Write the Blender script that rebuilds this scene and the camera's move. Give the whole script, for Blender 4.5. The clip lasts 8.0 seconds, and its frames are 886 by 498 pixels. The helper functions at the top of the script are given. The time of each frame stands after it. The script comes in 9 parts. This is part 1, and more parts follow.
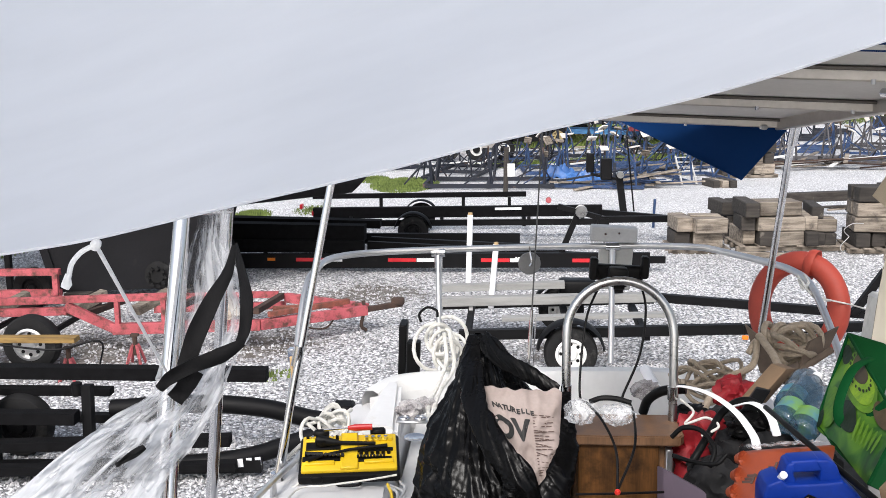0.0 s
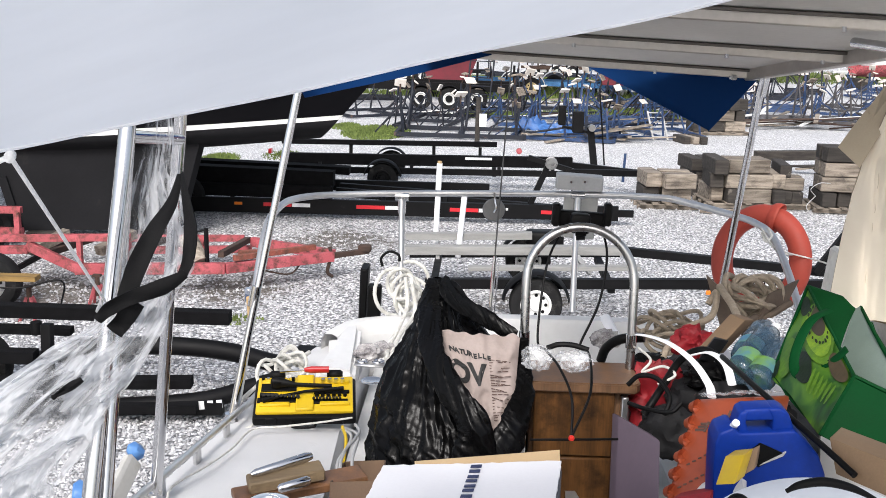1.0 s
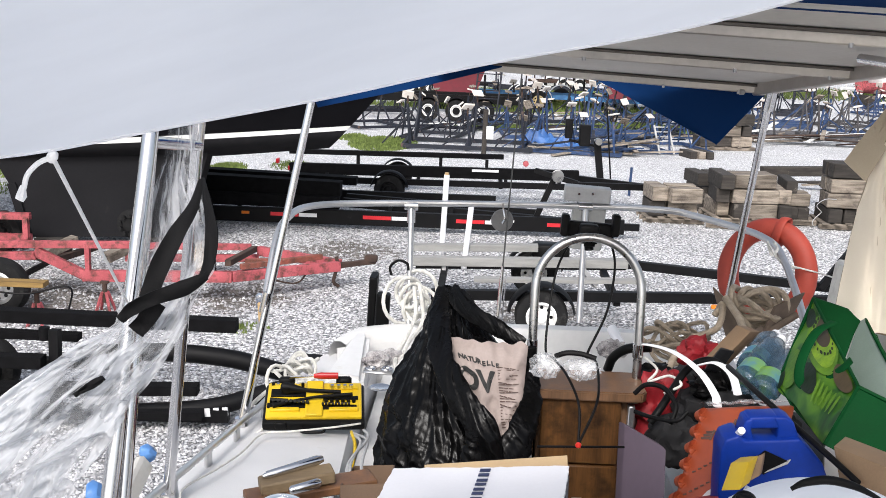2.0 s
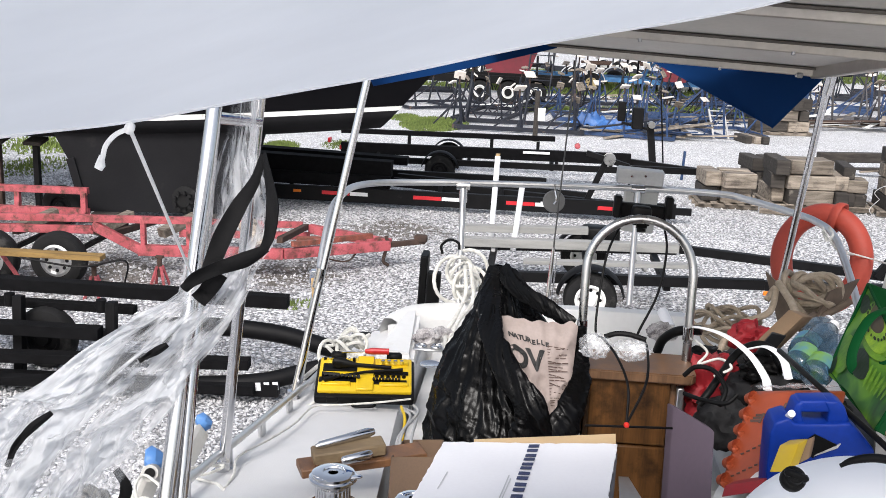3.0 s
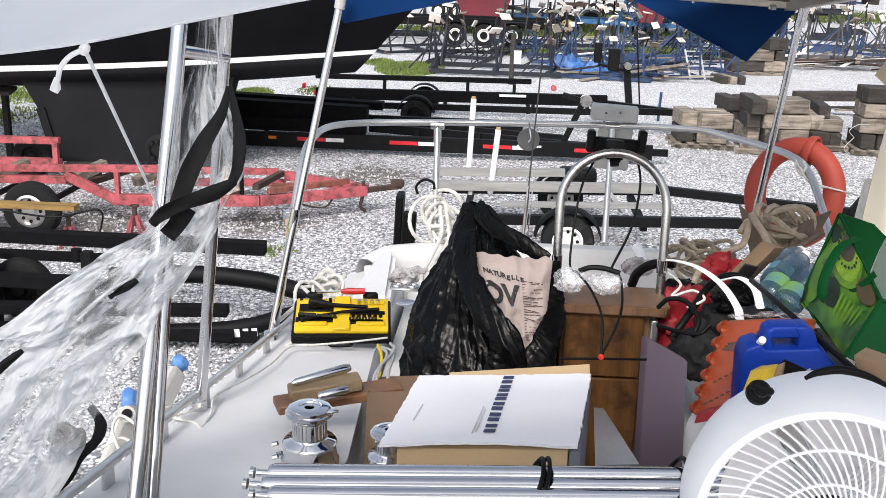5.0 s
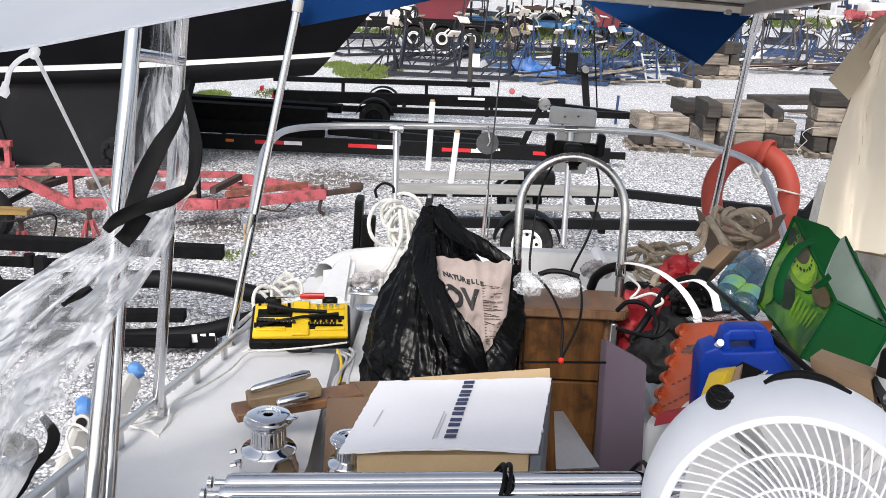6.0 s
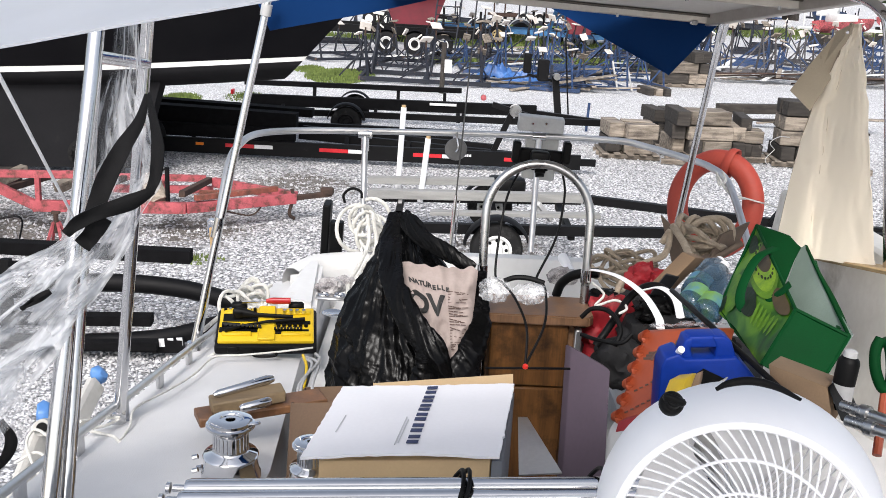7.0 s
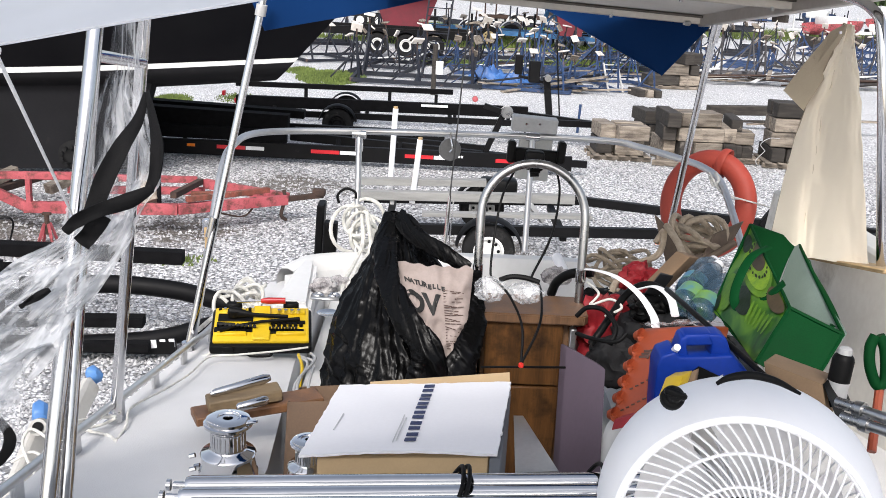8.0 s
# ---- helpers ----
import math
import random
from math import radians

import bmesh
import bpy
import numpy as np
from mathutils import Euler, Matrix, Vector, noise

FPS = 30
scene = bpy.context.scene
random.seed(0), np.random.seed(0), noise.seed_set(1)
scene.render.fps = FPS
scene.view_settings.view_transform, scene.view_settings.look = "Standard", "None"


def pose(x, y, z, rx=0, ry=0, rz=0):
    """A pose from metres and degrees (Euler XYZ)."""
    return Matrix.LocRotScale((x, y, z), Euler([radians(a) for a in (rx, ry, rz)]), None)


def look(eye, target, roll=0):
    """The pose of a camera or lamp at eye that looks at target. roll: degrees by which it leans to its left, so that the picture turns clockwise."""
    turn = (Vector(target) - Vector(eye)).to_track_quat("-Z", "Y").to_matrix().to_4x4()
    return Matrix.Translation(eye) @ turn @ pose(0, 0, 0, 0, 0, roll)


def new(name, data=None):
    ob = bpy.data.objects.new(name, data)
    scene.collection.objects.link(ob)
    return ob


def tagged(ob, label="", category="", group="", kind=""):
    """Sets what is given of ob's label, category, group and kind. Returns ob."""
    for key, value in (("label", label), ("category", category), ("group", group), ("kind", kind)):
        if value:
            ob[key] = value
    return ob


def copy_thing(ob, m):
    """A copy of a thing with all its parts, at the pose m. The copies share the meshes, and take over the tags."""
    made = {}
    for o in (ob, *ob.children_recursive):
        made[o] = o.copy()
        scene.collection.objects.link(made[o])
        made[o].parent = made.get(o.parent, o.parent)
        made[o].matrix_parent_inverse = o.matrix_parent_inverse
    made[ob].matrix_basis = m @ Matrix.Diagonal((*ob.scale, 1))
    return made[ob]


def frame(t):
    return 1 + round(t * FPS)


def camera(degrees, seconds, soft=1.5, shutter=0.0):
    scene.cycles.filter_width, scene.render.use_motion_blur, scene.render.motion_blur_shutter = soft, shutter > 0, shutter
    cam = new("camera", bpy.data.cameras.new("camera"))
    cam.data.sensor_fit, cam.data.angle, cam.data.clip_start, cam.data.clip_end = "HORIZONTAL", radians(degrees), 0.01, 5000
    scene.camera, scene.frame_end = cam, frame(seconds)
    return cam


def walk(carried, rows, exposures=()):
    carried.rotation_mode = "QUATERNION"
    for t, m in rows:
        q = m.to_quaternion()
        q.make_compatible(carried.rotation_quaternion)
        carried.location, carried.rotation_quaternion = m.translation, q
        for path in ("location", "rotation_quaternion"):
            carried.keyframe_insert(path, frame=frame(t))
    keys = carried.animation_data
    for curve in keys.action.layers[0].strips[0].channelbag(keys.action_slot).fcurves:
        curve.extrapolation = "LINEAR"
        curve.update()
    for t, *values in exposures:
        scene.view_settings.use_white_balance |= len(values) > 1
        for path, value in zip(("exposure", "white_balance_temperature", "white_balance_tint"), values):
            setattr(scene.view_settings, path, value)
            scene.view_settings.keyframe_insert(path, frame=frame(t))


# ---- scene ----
cam = camera(47.8, 8.0, soft=0.85)
walk(cam, [
    (0.0, pose(-0.021, 0.033, 3.565, 79.64, 0.55, 3.70)),
    (0.5, pose(-0.021, 0.059, 3.534, 77.84, -0.26, 3.78)),
    (1.0, pose(0.006, 0.080, 3.531, 76.80, -1.26, 2.32)),
    (1.2, pose(0.012, 0.075, 3.542, 77.15, -1.36, 1.78)),
    (2.3, pose(-0.016, 0.023, 3.527, 77.46, -2.09, 3.57)),
    (2.5, pose(-0.018, 0.016, 3.528, 77.34, -2.17, 4.22)),
    (3.0, pose(-0.016, 0.004, 3.528, 76.30, -2.25, 5.71)),
    (3.5, pose(-0.012, 0.010, 3.516, 75.12, -2.03, 6.43)),
    (4.0, pose(-0.004, 0.008, 3.504, 73.91, -1.85, 6.35)),
    (4.5, pose(-0.001, 0.001, 3.500, 73.23, -1.65, 5.49)),
    (6.0, pose(-0.003, 0.015, 3.501, 73.51, -2.06, 1.97)),
    (6.5, pose(0.007, 0.015, 3.508, 73.72, -2.49, 1.13)),
    (7.0, pose(0.013, 0.009, 3.505, 73.88, -2.90, 0.51)),
    (7.5, pose(0.004, 0.003, 3.498, 73.96, -3.03, 0.19)),
    (8.0, pose(0.000, 0.000, 3.500, 74.00, -3.00, 0.00)),
])
scene.view_settings.exposure = 0.73

# ---- light: bright overcast sky ----
world = bpy.data.worlds.new("overcast_sky")
scene.world = world
world.use_nodes = True
wn = world.node_tree
sky = wn.nodes.new("ShaderNodeTexSky")
sky.sky_type, sky.sun_disc = "NISHITA", False
sky.sun_elevation, sky.sun_rotation = radians(43), radians(190)
sky.air_density, sky.dust_density, sky.ozone_density = 1.0, 4.0, 1.0
soften = wn.nodes.new("ShaderNodeHueSaturation")
soften.inputs["Saturation"].default_value = 0.55
wn.links.new(sky.outputs[0], soften.inputs["Color"])
wn.links.new(soften.outputs[0], wn.nodes["Background"].inputs[0])
wn.nodes["Background"].inputs[1].default_value = 0.14
sun = new("sun", bpy.data.lights.new("sun", "SUN"))
sun.data.energy, sun.data.angle, sun.data.color = 1.4, radians(14), (1.0, 0.98, 0.975)
SUN_AZ = radians(190)
sun.matrix_world = look((0, 0, 0), (-math.sin(SUN_AZ) * math.cos(radians(43)), -math.cos(SUN_AZ) * math.cos(radians(43)), -math.sin(radians(43))))

# ---- materials ----
MATS = {}


def material(name, a, b=None, rough=0.5, metal=0.0, scale=8.0, fine=80.0, bump=0.15, bump_scale=None, spread=0.5,
             stretch=(1, 1, 1), dirt=None, dirt_amount=0.0, dirt_scale=3.0, sheen=0.0, coat=0.0, vary=0.0, rough_var=0.15, spec=0.5):
    """A surface of two mixed tones with grain, a rough gloss, relief and stains."""
    if name in MATS:
        return MATS[name]
    b = b or tuple(c * 0.8 for c in a)
    m = bpy.data.materials.new(name)
    m.use_nodes = True
    n, l = m.node_tree.nodes, m.node_tree.links
    bsdf = n["Principled BSDF"]
    co = n.new("ShaderNodeTexCoord")
    mp = n.new("ShaderNodeMapping")
    mp.inputs["Scale"].default_value = stretch
    l.new(co.outputs["Object"], mp.inputs["Vector"])
    big = n.new("ShaderNodeTexNoise")
    big.inputs["Scale"].default_value, big.inputs["Detail"].default_value = scale, 4
    small = n.new("ShaderNodeTexNoise")
    small.inputs["Scale"].default_value, small.inputs["Detail"].default_value = fine, 3
    for t in (big, small):
        l.new(mp.outputs[0], t.inputs["Vector"])
    add = n.new("ShaderNodeMath")
    add.operation = "MULTIPLY_ADD"
    add.inputs[1].default_value = 0.4
    l.new(small.outputs[0], add.inputs[0])
    l.new(big.outputs[0], add.inputs[2])
    ramp = n.new("ShaderNodeValToRGB")
    ramp.color_ramp.elements[0].position, ramp.color_ramp.elements[1].position = 0.7 - spread * 0.4, 0.7 + spread * 0.4
    ramp.color_ramp.elements[0].color, ramp.color_ramp.elements[1].color = (*b, 1), (*a, 1)
    l.new(add.outputs[0], ramp.inputs[0])
    colour = ramp.outputs[0]
    if vary:
        info = n.new("ShaderNodeObjectInfo")
        geo = n.new("ShaderNodeNewGeometry")
        s = n.new("ShaderNodeMath")
        l.new(info.outputs["Random"], s.inputs[0])
        l.new(geo.outputs["Random Per Island"], s.inputs[1])
        rng = n.new("ShaderNodeMapRange")
        rng.inputs["From Max"].default_value = 2.0
        rng.inputs["To Min"].default_value, rng.inputs["To Max"].default_value = 1 - vary, 1 + vary
        l.new(s.outputs[0], rng.inputs[0])
        hv = n.new("ShaderNodeHueSaturation")
        l.new(rng.outputs[0], hv.inputs["Value"])
        l.new(colour, hv.inputs["Color"])
        colour = hv.outputs[0]
    if dirt:
        dn = n.new("ShaderNodeTexNoise")
        dn.inputs["Scale"].default_value, dn.inputs["Detail"].default_value = dirt_scale, 8
        dn.inputs["Roughness"].default_value = 0.65
        l.new(co.outputs["Object"], dn.inputs["Vector"])
        dr = n.new("ShaderNodeMapRange")
        dr.inputs["From Min"].default_value, dr.inputs["From Max"].default_value = 0.72 - dirt_amount * 0.45, 0.82 - dirt_amount * 0.3
        l.new(dn.outputs[0], dr.inputs[0])
        mx = n.new("ShaderNodeMix")
        mx.data_type = "RGBA"
        mx.inputs["B"].default_value = (*dirt, 1)
        l.new(dr.outputs[0], mx.inputs["Factor"])
        l.new(colour, mx.inputs["A"])
        colour = mx.outputs["Result"]
    l.new(colour, bsdf.inputs["Base Color"])
    rr = n.new("ShaderNodeMapRange")
    rr.inputs["To Min"].default_value, rr.inputs["To Max"].default_value = max(0.02, rough - rough_var), min(1, rough + rough_var)
    l.new(add.outputs[0], rr.inputs[0])
    l.new(rr.outputs[0], bsdf.inputs["Roughness"])
    bsdf.inputs["Metallic"].default_value = metal
    bsdf.inputs["Coat Weight"].default_value = coat
    bsdf.inputs["Specular IOR Level"].default_value = spec
    bsdf.inputs["Sheen Weight"].default_value = sheen
    if bump:
        bp = n.new("ShaderNodeBump")
        bp.inputs["Strength"].default_value, bp.inputs["Distance"].default_value = bump, 0.01
        if bump_scale:
            bt = n.new("ShaderNodeTexNoise")
            bt.inputs["Scale"].default_value, bt.inputs["Detail"].default_value = bump_scale, 5
            l.new(mp.outputs[0], bt.inputs["Vector"])
            l.new(bt.outputs[0], bp.inputs["Height"])
        else:
            l.new(add.outputs[0], bp.inputs["Height"])
        l.new(bp.outputs[0], bsdf.inputs["Normal"])
    MATS[name] = m
    return m


STEEL = material("stainless_steel", (0.66, 0.66, 0.67), (0.58, 0.58, 0.59), 0.09, 1.0, 6, 60, 0.02, rough_var=0.04)
ALU = material("weathered_aluminium", (0.66, 0.66, 0.66), (0.54, 0.54, 0.54), 0.3, 0.95, 6, 90, 0.08)
GUARD_STEEL = material("dull_steel_tube", (0.5, 0.5, 0.5), (0.4, 0.4, 0.4), 0.24, 1.0, 6, 60, 0.05)
RIB_ALLOY = material("dull_alloy_rib", (0.56, 0.53, 0.49), (0.42, 0.39, 0.36), 0.32, 0.7, 6, 60, 0.05)
CHROME = material("chrome", (0.75, 0.75, 0.76), (0.66, 0.66, 0.67), 0.07, 1.0, 6, 60, 0.01, rough_var=0.04)
GELCOAT = material("white_gelcoat", (0.7, 0.7, 0.7), (0.62, 0.62, 0.615), 0.38, 0, 2.5, 40, 0.05, dirt=(0.5, 0.48, 0.43), dirt_amount=0.18, dirt_scale=5)
NONSKID = material("white_nonskid_deck", (0.68, 0.678, 0.68), (0.6, 0.598, 0.6), 0.7, 0, 4, 350, 0.25, dirt=(0.5, 0.48, 0.44), dirt_amount=0.2, dirt_scale=4)
BLACK = material("black_painted_steel", (0.006, 0.006, 0.007), (0.004, 0.004, 0.0045), 0.5, 0, 6, 90, 0.1, dirt=(0.022, 0.021, 0.02), dirt_amount=0.12, spec=0.14)
BLACK_CARPET = material("black_bunk_carpet", (0.007, 0.007, 0.008), (0.003, 0.003, 0.0035), 0.95, 0, 10, 300, 0.4, spec=0.12)
RUBBER = material("tyre_rubber", (0.014, 0.014, 0.015), (0.007, 0.007, 0.007), 0.8, 0, 12, 120, 0.3, dirt=(0.06, 0.058, 0.055), dirt_amount=0.3, spec=0.25)
BLACK_PLASTIC = material("black_plastic", (0.006, 0.006, 0.0065), (0.0035, 0.0035, 0.0035), 0.42, 0, 10, 150, 0.06, spec=0.12)
WHITE_PLASTIC = material("white_plastic", (0.9, 0.9, 0.92), (0.87, 0.87, 0.89), 0.35, 0, 4, 60, 0.01)
WHITE_PAINT = material("white_painted_steel", (0.75, 0.75, 0.74), (0.62, 0.62, 0.6), 0.45, 0, 8, 90, 0.06, dirt=(0.3, 0.24, 0.18), dirt_amount=0.2, dirt_scale=9)
RED_PAINT = material("faded_red_paint", (0.5, 0.11, 0.13), (0.33, 0.062, 0.072), 0.6, 0, 4, 60, 0.15, dirt=(0.075, 0.035, 0.025), dirt_amount=0.55, dirt_scale=9)
RUST = material("rusty_steel", (0.075, 0.045, 0.034), (0.035, 0.022, 0.017), 0.85, 0.1, 7, 70, 0.4)
HULL_BLACK = material("black_gloss_hull", (0.004, 0.004, 0.005), (0.003, 0.003, 0.004), 0.3, 0, 2, 30, 0.02, dirt=(0.008, 0.008, 0.008), dirt_amount=0.1, spec=0.08)
ANTIFOUL = material("dark_antifouling", (0.016, 0.016, 0.018), (0.01, 0.01, 0.0115), 0.85, 0, 1.5, 30, 0.15, dirt=(0.032, 0.03, 0.029), dirt_amount=0.25, dirt_scale=1.5, spec=0.15)
BLUE_PAINT = material("faded_blue_paint", (0.022, 0.062, 0.165), (0.01, 0.026, 0.07), 0.6, 0, 5, 50, 0.15, dirt=(0.14, 0.09, 0.07), dirt_amount=0.35, dirt_scale=5, vary=0.35)
NAVY_PAINT = material("dark_blue_steel", (0.007, 0.011, 0.024), (0.004, 0.006, 0.011), 0.6, 0, 5, 50, 0.15, dirt=(0.12, 0.08, 0.06), dirt_amount=0.3, dirt_scale=5)
TIMBER = material("weathered_timber", (0.33, 0.285, 0.235), (0.1, 0.08, 0.062), 0.85, 0, 3, 40, 0.5, stretch=(0.6, 6, 6), dirt=(0.05, 0.042, 0.037), dirt_amount=0.35, vary=0.55)
TIMBER_END = material("dark_timber", (0.055, 0.048, 0.042), (0.02, 0.017, 0.015), 0.9, 0, 3, 40, 0.5, stretch=(0.6, 6, 6), dirt=(0.25, 0.22, 0.19), dirt_amount=0.2, vary=0.4)
BEIGE_CANVAS = material("beige_canvas", (0.84, 0.76, 0.64), (0.77, 0.69, 0.56), 0.85, 0, 3, 500, 0.15, dirt=(0.48, 0.4, 0.3), dirt_amount=0.2, dirt_scale=4)
ORANGE_RING = material("orange_life_ring", (0.4, 0.052, 0.03), (0.31, 0.038, 0.02), 0.55, 0, 5, 90, 0.08, dirt=(0.3, 0.1, 0.06), dirt_amount=0.25, dirt_scale=7)
GREY_PLASTIC = material("grey_plastic", (0.46, 0.46, 0.46), (0.36, 0.36, 0.36), 0.5, 0, 6, 90, 0.08)
ROPE_WHITE = material("white_rope", (0.72, 0.71, 0.67), (0.54, 0.53, 0.49), 0.9, 0, 40, 300, 0.6)
ROPE_TAN = material("tan_rope", (0.42, 0.35, 0.27), (0.28, 0.23, 0.17), 0.9, 0, 40, 300, 0.6)
YELLOW = material("yellow_plastic", (0.66, 0.45, 0.01), (0.58, 0.38, 0.008), 0.4, 0, 6, 90, 0.03)
WOOD_OLD = material("aged_wood_block", (0.25, 0.18, 0.1), (0.15, 0.105, 0.06), 0.65, 0, 3, 30, 0.15, stretch=(0.7, 6, 6), dirt=(0.1, 0.07, 0.04), dirt_amount=0.25)
PEDESTAL_WOOD = material("dark_varnished_teak", (0.17, 0.09, 0.045), (0.085, 0.044, 0.022), 0.45, 0, 3, 30, 0.1, stretch=(7, 7, 0.7), dirt=(0.06, 0.035, 0.02), dirt_amount=0.25, dirt_scale=4)
WOOD = material("varnished_teak", (0.21, 0.1, 0.045), (0.11, 0.052, 0.024), 0.45, 0, 3, 30, 0.1, stretch=(7, 7, 0.7), dirt=(0.08, 0.05, 0.03), dirt_amount=0.2, dirt_scale=4)
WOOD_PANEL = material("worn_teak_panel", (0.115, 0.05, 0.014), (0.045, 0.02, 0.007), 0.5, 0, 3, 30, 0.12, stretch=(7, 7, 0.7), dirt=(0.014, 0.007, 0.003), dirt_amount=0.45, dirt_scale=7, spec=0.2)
CARD = material("brown_cardboard", (0.26, 0.17, 0.1), (0.2, 0.13, 0.075), 0.85, 0, 5, 200, 0.06, dirt=(0.25, 0.16, 0.1), dirt_amount=0.1)
CARD_TAN = material("tan_cardboard", (0.48, 0.35, 0.2), (0.42, 0.3, 0.17), 0.85, 0, 5, 200, 0.05)
CARD_WHITE = material("white_cardboard", (0.71, 0.71, 0.74), (0.66, 0.66, 0.69), 0.6, 0, 3, 120, 0.04, dirt=(0.62, 0.6, 0.58), dirt_amount=0.12, dirt_scale=8)
INK_BLUE = material("dark_blue_ink", (0.03, 0.04, 0.1), None, 0.6)
INK_BROWN = material("brown_ink", (0.1, 0.06, 0.05), None, 0.7)
INK_BLACK = material("black_ink", (0.02, 0.02, 0.02), None, 0.6)
RED = material("red_fabric", (0.32, 0.008, 0.016), (0.2, 0.005, 0.01), 0.6, 0, 6, 150, 0.1)
BLUE_JUG = material("blue_jug_plastic", (0.004, 0.032, 0.27), (0.003, 0.024, 0.2), 0.38, 0, 5, 90, 0.03, spec=0.2)
ORANGE_JUG = material("orange_plastic", (0.31, 0.058, 0.02), (0.22, 0.039, 0.014), 0.4, 0, 8, 90, 0.04)
GREEN_BAG = material("green_woven_bag", (0.0015, 0.045, 0.011), (0.001, 0.03, 0.007), 0.6, 0, 5, 260, 0.1, spec=0.08)
LILAC = material("mauve_board", (0.105, 0.077, 0.105), (0.08, 0.06, 0.08), 0.6, 0, 3, 60, 0.05, dirt=(0.12, 0.09, 0.12), dirt_amount=0.15)
GREY_BUNK = material("grey_bunk_board", (0.3, 0.3, 0.29), (0.2, 0.2, 0.195), 0.8, 0, 4, 60, 0.3, stretch=(0.5, 4, 4))
REFLECT_RED = material("red_reflector", (0.6, 0.02, 0.03), None, 0.3)
REFLECT_WHITE = material("white_reflector", (0.8, 0.8, 0.82), None, 0.3)
AMBER = material("amber_lens", (0.8, 0.2, 0.01), None, 0.3)
SACK_PAPER = material("pale_paper_sack", (0.35, 0.29, 0.268), (0.27, 0.22, 0.2), 0.8, 0, 8, 120, 0.25, bump_scale=14)
BOARD_GREY = material("grey_board", (0.42, 0.42, 0.4), (0.34, 0.34, 0.33), 0.7, 0, 4, 90, 0.1)
PANEL_UNDER = material("grey_panel_underside", (0.6, 0.58, 0.55), (0.5, 0.48, 0.45), 0.7, 0, 3, 60, 0.05)
WOOD_LIGHT = material("pale_wood", (0.45, 0.32, 0.17), (0.34, 0.23, 0.11), 0.65, 0, 3, 30, 0.15, stretch=(0.7, 6, 6), dirt=(0.2, 0.13, 0.07), dirt_amount=0.2)
MAROON = material("maroon_antifouling", (0.16, 0.02, 0.032), (0.11, 0.014, 0.022), 0.7, 0, 3, 40, 0.1)
GRASS = material("grass_blades", (0.16, 0.215, 0.05), (0.09, 0.125, 0.03), 0.8, 0, 3, 60, 0, vary=0.35)


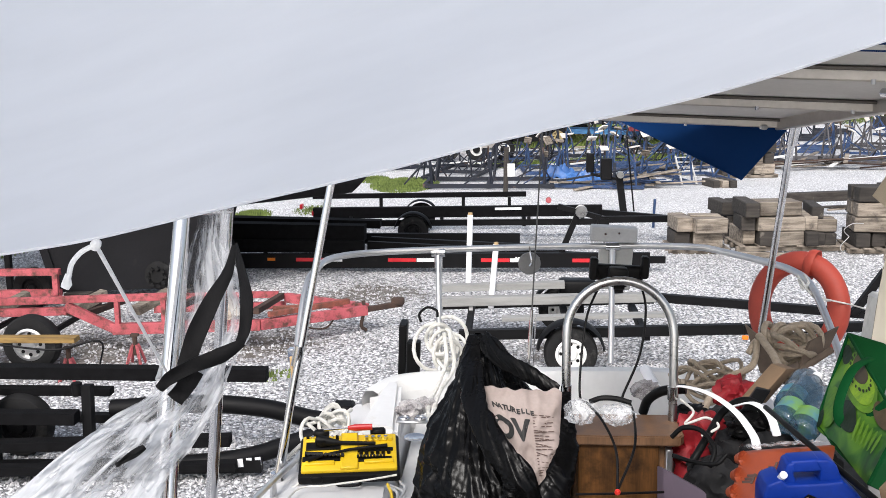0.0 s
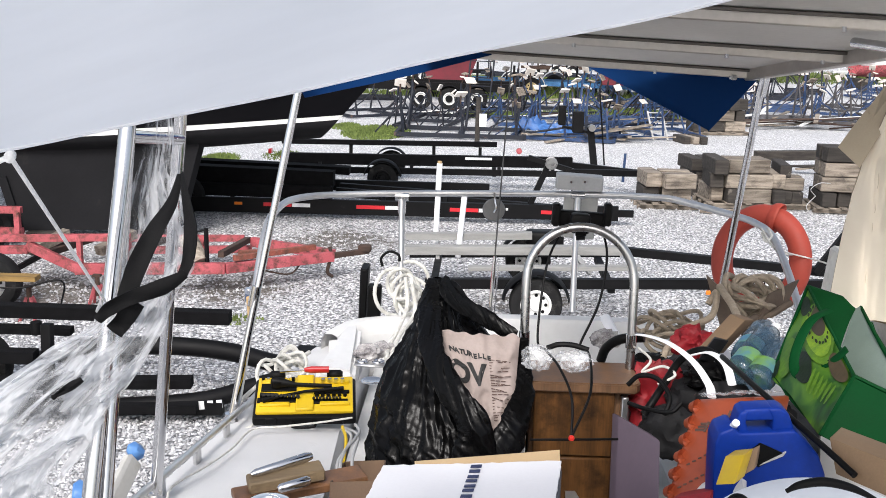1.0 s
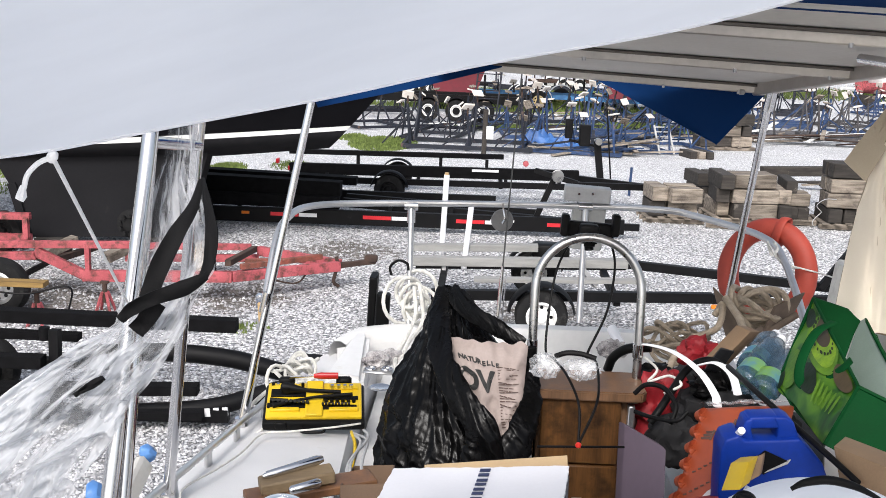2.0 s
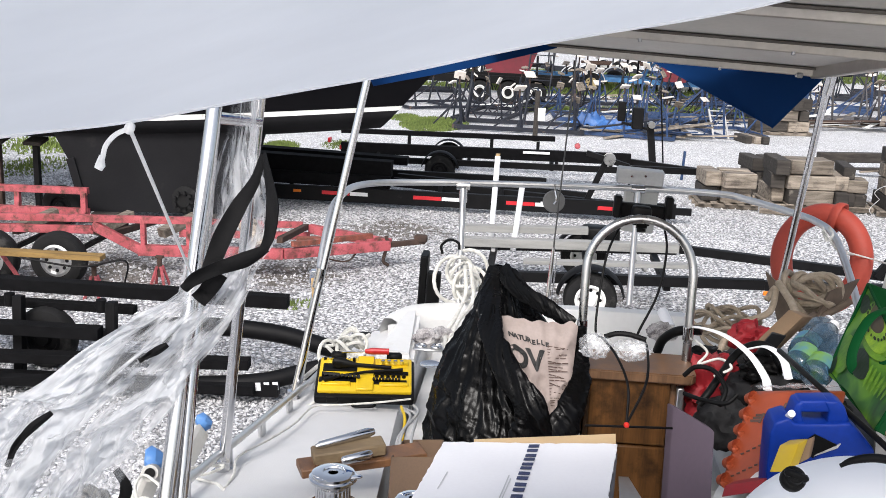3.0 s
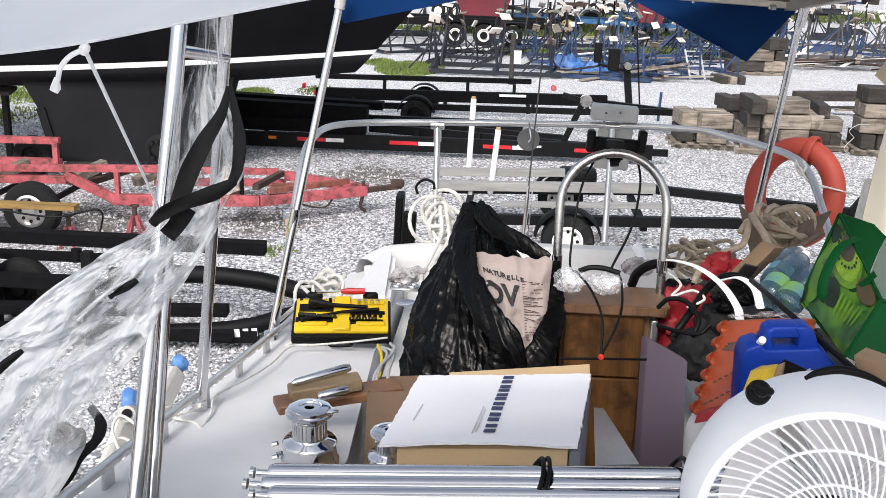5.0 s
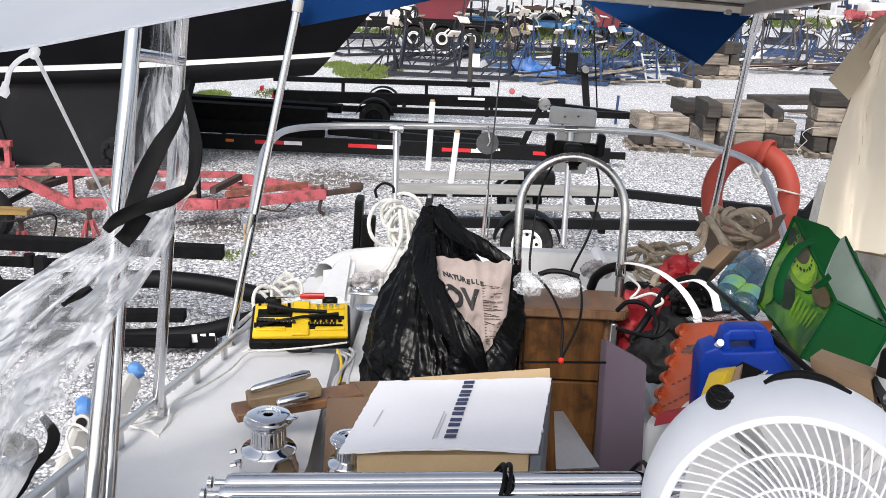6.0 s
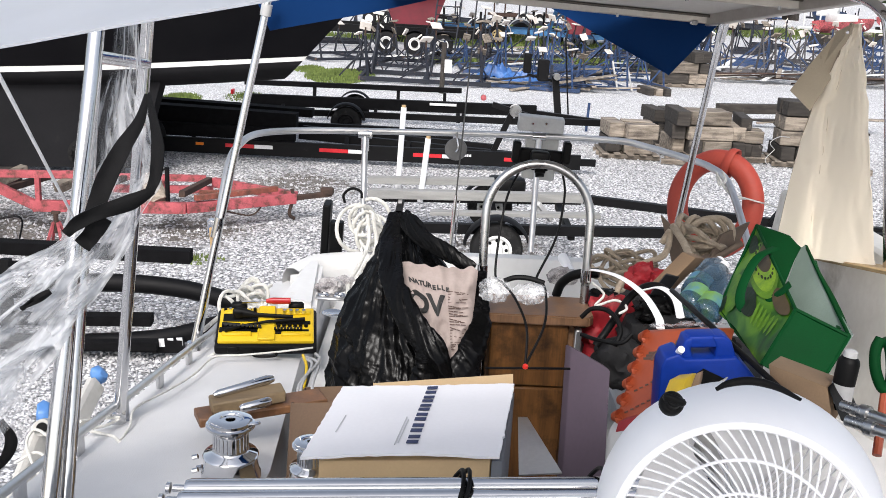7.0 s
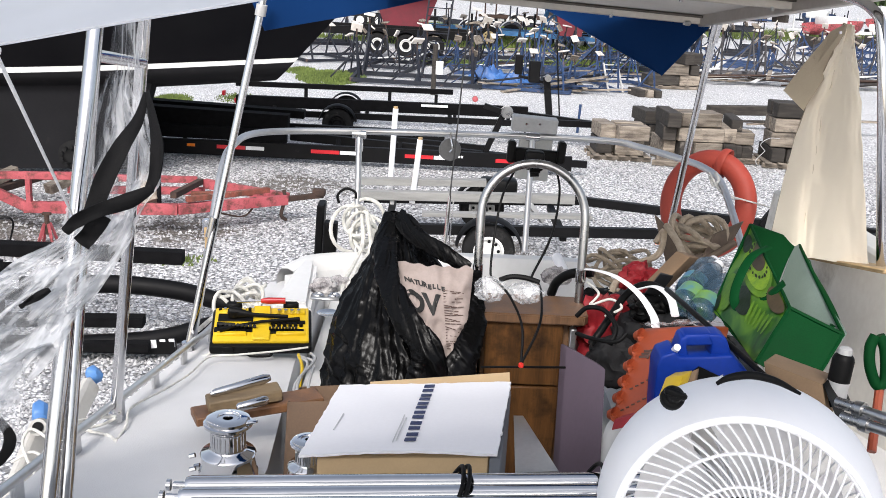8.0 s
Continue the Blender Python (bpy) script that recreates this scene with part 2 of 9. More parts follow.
def gravel_material():
    m = bpy.data.materials.new("pale_gravel")
    m.use_nodes = True
    n, l = m.node_tree.nodes, m.node_tree.links
    bsdf = n["Principled BSDF"]
    co = n.new("ShaderNodeTexCoord")
    v = n.new("ShaderNodeTexVoronoi")
    v.inputs["Scale"].default_value = 25
    v2 = n.new("ShaderNodeTexVoronoi")
    v2.inputs["Scale"].default_value = 48
    big = n.new("ShaderNodeTexNoise")
    big.inputs["Scale"].default_value, big.inputs["Detail"].default_value = 0.35, 6
    for t in (v, v2, big):
        l.new(co.outputs["Object"], t.inputs["Vector"])
    stone = n.new("ShaderNodeValToRGB")
    e = stone.color_ramp.elements
    e[0].position, e[0].color = 0.08, (0.17, 0.175, 0.19, 1)
    e[1].position, e[1].color = 1.0, (0.88, 0.88, 0.89, 1)
    mid = e.new(0.5)
    mid.color = (0.62, 0.62, 0.635, 1)
    l.new(v.outputs["Color"], stone.inputs[0])
    gap = n.new("ShaderNodeMapRange")
    gap.inputs["From Min"].default_value, gap.inputs["From Max"].default_value = 0.38, 0.62
    gap.inputs["To Min"].default_value, gap.inputs["To Max"].default_value = 1.06, 0.32
    l.new(v.outputs["Distance"], gap.inputs[0])
    mul = n.new("ShaderNodeMix")
    mul.data_type, mul.blend_type = "RGBA", "MULTIPLY"
    mul.inputs["Factor"].default_value = 1
    l.new(stone.outputs[0], mul.inputs["A"])
    l.new(gap.outputs[0], mul.inputs["B"])
    patch = n.new("ShaderNodeMapRange")
    patch.inputs["From Min"].default_value, patch.inputs["From Max"].default_value = 0.3, 0.7
    patch.inputs["To Min"].default_value, patch.inputs["To Max"].default_value = 0.92, 1.24
    l.new(big.outputs[0], patch.inputs[0])
    mul2 = n.new("ShaderNodeMix")
    mul2.data_type, mul2.blend_type = "RGBA", "MULTIPLY"
    mul2.inputs["Factor"].default_value = 1
    l.new(mul.outputs["Result"], mul2.inputs["A"])
    l.new(patch.outputs[0], mul2.inputs["B"])
    # the gravel grows paler with distance: grazing light put into its colour
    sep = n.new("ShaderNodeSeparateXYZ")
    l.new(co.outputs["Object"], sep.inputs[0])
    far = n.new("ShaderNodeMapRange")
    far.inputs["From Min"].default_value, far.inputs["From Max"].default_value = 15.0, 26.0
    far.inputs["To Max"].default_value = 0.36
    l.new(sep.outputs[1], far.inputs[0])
    far_pale = n.new("ShaderNodeMix")
    far_pale.data_type = "RGBA"
    far_pale.inputs["B"].default_value = (0.72, 0.72, 0.73, 1)
    l.new(far.outputs[0], far_pale.inputs["Factor"])
    l.new(mul2.outputs["Result"], far_pale.inputs["A"])
    colour = far_pale.outputs["Result"]
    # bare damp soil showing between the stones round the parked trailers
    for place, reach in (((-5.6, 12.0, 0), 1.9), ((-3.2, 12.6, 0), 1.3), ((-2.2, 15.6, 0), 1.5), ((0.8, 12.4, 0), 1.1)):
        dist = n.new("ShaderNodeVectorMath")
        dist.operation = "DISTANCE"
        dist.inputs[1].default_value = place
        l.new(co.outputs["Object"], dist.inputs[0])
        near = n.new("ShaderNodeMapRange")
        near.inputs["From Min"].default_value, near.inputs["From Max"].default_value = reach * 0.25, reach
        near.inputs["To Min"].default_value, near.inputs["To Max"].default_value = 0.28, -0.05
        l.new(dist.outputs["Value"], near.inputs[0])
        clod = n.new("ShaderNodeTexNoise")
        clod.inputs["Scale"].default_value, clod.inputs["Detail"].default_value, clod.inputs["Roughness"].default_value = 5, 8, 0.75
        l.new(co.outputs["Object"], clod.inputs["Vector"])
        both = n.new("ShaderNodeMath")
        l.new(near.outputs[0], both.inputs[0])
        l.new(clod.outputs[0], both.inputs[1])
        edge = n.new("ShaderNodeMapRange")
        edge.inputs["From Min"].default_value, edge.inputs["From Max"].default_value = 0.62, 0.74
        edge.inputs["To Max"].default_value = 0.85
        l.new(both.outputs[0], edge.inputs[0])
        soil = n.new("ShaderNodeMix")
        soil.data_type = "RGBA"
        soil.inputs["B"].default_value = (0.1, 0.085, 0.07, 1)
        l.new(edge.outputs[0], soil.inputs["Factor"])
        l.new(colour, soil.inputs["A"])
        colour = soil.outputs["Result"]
    l.new(colour, bsdf.inputs["Base Color"])
    bsdf.inputs["Roughness"].default_value = 0.9
    hgt = n.new("ShaderNodeMath")
    hgt.operation = "ADD"
    l.new(v.outputs["Distance"], hgt.inputs[0])
    l.new(v2.outputs["Distance"], hgt.inputs[1])
    bp = n.new("ShaderNodeBump")
    bp.invert = True
    bp.inputs["Strength"].default_value, bp.inputs["Distance"].default_value = 0.6, 0.02
    l.new(hgt.outputs[0], bp.inputs["Height"])
    l.new(bp.outputs[0], bsdf.inputs["Normal"])
    return m


def cloth_material(name, colour, through_amount, rough=0.8, streak=0.0, bump=0.2, scale=6):
    """Thin cloth that lets some light through."""
    m = bpy.data.materials.new(name)
    m.use_nodes = True
    n, l = m.node_tree.nodes, m.node_tree.links
    bsdf, out = n["Principled BSDF"], n["Material Output"]
    co = n.new("ShaderNodeTexCoord")
    mp = n.new("ShaderNodeMapping")
    mp.inputs["Scale"].default_value = (1, 1 + streak, 1)
    nz = n.new("ShaderNodeTexNoise")
    nz.inputs["Scale"].default_value, nz.inputs["Detail"].default_value = scale, 6
    l.new(co.outputs["Object"], mp.inputs[0])
    l.new(mp.outputs[0], nz.inputs["Vector"])
    rp = n.new("ShaderNodeValToRGB")
    rp.color_ramp.elements[0].color = (*(c * 0.88 for c in colour), 1)
    rp.color_ramp.elements[1].color = (*colour, 1)
    l.new(nz.outputs[0], rp.inputs[0])
    l.new(rp.outputs[0], bsdf.inputs["Base Color"])
    bsdf.inputs["Roughness"].default_value = rough
    bsdf.inputs["Specular IOR Level"].default_value = 0.08
    bp = n.new("ShaderNodeBump")
    bp.inputs["Strength"].default_value, bp.inputs["Distance"].default_value = bump, 0.02
    l.new(nz.outputs[0], bp.inputs["Height"])
    l.new(bp.outputs[0], bsdf.inputs["Normal"])
    tr = n.new("ShaderNodeBsdfTranslucent")
    l.new(rp.outputs[0], tr.inputs[0])
    mix = n.new("ShaderNodeMixShader")
    mix.inputs[0].default_value = through_amount
    l.new(bsdf.outputs[0], mix.inputs[1])
    l.new(tr.outputs[0], mix.inputs[2])
    l.new(mix.outputs[0], out.inputs[0])
    return m


def film_material(name, clear=0.6, tint=(0.9, 0.92, 0.95), rough=0.12, scale=9.0, twist=1.5):
    """Thin clear plastic film: mostly see-through, with a glossy and milky share."""
    m = bpy.data.materials.new(name)
    m.use_nodes = True
    n, l = m.node_tree.nodes, m.node_tree.links
    bsdf, out = n["Principled BSDF"], n["Material Output"]
    bsdf.inputs["Base Color"].default_value = (*tint, 1)
    bsdf.inputs["Roughness"].default_value = rough
    bsdf.inputs["Specular IOR Level"].default_value = 1.0
    co = n.new("ShaderNodeTexCoord")
    nz = n.new("ShaderNodeTexNoise")
    nz.inputs["Scale"].default_value, nz.inputs["Detail"].default_value = scale, 6
    nz.inputs["Distortion"].default_value = twist
    l.new(co.outputs["Object"], nz.inputs["Vector"])
    rg = n.new("ShaderNodeMapRange")
    rg.inputs["From Min"].default_value, rg.inputs["From Max"].default_value = 0.38, 0.68
    rg.inputs["To Min"].default_value, rg.inputs["To Max"].default_value = min(0.96, clear + 0.2), max(0, clear - 0.4)
    l.new(nz.outputs[0], rg.inputs[0])
    bp = n.new("ShaderNodeBump")
    bp.inputs["Strength"].default_value, bp.inputs["Distance"].default_value = 0.6, 0.02
    l.new(nz.outputs[0], bp.inputs["Height"])
    l.new(bp.outputs[0], bsdf.inputs["Normal"])
    tp = n.new("ShaderNodeBsdfTransparent")
    mix = n.new("ShaderNodeMixShader")
    l.new(rg.outputs[0], mix.inputs[0])
    l.new(bsdf.outputs[0], mix.inputs[1])
    l.new(tp.outputs[0], mix.inputs[2])
    l.new(mix.outputs[0], out.inputs[0])
    return m


def vinyl_material():
    """Worn clear vinyl: see-through where it is smooth, milky and glossy where it has been folded."""
    m = bpy.data.materials.new("clear_vinyl")
    m.use_nodes = True
    n, l = m.node_tree.nodes, m.node_tree.links
    bsdf, out = n["Principled BSDF"], n["Material Output"]
    bsdf.inputs["Base Color"].default_value = (0.72, 0.735, 0.76, 1)
    bsdf.inputs["Roughness"].default_value = 0.22
    co = n.new("ShaderNodeTexCoord")

    def tex(kind, scale, stretch, source="UV", detail=5, twist=0.0):
        mp = n.new("ShaderNodeMapping")
        mp.inputs["Scale"].default_value = stretch
        l.new(co.outputs[source], mp.inputs[0])
        t = n.new("ShaderNodeTexNoise")
        t.noise_type = kind
        t.inputs["Scale"].default_value, t.inputs["Detail"].default_value, t.inputs["Distortion"].default_value = scale, detail, twist
        l.new(mp.outputs[0], t.inputs["Vector"])
        return t.outputs[0]

    def ranged(x, a, b, c, d):
        r = n.new("ShaderNodeMapRange")
        for key, value in (("From Min", a), ("From Max", b), ("To Min", c), ("To Max", d)):
            r.inputs[key].default_value = value
        l.new(x, r.inputs[0])
        return r.outputs[0]

    def plus(x, y):
        p = n.new("ShaderNodeMath")
        l.new(x, p.inputs[0])
        l.new(y, p.inputs[1])
        return p.outputs[0]
    sep = n.new("ShaderNodeSeparateXYZ")
    l.new(co.outputs["UV"], sep.inputs[0])
    worn = ranged(sep.outputs[0], 0.32, 0.62, 0.1, 0.4)
    cloud = ranged(tex("FBM", 3.0, (3.0, 2.0, 1), detail=4, twist=0.8), 0.38, 0.62, -0.26, 0.5)
    streak = tex("RIDGED_MULTIFRACTAL", 1.0, (15, 6, 1), detail=4, twist=1.2)
    cross = tex("RIDGED_MULTIFRACTAL", 13.0, (1, 1, 1), "Object", 4, 0.5)
    fine = tex("RIDGED_MULTIFRACTAL", 1.0, (42, 17, 1), detail=3, twist=1.0)
    milk = plus(plus(worn, cloud), plus(ranged(streak, 0.9, 1.7, 0.0, 0.4), plus(ranged(cross, 1.0, 1.8, 0.0, 0.36), ranged(fine, 1.0, 1.9, 0.0, 0.22))))
    low = n.new("ShaderNodeClamp")
    low.inputs["Min"].default_value, low.inputs["Max"].default_value = 0.05, 0.93
    l.new(milk, low.inputs[0])
    bp = n.new("ShaderNodeBump")
    bp.inputs["Strength"].default_value, bp.inputs["Distance"].default_value = 0.7, 0.012
    l.new(plus(streak, cross), bp.inputs["Height"])
    l.new(bp.outputs[0], bsdf.inputs["Normal"])
    back = n.new("ShaderNodeBsdfTranslucent")
    back.inputs[0].default_value = (0.72, 0.735, 0.76, 1)
    body = n.new("ShaderNodeMixShader")
    body.inputs[0].default_value = 0.45
    l.new(bsdf.outputs[0], body.inputs[1])
    l.new(back.outputs[0], body.inputs[2])
    tp = n.new("ShaderNodeBsdfTransparent")
    mix = n.new("ShaderNodeMixShader")
    l.new(low.outputs[0], mix.inputs[0])
    l.new(tp.outputs[0], mix.inputs[1])
    l.new(body.outputs[0], mix.inputs[2])
    l.new(mix.outputs[0], out.inputs[0])
    return m


GRAVEL = gravel_material()
WHITE_CLOTH = cloth_material("white_awning_cloth", (0.95, 0.955, 0.97), 0.84, streak=5, bump=0.25)
BLUE_CLOTH = cloth_material("blue_awning_cloth", (0.004, 0.03, 0.115), 0.06, bump=0.1, scale=4)
VINYL = vinyl_material()
CLEAR_BAG = film_material("clear_plastic_bag", 0.84, scale=22)
BOTTLE = film_material("clear_bottle_plastic", 0.38, (0.035, 0.08, 0.13), 0.08, 14)
BIN_BAG = material("black_bin_bag", (0.003, 0.003, 0.0035), (0.002, 0.002, 0.002), 0.2, 0, 8, 60, 0.1, bump_scale=38, stretch=(1.4, 1.4, 0.8), spec=0.11)
# darker copy of CARD: the shadow in the hollow box is in its colour
CARD_SHADED = material("shaded_brown_cardboard", (0.15, 0.095, 0.06), (0.11, 0.07, 0.045), 0.9, 0, 5, 200, 0.06)

# ---- building helpers ----
ROOTS = {}


def thing(name, label, category, base=(0, 0, 0), group="", m=None, kind=""):
    """An Empty at the thing's base; parts are authored in the world, or in its own space where m is given."""
    ob = new(name)
    ob.empty_display_size = 0.05
    mat = m if m is not None else Matrix.Translation(base)
    ob.matrix_basis = mat
    ROOTS[ob.name] = Matrix.Identity(4) if m is not None else mat.inverted()
    return tagged(ob, label, category, group, kind)


def root_of(ob):
    while ob.parent:
        ob = ob.parent
    return ob


def finish(bm, name, mat, smooth=40):
    bmesh.ops.recalc_face_normals(bm, faces=bm.faces)
    me = bpy.data.meshes.new(name)
    bm.to_mesh(me)
    bm.free()
    for one in (mat if isinstance(mat, (list, tuple)) else [mat]):
        me.materials.append(one)
    if smooth:
        me.polygons.foreach_set("use_smooth", [True] * len(me.polygons))
        me.set_sharp_from_angle(angle=radians(smooth))
    return me


def part(name, bm, mat, parent, label="", smooth=40):
    bm.transform(ROOTS[root_of(parent).name])
    ob = new(name, finish(bm, name, mat, smooth))
    ob.parent = parent
    return tagged(ob, label)


def solo(name, bm, mat, label, category, group="", kind="", smooth=40, origin=None):
    """A thing of one mesh, its origin at the middle of its base."""
    if origin is None:
        xs, ys, zs = zip(*[v.co for v in bm.verts])
        origin = ((min(xs) + max(xs)) / 2, (min(ys) + max(ys)) / 2, min(zs))
    bm.transform(Matrix.Translation(origin).inverted())
    ob = new(name, finish(bm, name, mat, smooth))
    ob.location = origin
    return tagged(ob, label, category, group, kind)


def box(bm, centre, size, rot=(0, 0, 0), bevel=0.0, seg=1, m=None):
    """A box with softened edges."""
    mm = (m or Matrix.Identity(4)) @ pose(*centre, *rot) @ Matrix.Diagonal((*size, 1))
    r = bmesh.ops.create_cube(bm, size=1, matrix=mm)
    if bevel:
        es = list({e for v in r["verts"] for e in v.link_edges})
        bmesh.ops.bevel(bm, geom=es, offset=bevel, segments=seg, affect="EDGES", profile=0.5)
    return r


def beam(bm, p, q, w, h, bevel=0.004, up=(0, 0, 1)):
    """A rectangular bar from p to q, w wide and h high."""
    p, q = Vector(p), Vector(q)
    d = (q - p).normalized()
    side = d.cross(Vector(up))
    side = side.normalized() if side.length > 1e-4 else Vector((1, 0, 0))
    top = side.cross(d)
    m = Matrix((( d.x, side.x, top.x, 0), (d.y, side.y, top.y, 0), (d.z, side.z, top.z, 0), (0, 0, 0, 1)))
    m.translation = (p + q) / 2
    box(bm, (0, 0, 0), ((q - p).length, w, h), bevel=bevel, m=m)


def smooth_line(points, steps=6):
    """A rounded line through the points."""
    pts = [Vector(p) for p in points]
    if len(pts) < 3:
        return pts
    ext = [pts[0] * 2 - pts[1]] + pts + [pts[-1] * 2 - pts[-2]]
    out = []
    for i in range(1, len(ext) - 2):
        a, b, c, d = ext[i - 1:i + 3]
        for k in range(steps):
            t = k / steps
            out.append(0.5 * ((2 * b) + (c - a) * t + (2 * a - 5 * b + 4 * c - d) * t * t + (3 * b - a - 3 * c + d) * t ** 3))
    return out + [pts[-1]]


def tube(bm, pts, r, seg=10, closed=False, cap=True, flat=1.0, radii=None):
    """A round bar along a line; flat squashes it to a strap."""
    pts = [Vector(p) for p in pts]
    n = len(pts)
    rings, up = [], None
    for i, p in enumerate(pts):
        a = pts[(i - 1) % n] if (closed or i) else p
        b = pts[(i + 1) % n] if (closed or i < n - 1) else p
        d = (b - a).normalized() if (b - a).length > 1e-9 else Vector((0, 0, 1))
        if up is None:
            up = Vector((0, 0, 1)) if abs(d.z) < 0.9 else Vector((0, 1, 0))
        s = d.cross(up)
        s = s.normalized() if s.length > 1e-5 else d.orthogonal().normalized()
        up = s.cross(d).normalized()
        rr = radii[i] if radii else r
        rings.append([bm.verts.new(p + (s * math.cos(2 * math.pi * k / seg) + up * math.sin(2 * math.pi * k / seg) * flat) * rr) for k in range(seg)])
    for i in range(n if closed else n - 1):
        a, b = rings[i], rings[(i + 1) % n]
        for k in range(seg):
            bm.faces.new((a[k], a[(k + 1) % seg], b[(k + 1) % seg], b[k]))
    if cap and not closed:
        bm.faces.new(rings[0][::-1])
        bm.faces.new(rings[-1])


def lathe(bm, profile, m=None, seg=24, caps=True):
    """A turned shape: (radius, height) from the bottom up."""
    m = m or Matrix.Identity(4)
    rings = []
    for r, z in profile:
        rings.append([bm.verts.new(m @ Vector((r * math.cos(2 * math.pi * k / seg), r * math.sin(2 * math.pi * k / seg), z))) for k in range(seg)])
    for a, b in zip(rings, rings[1:]):
        for k in range(seg):
            bm.faces.new((a[k], a[(k + 1) % seg], b[(k + 1) % seg], b[k]))
    if caps:
        bm.faces.new(rings[0][::-1])
        bm.faces.new(rings[-1])


def grid(bm, f, nu, nv, uv=None):
    """A sheet f(u, v) over the unit square."""
    vs = [[bm.verts.new(f(i / nu, j / nv)) for j in range(nv + 1)] for i in range(nu + 1)]
    for i in range(nu):
        for j in range(nv):
            fc = bm.faces.new((vs[i][j], vs[i + 1][j], vs[i + 1][j + 1], vs[i][j + 1]))
            if uv:
                for lp, (a, b) in zip(fc.loops, ((i, j), (i + 1, j), (i + 1, j + 1), (i, j + 1))):
                    lp[uv].uv = (a / nu, b / nv)
    return vs


def thicken(bm, depth):
    bmesh.ops.recalc_face_normals(bm, faces=bm.faces)
    bmesh.ops.solidify(bm, geom=bm.faces[:], thickness=depth)


def prism(bm, outline, y0, y1, axis="y"):
    """An outline in x, z drawn out from y0 to y1 (or in x, y along z)."""
    put = (lambda a, b, c: (a, c, b)) if axis == "y" else ((lambda a, b, c: (c, a, b)) if axis == "x" else (lambda a, b, c: (a, b, c)))
    lo = [bm.verts.new(put(a, b, y0)) for a, b in outline]
    hi = [bm.verts.new(put(a, b, y1)) for a, b in outline]
    n = len(outline)
    for i in range(n):
        bm.faces.new((lo[i], lo[(i + 1) % n], hi[(i + 1) % n], hi[i]))
    bm.faces.new(lo[::-1])
    bm.faces.new(hi)


def rough(bm, amount, scale=5.0, seed=0):
    for v in bm.verts:
        v.co += noise.noise_vector(v.co * scale + Vector((seed, seed, 0))) * amount


def B():
    return bmesh.new()


def deck_z(y):
    return 2.14 + 0.17 * max(0.0, 3.3 - y)
# ---- the yard ----
def ground_sheet():
    bm = B()
    xs = [-400, -120, -50] + [-30 + i * 1.5 for i in range(41)] + [50, 120, 400]
    ys = [-400, -100, -30, -10] + [i * 1.5 for i in range(47)] + [100, 200, 600]
    rows = [[bm.verts.new((x, y, 0.05 * noise.noise(Vector((x * 0.25, y * 0.25, 0))) - 0.03 if abs(x) < 32 and 0 < y < 68 else -0.03)) for y in ys] for x in xs]
    for i in range(len(xs) - 1):
        for j in range(len(ys) - 1):
            bm.faces.new((rows[i][j], rows[i + 1][j], rows[i + 1][j + 1], rows[i][j + 1]))
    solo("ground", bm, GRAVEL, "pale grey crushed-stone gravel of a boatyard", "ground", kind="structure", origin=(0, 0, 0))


ground_sheet()


def loose_stones():
    """Stones that stand proud of the gravel where the yard is seen closest."""
    rnd = np.random.RandomState(3)
    n = 60000
    y = 6.5 + 14 * rnd.rand(n) ** 1.5
    x = (rnd.rand(n) - 0.5) * 1.25 * (y + 1) - 0.5
    s = 0.01 + 0.019 * rnd.rand(n) ** 2
    octa = np.array([(1, 0, 0), (0, 1, 0), (-1, 0, 0), (0, -1, 0), (0.1, 0.1, 0.95), (-0.1, 0.1, -0.6)], float)
    tri = np.array([(0, 1, 4), (1, 2, 4), (2, 3, 4), (3, 0, 4), (1, 0, 5), (2, 1, 5), (3, 2, 5), (0, 3, 5)])
    a = rnd.rand(n) * 6.28
    c, si = np.cos(a), np.sin(a)
    base = octa[None] * (s[:, None, None]) * (0.6 + 0.8 * rnd.rand(n, 6, 3))
    px = base[:, :, 0] * c[:, None] - base[:, :, 1] * si[:, None] + x[:, None]
    py = base[:, :, 0] * si[:, None] + base[:, :, 1] * c[:, None] + y[:, None]
    gz = np.array([0.05 * noise.noise(Vector((x[i] * 0.25, y[i] * 0.25, 0))) - 0.03 for i in range(n)])
    pz = base[:, :, 2] + gz[:, None] + 0.006
    verts = np.stack([px, py, pz], 2).reshape(-1, 3)
    faces = (tri[None] + (np.arange(n) * 6)[:, None, None]).reshape(-1, 3)
    me = bpy.data.meshes.new("loose_gravel")
    me.from_pydata(verts.tolist(), [], faces.tolist())
    me.materials.append(material("loose_stone", (0.62, 0.62, 0.63), (0.36, 0.36, 0.38), 0.9, 0, 30, 120, 0.1, vary=0.6))
    tagged(new("loose_gravel", me), "loose pale crushed stones lying over the yard", "gravel", kind="stuff")


loose_stones()


def grass_patch(cx, cy, rx, ry, n, h, seed):
    rnd = random.Random(seed)
    bm = B()
    for _ in range(n):
        a, r = rnd.random() * 6.283, rnd.random() ** 0.9
        x, y = cx + rx * r * math.cos(a), cy + ry * r * math.sin(a)
        t, hh, w = rnd.random() * 6.283, h * (0.4 + 0.8 * rnd.random()) * (1.15 - r * 0.7), 0.02 + 0.03 * rnd.random()
        lean = Vector((rnd.uniform(-1, 1), rnd.uniform(-1, 1), 0)) * hh * 0.5
        o, s = Vector((x, y, -0.06)), Vector((math.cos(t), math.sin(t), 0)) * w
        a1, a2, tip = bm.verts.new(o - s), bm.verts.new(o + s), bm.verts.new(o + lean + Vector((0, 0, hh + 0.05)))
        bm.faces.new((a1, a2, tip))
    solo("grass", bm, GRASS, "low green weeds growing out of the gravel", "grass", kind="stuff", smooth=0)


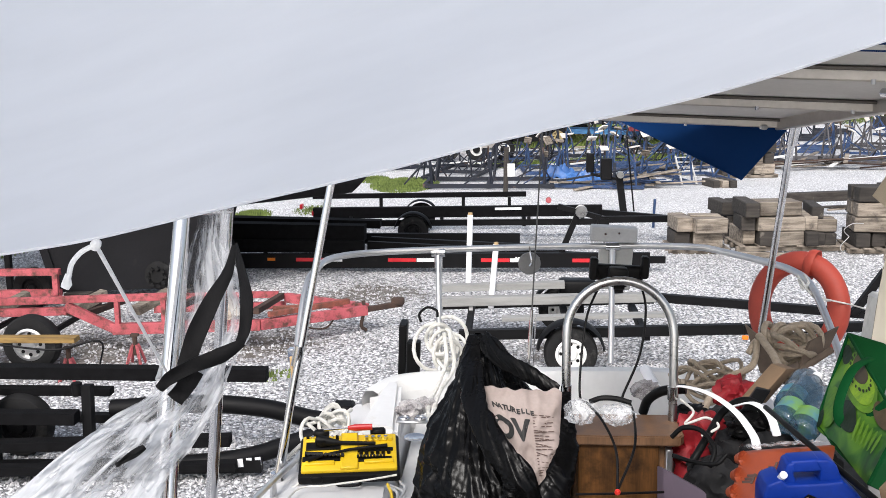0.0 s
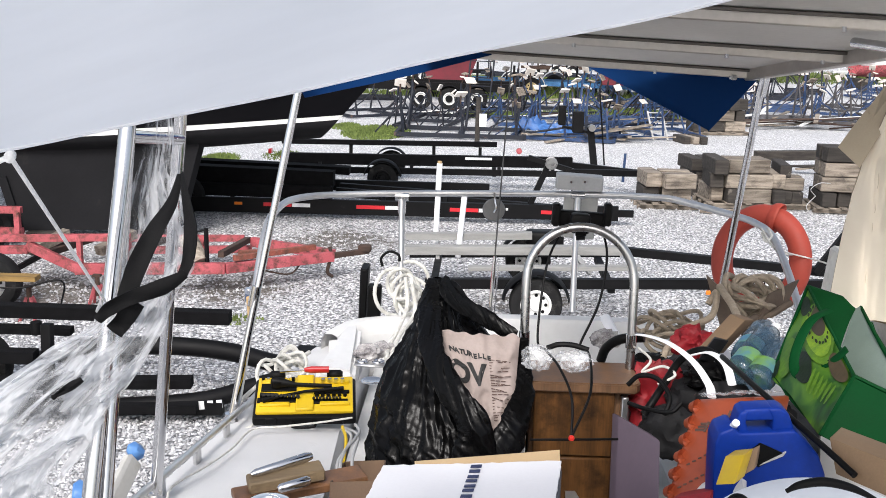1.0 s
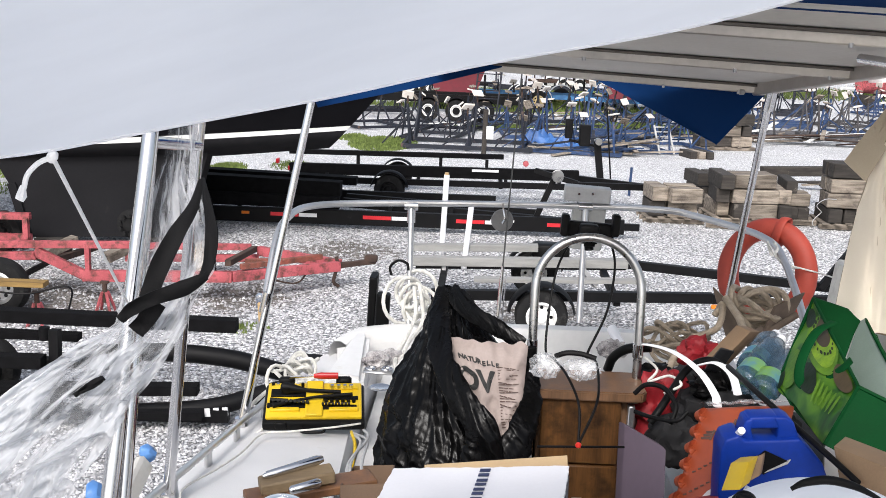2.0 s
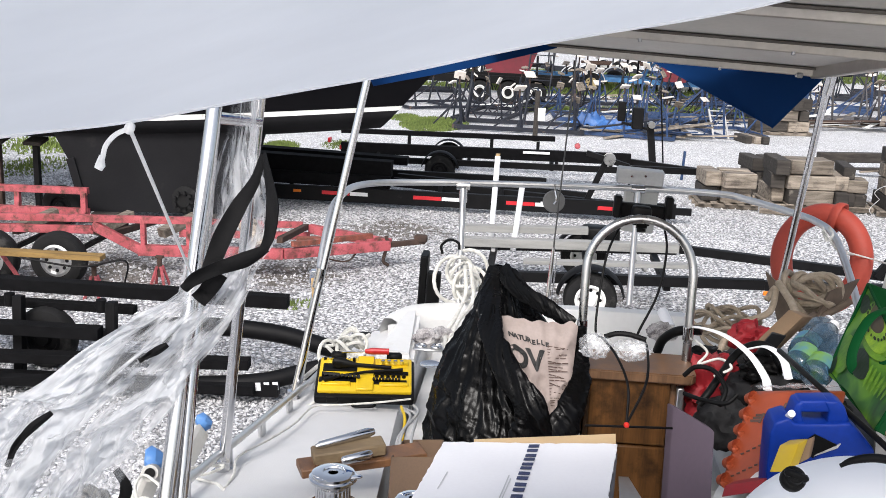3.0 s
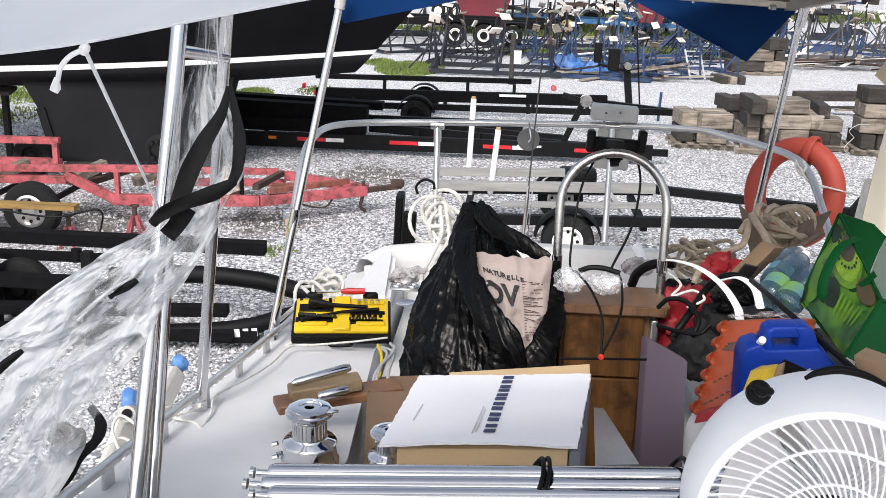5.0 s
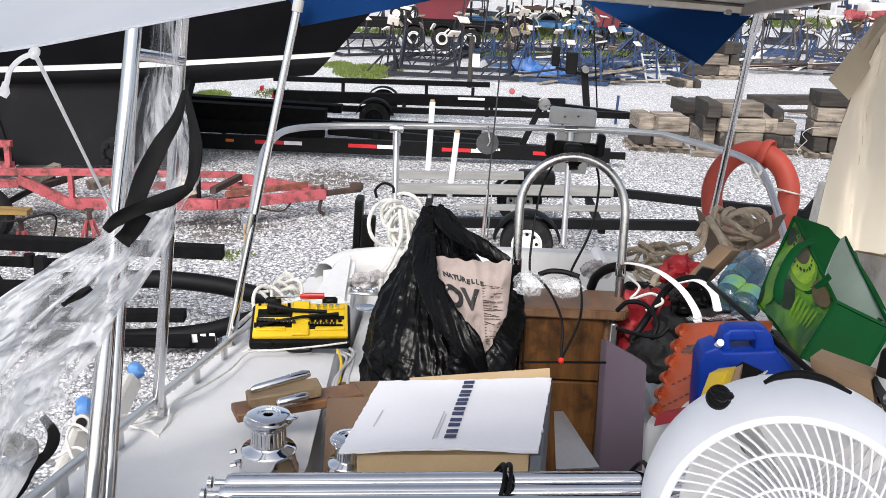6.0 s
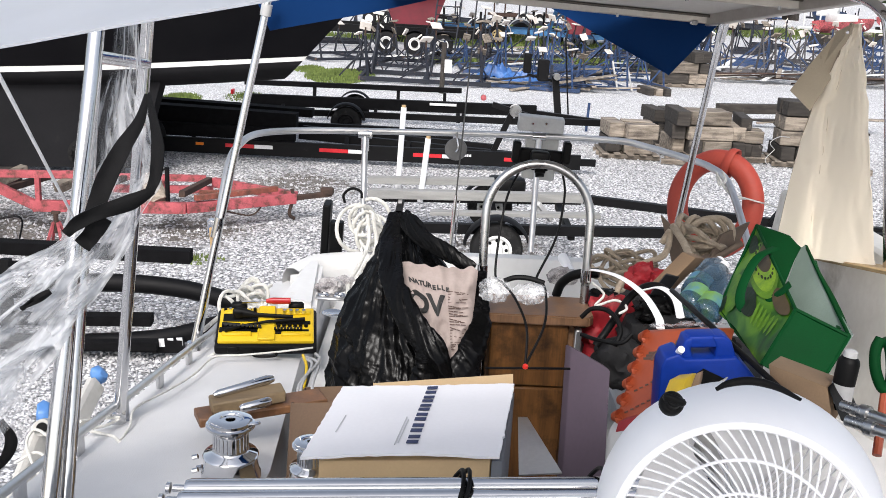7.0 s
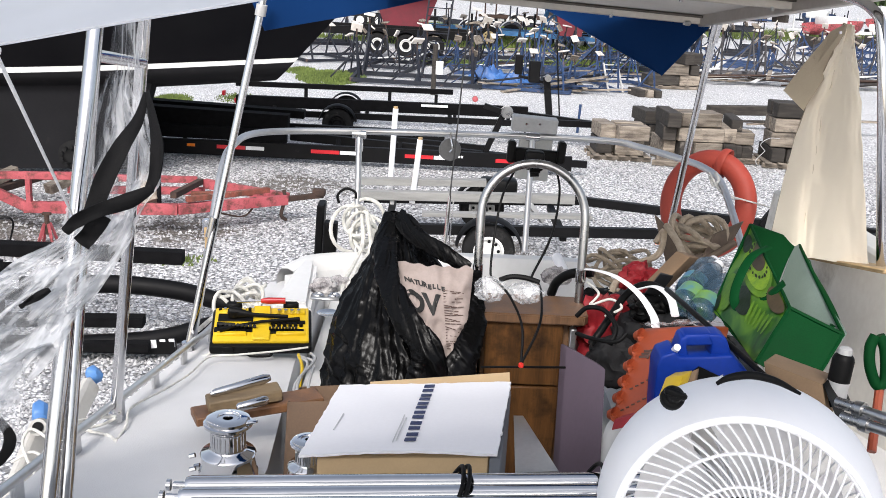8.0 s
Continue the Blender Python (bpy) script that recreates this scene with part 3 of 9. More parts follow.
grass_patch(-3.2, 30.5, 1.05, 1.9, 5000, 0.14, 1)
grass_patch(-4.3, 32.0, 0.5, 1.0, 900, 0.1, 11)
grass_patch(-6.35, 24.0, 0.5, 1.0, 1400, 0.12, 2)
grass_patch(-5.0, 25.0, 0.5, 0.9, 500, 0.08, 12)
grass_patch(-10.4, 19.5, 0.8, 1.4, 500, 0.07, 3)
grass_patch(-11.6, 22.5, 1.2, 1.6, 700, 0.08, 13)
grass_patch(-10.5, 26.0, 2.4, 0.8, 600, 0.08, 4)
grass_patch(3.0, 46.0, 9.0, 2.0, 9000, 0.4, 5)
grass_patch(5.5, 38.0, 3.5, 0.9, 4000, 0.25, 21)
grass_patch(0.6, 36.4, 2.0, 0.7, 1800, 0.2, 22)
grass_patch(24.0, 66.0, 16.0, 5.0, 9000, 0.5, 23)
grass_patch(4.0, 56.0, 9.0, 4.0, 7000, 0.5, 24)
grass_patch(-3.0, 11.3, 0.5, 0.25, 160, 0.05, 6)


def wheel(parent, c, r=0.31, w=0.2, rim=WHITE_PAINT, axis=(0, 1, 0), rim_r=0.55, hub=True):
    """A tyre on a dished rim, its axle along axis."""
    q = Vector((0, 0, 1)).rotation_difference(Vector(axis)).to_matrix().to_4x4()
    m = Matrix.Translation(c) @ q
    bm = B()
    h = w / 2
    lathe(bm, [(r * rim_r, -h * 0.8), (r * 0.72, -h), (r * 0.93, -h * 0.85), (r, -h * 0.5), (r, h * 0.5), (r * 0.93, h * 0.85), (r * 0.72, h), (r * rim_r, h * 0.8)], m, 32, False)
    whl = part("wheel", bm, RUBBER, parent)
    for s in (-1, 1):
        bm = B()
        lathe(bm, [(r * rim_r + 0.01, s * h * 0.86), (r * rim_r * 0.9, s * h * 0.95), (r * rim_r * 0.8, s * h * 0.55), (r * 0.26, s * h * 0.6), (r * 0.2, s * h * 1.0), (0.002, s * h * 1.02)], m, 28, False)
        rimob = part("rim", bm, rim, whl)
        if hub:
            for k in range(8):
                bm = B()
                a = k * math.pi / 4
                p = m @ Vector((r * 0.37 * math.cos(a), r * 0.37 * math.sin(a), s * h * 0.56))
                q2 = m @ Vector((r * 0.37 * math.cos(a), r * 0.37 * math.sin(a), s * h * 0.64))
                tube(bm, [p, q2], r * 0.065, 8)
                part("vent_hole", bm, BLACK, whl)
    return whl


def fender(parent, c, r, w, mat=BLACK, axis_x=True, a0=8, a1=172):
    bm = B()

    def f(u, v):
        a = radians(a0 + (a1 - a0) * u)
        rr = r * (1 - 0.06 * abs(2 * v - 1) ** 3)
        return Vector((c[0] + rr * math.cos(a), c[1] + (v - 0.5) * w, c[2] + rr * math.sin(a)))
    grid(bm, f, 16, 6)
    thicken(bm, 0.006)
    return part("mudguard", bm, mat, parent)


def bars(parent, name, mat, rows):
    for p, q, w, h in rows:
        bm = B()
        beam(bm, p, q, w, h)
        part(name, bm, mat, parent)


# The sail-boat with the black hull, propped up behind the red trailer
def black_sailboat():
    t = thing("moored_yacht", "black-hulled sailing yacht with white waterline propped on its keel", "sailboat", (-6.4, 15.2, 0))
    # stations along the hull from bow side (far left) to the overhanging stern
    def axis(u):
        return Vector((-14 + 11.7 * u, 15.3 + 1.2 * u, 0))

    def half(u):
        return 0.2 + 1.35 * math.sin(math.pi * min(1, 0.12 + u * 0.72)) ** 0.8

    def line(u):
        return 1.42 + 0.48 * u * u

    def keel_line(u):
        return 1.14 + 0.38 * u ** 3

    def section(u, s):
        """s from 0 at the centre line below to 1 at the sheer, on the side that faces the dock."""
        u2 = u
        wl, kl, hb = line(u2), keel_line(u2), half(u2)
        sheer = 3.1 + 0.25 * u2
        if s < 0.5:
            k = s / 0.5
            z = kl + (wl - kl) * k ** 1.6
            off = hb * 0.92 * math.sin(k * math.pi / 2) ** 0.9
        else:
            k = (s - 0.5) / 0.5
            z = wl + (sheer - wl) * k
            off = hb * (0.92 + 0.08 * k)
        return z, off

    side = Vector((0.1, -0.995, 0))

    def f_part(s0, s1):
        def f(u, v):
            s = s0 + (s1 - s0) * v
            z, off = section(u, s)
            rake = max(0, (u - 0.8) / 0.2) * (z - 1.9) * 0.87
            p = axis(u) + side * off + Vector((1, 0.19, 0)) * rake
            p.z = z
            return p
        return f

    def g_part(s0, s1):
        f0 = f_part(s0, s1)

        def f(u, v):
            p = f0(u, v)
            off = (Vector((p.x, p.y, 0)) - axis(u)).dot(side)
            return p - side * 2 * off
        return f
    for nm, s0, s1, mt in (("bottom", 0, 0.5, ANTIFOUL), ("waterline_stripe", 0.5, 0.525, WHITE_PAINT), ("topside", 0.525, 1, HULL_BLACK)):
        bm = B()
        grid(bm, f_part(s0, s1), 44, 10)
        grid(bm, g_part(s0, s1), 44, 10)
        part(nm, bm, mt, t)
    bm = B()
    ends = []
    for s in np.linspace(0, 1, 12):
        ends.append(f_part(0, 1)(1, s))
    vs = [bm.verts.new(p) for p in ends]
    ws = [bm.verts.new(g_part(0, 1)(1, s)) for s in np.linspace(0, 1, 12)]
    for i in range(11):
        bm.faces.new((vs[i], vs[i + 1], ws[i + 1], ws[i]))
    part("transom", bm, HULL_BLACK, t)
    bm = B()
    grid(bm, lambda u, v: f_part(0, 1)(u, 1).lerp(g_part(0, 1)(u, 1), v), 40, 2)
    part("deck", bm, GELCOAT, t)
    # long keel, its foot on blocks
    bm = B()
    outline = [(-6.98, 0.16), (-4.7, 0.16), (-4.3, 1.62), (-7.5, 1.5), (-7.18, 0.85)]

    def keel_face(y):
        return [bm.verts.new((x, y + (x + 6) * 0.19, z)) for x, z in outline]
    a, b = keel_face(15.0), keel_face(15.36)
    n = len(outline)
    for i in range(n):
        bm.faces.new((a[i], a[(i + 1) % n], b[(i + 1) % n], b[i]))
    bm.faces.new(a)
    bm.faces.new(b[::-1])
    part("keel", bm, ANTIFOUL, t)
    bm = B()
    beam(bm, (-7.2, 14.75, 1.0), (-7.0, 14.8, 0.12), 0.08, 0.12)
    part("rudder_post", bm, ANTIFOUL, t)
    # hub with bolts at the aft foot of the keel
    bm = B()
    lathe(bm, [(0.22, 0), (0.22, 0.04), (0.1, 0.08), (0.1, 0.12)], Matrix.Translation((-5.42, 14.9, 0.42)) @ pose(0, 0, 0, 90), 20)
    flange = part("flange", bm, RUBBER, t)
    for k in range(9):
        a = k * 0.7
        bm = B()
        lathe(bm, [(0.03, 0), (0.03, 0.05)], Matrix.Translation((-5.42 + 0.14 * math.cos(a), 14.78, 0.42 + 0.14 * math.sin(a))) @ pose(0, 0, 0, 90), 8)
        part("bolt", bm, RUBBER, flange)
    return t


black_sailboat()


def keel_block(x, y, w):
    bm = B()
    box(bm, (x, y, 0.06), (w, 0.5, 0.2), bevel=0.01)
    solo("keel_block", bm, TIMBER_END, "dark weathered timber block under the yacht's keel", "timber block", "keel blocks")


keel_block(-6.7, 14.98, 0.4)
keel_block(-5.2, 15.3, 0.4)


def jack_post(x, y, h, mat, label, w=0.09):
    t = thing("hull_support", label, "boat stand", (x, y, 0), "yacht supports")
    bm = B()
    beam(bm, (x, y, -0.02), (x, y, h), w, w)
    part("post", bm, mat, t)
    bm = B()
    box(bm, (x, y, h + 0.03), (0.3, 0.3, 0.06), (12, 0, 0), bevel=0.01)
    part("pad", bm, TIMBER_END, t)
    bm = B()
    box(bm, (x, y, 0.0), (0.4, 0.4, 0.06), bevel=0.008)
    part("foot_plate", bm, mat, t)


jack_post(-8.62, 15.2, 1.14, RUST, "rusty square steel post under the yacht")
jack_post(-7.98, 15.2, 1.14, BLACK, "black steel post under the yacht")


# Rear red frame of the yacht's own trailer
def yacht_trailer():
    t = thing("boat_trailer", "dark red steel boat trailer under the black yacht", "trailer", (-6.5, 16.2, 0))
    bars(t, "side_beam", RED_PAINT, [((-12, 14.1, 0.55), (-6.75, 14.35, 0.58), 0.1, 0.1), ((-12, 14.1, 0.22), (-6.75, 14.35, 0.26), 0.1, 0.1)])
    bars(t, "upright", RED_PAINT, [((x, 14.3, 0.24), (x, 14.3, 0.56), 0.08, 0.08) for x in (-9.4, -8.6, -7.85, -6.8)])
    wheel(t, (-7.3, 14.62, 0.28), 0.31, 0.2, BLACK)


yacht_trailer()


def red_trailer():
    """The faded red steel trailer with two axles, its drawbar pointing right."""
    t = thing("boat_trailer", "faded red steel boat trailer with tandem wheels", "trailer", (-5.5, 12.4, 0))

    def P(x, off=0.0, z=0.0):
        return Vector((x, 12.1 + (x + 5.0) * 0.12 + off, z))
    # near side truss
    bars(t, "top_rail", RED_PAINT, [(P(-9.5, 0, 0.66), P(-4.35, 0, 0.72), 0.07, 0.09), (P(-9.5, 1.5, 0.36), P(-3.3, 1.5, 0.38), 0.07, 0.09)])
    bars(t, "bottom_rail", RED_PAINT, [(P(-5.05, 0, 0.31), P(-3.2, 0, 0.32), 0.09, 0.14), (P(-3.2, 0, 0.32), P(-1.95, 0.75, 0.3), 0.09, 0.13),
                                       (P(-5.05, 1.5, 0.2), P(-3.2, 1.5, 0.22), 0.09, 0.1), (P(-3.2, 1.5, 0.33), P(-1.95, 0.85, 0.3), 0.09, 0.13)])
    bars(t, "slanted_rail", RED_PAINT, [(P(-5.62, 0, 0.62), P(-5.0, 0, 0.3), 0.08, 0.12), (P(-9.5, 0, 0.52), P(-5.6, 0, 0.56), 0.08, 0.1)])
    bars(t, "upright", RED_PAINT, [(P(x, 0, 0.34), P(x, 0, 0.7), 0.06, 0.07) for x in (-4.98, -4.4)] + [(P(x, 1.5, 0.2), P(x, 1.5, 0.38), 0.06, 0.07) for x in (-4.9, -3.9, -3.35)])
    bars(t, "cross_beam", RUST, [(P(x, 0, 0.5), P(x, 1.5, 0.36), 0.08, 0.08) for x in (-8.8, -7.6, -6.6, -5.4, -4.4, -3.25)])
    bars(t, "top_cross_bar", material("rusted_red_paint", (0.3, 0.085, 0.06), (0.1, 0.045, 0.03), 0.75, 0, 9, 60, 0.3, dirt=(0.45, 0.35, 0.3), dirt_amount=0.25, dirt_scale=11), [(P(-3.1, 0.05, 0.44), P(-2.2, 0.8, 0.42), 0.07, 0.07), (P(-3.2, 0.7, 0.36), P(-2.4, 0.75, 0.38), 0.07, 0.06)])
    bars(t, "support_block", TIMBER, [(P(x, 0.25, 0.48), P(x + 0.3, 0.7, 0.62), 0.14, 0.12) for x in (-6.7, -5.7, -4.85)])
    for x in (-6.62, -5.8):
        wheel(t, P(x, -0.55, 0.3), 0.35, 0.22, ALU)
    bars(t, "axle", BLACK, [(P(x, -0.55, 0.29), P(x, 1.5, 0.29), 0.06, 0.06) for x in (-6.62, -5.8)])
    bm = B()
    tube(bm, smooth_line([P(-2.0, 0.8, 0.42), P(-1.98, 0.75, 0.3), P(-2.02, 0.7, 0.1), P(-1.96, 0.74, 0.02)]), 0.025, 8)
    tube(bm, smooth_line([P(-2.3, 0.55, 0.34), P(-2.45, 0.45, 0.14), P(-2.7, 0.3, 0.2), P(-2.9, 0.2, 0.3)]), 0.012, 6)
    part("chain", bm, RUST, t)
    bm = B()
    beam(bm, P(-1.95, 0.8, 0.3), P(-1.5, 1.0, 0.32), 0.07, 0.07)
    box(bm, P(-1.55, 0.98, 0.36), (0.18, 0.12, 0.1), bevel=0.02)
    part("coupling", bm, RUST, t)
    bm = B()
    tube(bm, [P(-3.45, 0.1, 0.3), P(-3.45, 0.1, 0.82)], 0.03, 10)
    tube(bm, [P(-3.45, 0.1, 0.8), P(-3.65, 0.05, 0.76)], 0.014, 8)
    part("jack", bm, BLACK, t)
    bm = B()
    tube(bm, [P(-3.75, 0.3, 0.66), P(-3.55, 0.12, 0.36)], 0.13, 12)
    part("roller", bm, TIMBER, t)


red_trailer()


def axle_stand(x, y, h=0.42, s=1.0):
    t = thing("axle_stand", "small red steel axle stand on the gravel", "axle stand", (x, y, 0), "axle stands")
    bm = B()
    for k in range(4):
        a = math.pi / 4 + k * math.pi / 2
        beam(bm, (x + 0.13 * math.cos(a), y + 0.13 * math.sin(a), -0.03), (x + 0.035 * math.cos(a), y + 0.035 * math.sin(a), h * 0.7), 0.03, 0.03, 0.002)
    part("leg", bm, RED_PAINT, t)
    bm = B()
    tube(bm, [(x, y, h * 0.3), (x, y, h)], 0.03, 10)
    box(bm, (x, y, h + 0.015), (0.1, 0.06, 0.03), bevel=0.004)
    part("ram", bm, RUST, t)


axle_stand(-4.6, 11.65, 0.34)
axle_stand(-5.15, 11.0, 0.36)


def saw_horse():
    t = thing("plank_trestle", "long ochre plank resting on low red trestles", "trestle", (-6.0, 10.9, 0))
    bm = B()
    beam(bm, (-8.2, 10.75, 0.53), (-4.95, 10.82, 0.53), 0.16, 0.06)
    part("plank", bm, material("ochre_plank", (0.3, 0.19, 0.06), (0.16, 0.095, 0.03), 0.7, 0, 3, 30, 0.2, stretch=(0.7, 6, 6), dirt=(0.06, 0.04, 0.025), dirt_amount=0.3), t)
    for x in (-6.2, -7.6):
        for s in (-1, 1):
            bm = B()
            beam(bm, (x - 0.05 * s, 10.78 + 0.12 * s, 0.5), (x + 0.18 * s, 10.78 + 0.3 * s, -0.02), 0.05, 0.05)
            part("leg", bm, RED_PAINT if s > 0 else WHITE_PAINT, t)
    bm = B()
    tube(bm, smooth_line([(-5.9, 10.7, 0.5), (-5.2, 10.75, 0.42), (-4.7, 10.85, 0.5), (-4.72, 10.86, 0.2)]), 0.012, 6)
    part("wire", bm, BLACK, t)


saw_horse()


def reflective_trailer():
    """Long low black trailer with red and white reflective tape."""
    t = thing("flatbed_trailer", "long black steel trailer with red and white reflective tape", "trailer", (-1.5, 17.4, 0))
    z = 0.2
    bars(t, "side_beam", BLACK, [((-6.5, 17.4, z - 0.05), (2.45, 17.4, z), 0.1, 0.26), ((-6.5, 19.0, z + 0.1), (0.2, 19.0, z + 0.1), 0.1, 0.2)])
    bars(t, "bunk", BLACK_CARPET, [((-6.5, 17.75, 0.7), (-2.6, 17.75, 0.62), 0.3, 0.28), ((-6.5, 18.4, 0.78), (-2.4, 18.4, 0.68), 0.3, 0.14),
                                   ((-6.5, 17.55, 0.42), (-2.6, 17.55, 0.4), 0.16, 0.22)])
    bars(t, "diagonal_beam", BLACK, [((-2.6, 18.0, 0.34), (2.3, 17.5, 0.18), 0.1, 0.16), ((-2.6, 18.5, 0.36), (1.0, 18.1, 0.26), 0.1, 0.12)])
    bars(t, "bunk_post", BLACK, [((x, 17.5, 0.2), (x, 17.7, 0.6 if x < -2.5 else 0.36), 0.07, 0.07) for x in (-5.5, -4.4, -3.4, -1.7, -0.6)])
    for x0 in (-3.55, -1.9, -0.25, 1.35):
        bm = B()
        box(bm, (x0, 17.345, z - 0.005), (0.5, 0.008, 0.065))
        part("red_tape", bm, REFLECT_RED, t)
        bm = B()
        box(bm, (x0 + 0.42, 17.345, z - 0.005), (0.32, 0.008, 0.065))
        part("white_tape", bm, REFLECT_WHITE, t)
    bm = B()
    box(bm, (-4.25, 17.345, z + 0.0), (0.14, 0.02, 0.05), bevel=0.004)
    part("side_marker", bm, AMBER, t, "amber side marker lamp")
    bm = B()
    for k in range(9):
        box(bm, (0.12 + k * 0.048, 17.345, z + 0.03), (0.034, 0.006, 0.04))
    part("maker_mark", bm, REFLECT_WHITE, t, "plain white bars of a small marking")
    bars(t, "drawbar", BLACK, [((2.3, 17.42, 0.2), (2.72, 17.42, 0.2), 0.09, 0.12)])
    bm = B()
    beam(bm, (0.9, 17.6, 0.25), (1.25, 17.6, 1.1), 0.08, 0.1)
    beam(bm, (0.85, 17.6, 1.12), (1.6, 17.55, 0.92), 0.1, 0.09)
    part("winch_post", bm, BLACK, t)
    bm = B()
    lathe(bm, [(0.1, -0.05), (0.11, -0.04), (0.06, -0.03), (0.06, 0.03), (0.11, 0.04), (0.1, 0.05)], Matrix.Translation((1.25, 17.5, 1.04)) @ pose(0, 0, 0, 90), 20)
    part("winch_drum", bm, GUARD_STEEL, t)
    bm = B()
    lathe(bm, [(0.02, -0.05), (0.05, -0.04), (0.05, -0.02), (0.028, 0.0), (0.05, 0.02), (0.05, 0.04), (0.02, 0.05)], Matrix.Translation((0.68, 17.5, 1.24)) @ pose(0, 0, 0, 90), 16)
    part("bow_roller", bm, RED_PAINT, t, "red rubber bow roller")
    bm = B()
    tube(bm, [(1.5, 17.5, 0.95), (1.75, 17.45, 0.24)], 0.014, 6)
    part("strap", bm, BLACK, t)
    wheel(t, (-5.2, 17.45, 0.3), 0.33, 0.2, BLACK)


reflective_trailer()


def bunk_trailer_far():
    t = thing("bunk_trailer", "black bunk trailer with long carpeted runners and small wheels", "trailer", (-1.5, 20.6, 0))
    bars(t, "bunk", BLACK_CARPET, [((-4.3, 21.6, 0.78), (0.36, 21.6, 0.83), 0.14, 0.1), ((-4.1, 20.6, 0.56), (1.9, 20.6, 0.62), 0.16, 0.22)])
    bars(t, "frame_beam", BLACK, [((-3.9, 20.05, 0.42), (2.0, 20.1, 0.46), 0.08, 0.12), ((-3.9, 21.7, 0.42), (1.3, 21.7, 0.46), 0.08, 0.12),
                                  ((1.7, 20.1, 0.5), (6.0, 20.9, 0.42), 0.1, 0.13), ((1.2, 21.7, 0.48), (3.4, 20.45, 0.46), 0.1, 0.12)])
    bars(t, "bunk_post", BLACK, [((x, 21.6, 0.4), (x, 21.6, 0.76), 0.07, 0.07) for x in (-2.8, -1.0, 0.0)] + [((x, 20.4, 0.4), (x, 20.6, 0.52), 0.07, 0.07) for x in (-3.3, -1.4, 0.4, 1.5)])
    bars(t, "cross_beam", BLACK, [((x, 20.05, 0.42), (x, 21.7, 0.42), 0.08, 0.1) for x in (-3.6, -1.9, 0.3)])
    wheel(t, (-1.95, 20.0, 0.29), 0.31, 0.2, BLACK)
    wheel(t, (-1.95, 21.9, 0.29), 0.31, 0.2, BLACK)
    fender(t, (-1.95, 20.0, 0.29), 0.39, 0.26)
    fender(t, (-1.95, 21.9, 0.29), 0.39, 0.26)
    for x, z in ((-4.05, 0.56), (-4.3, 0.7)):
        bm = B()
        box(bm, (x - 0.05, 20.6, z), (0.06, 0.16, 0.1), bevel=0.01)
        part("tail_lamp", bm, REFLECT_RED, t, "red tail lamp")
    bars(t, "white_plate", REFLECT_WHITE, [((-0.3, 20.5, 0.66), (0.25, 20.5, 0.665), 0.03, 0.05)])


bunk_trailer_far()


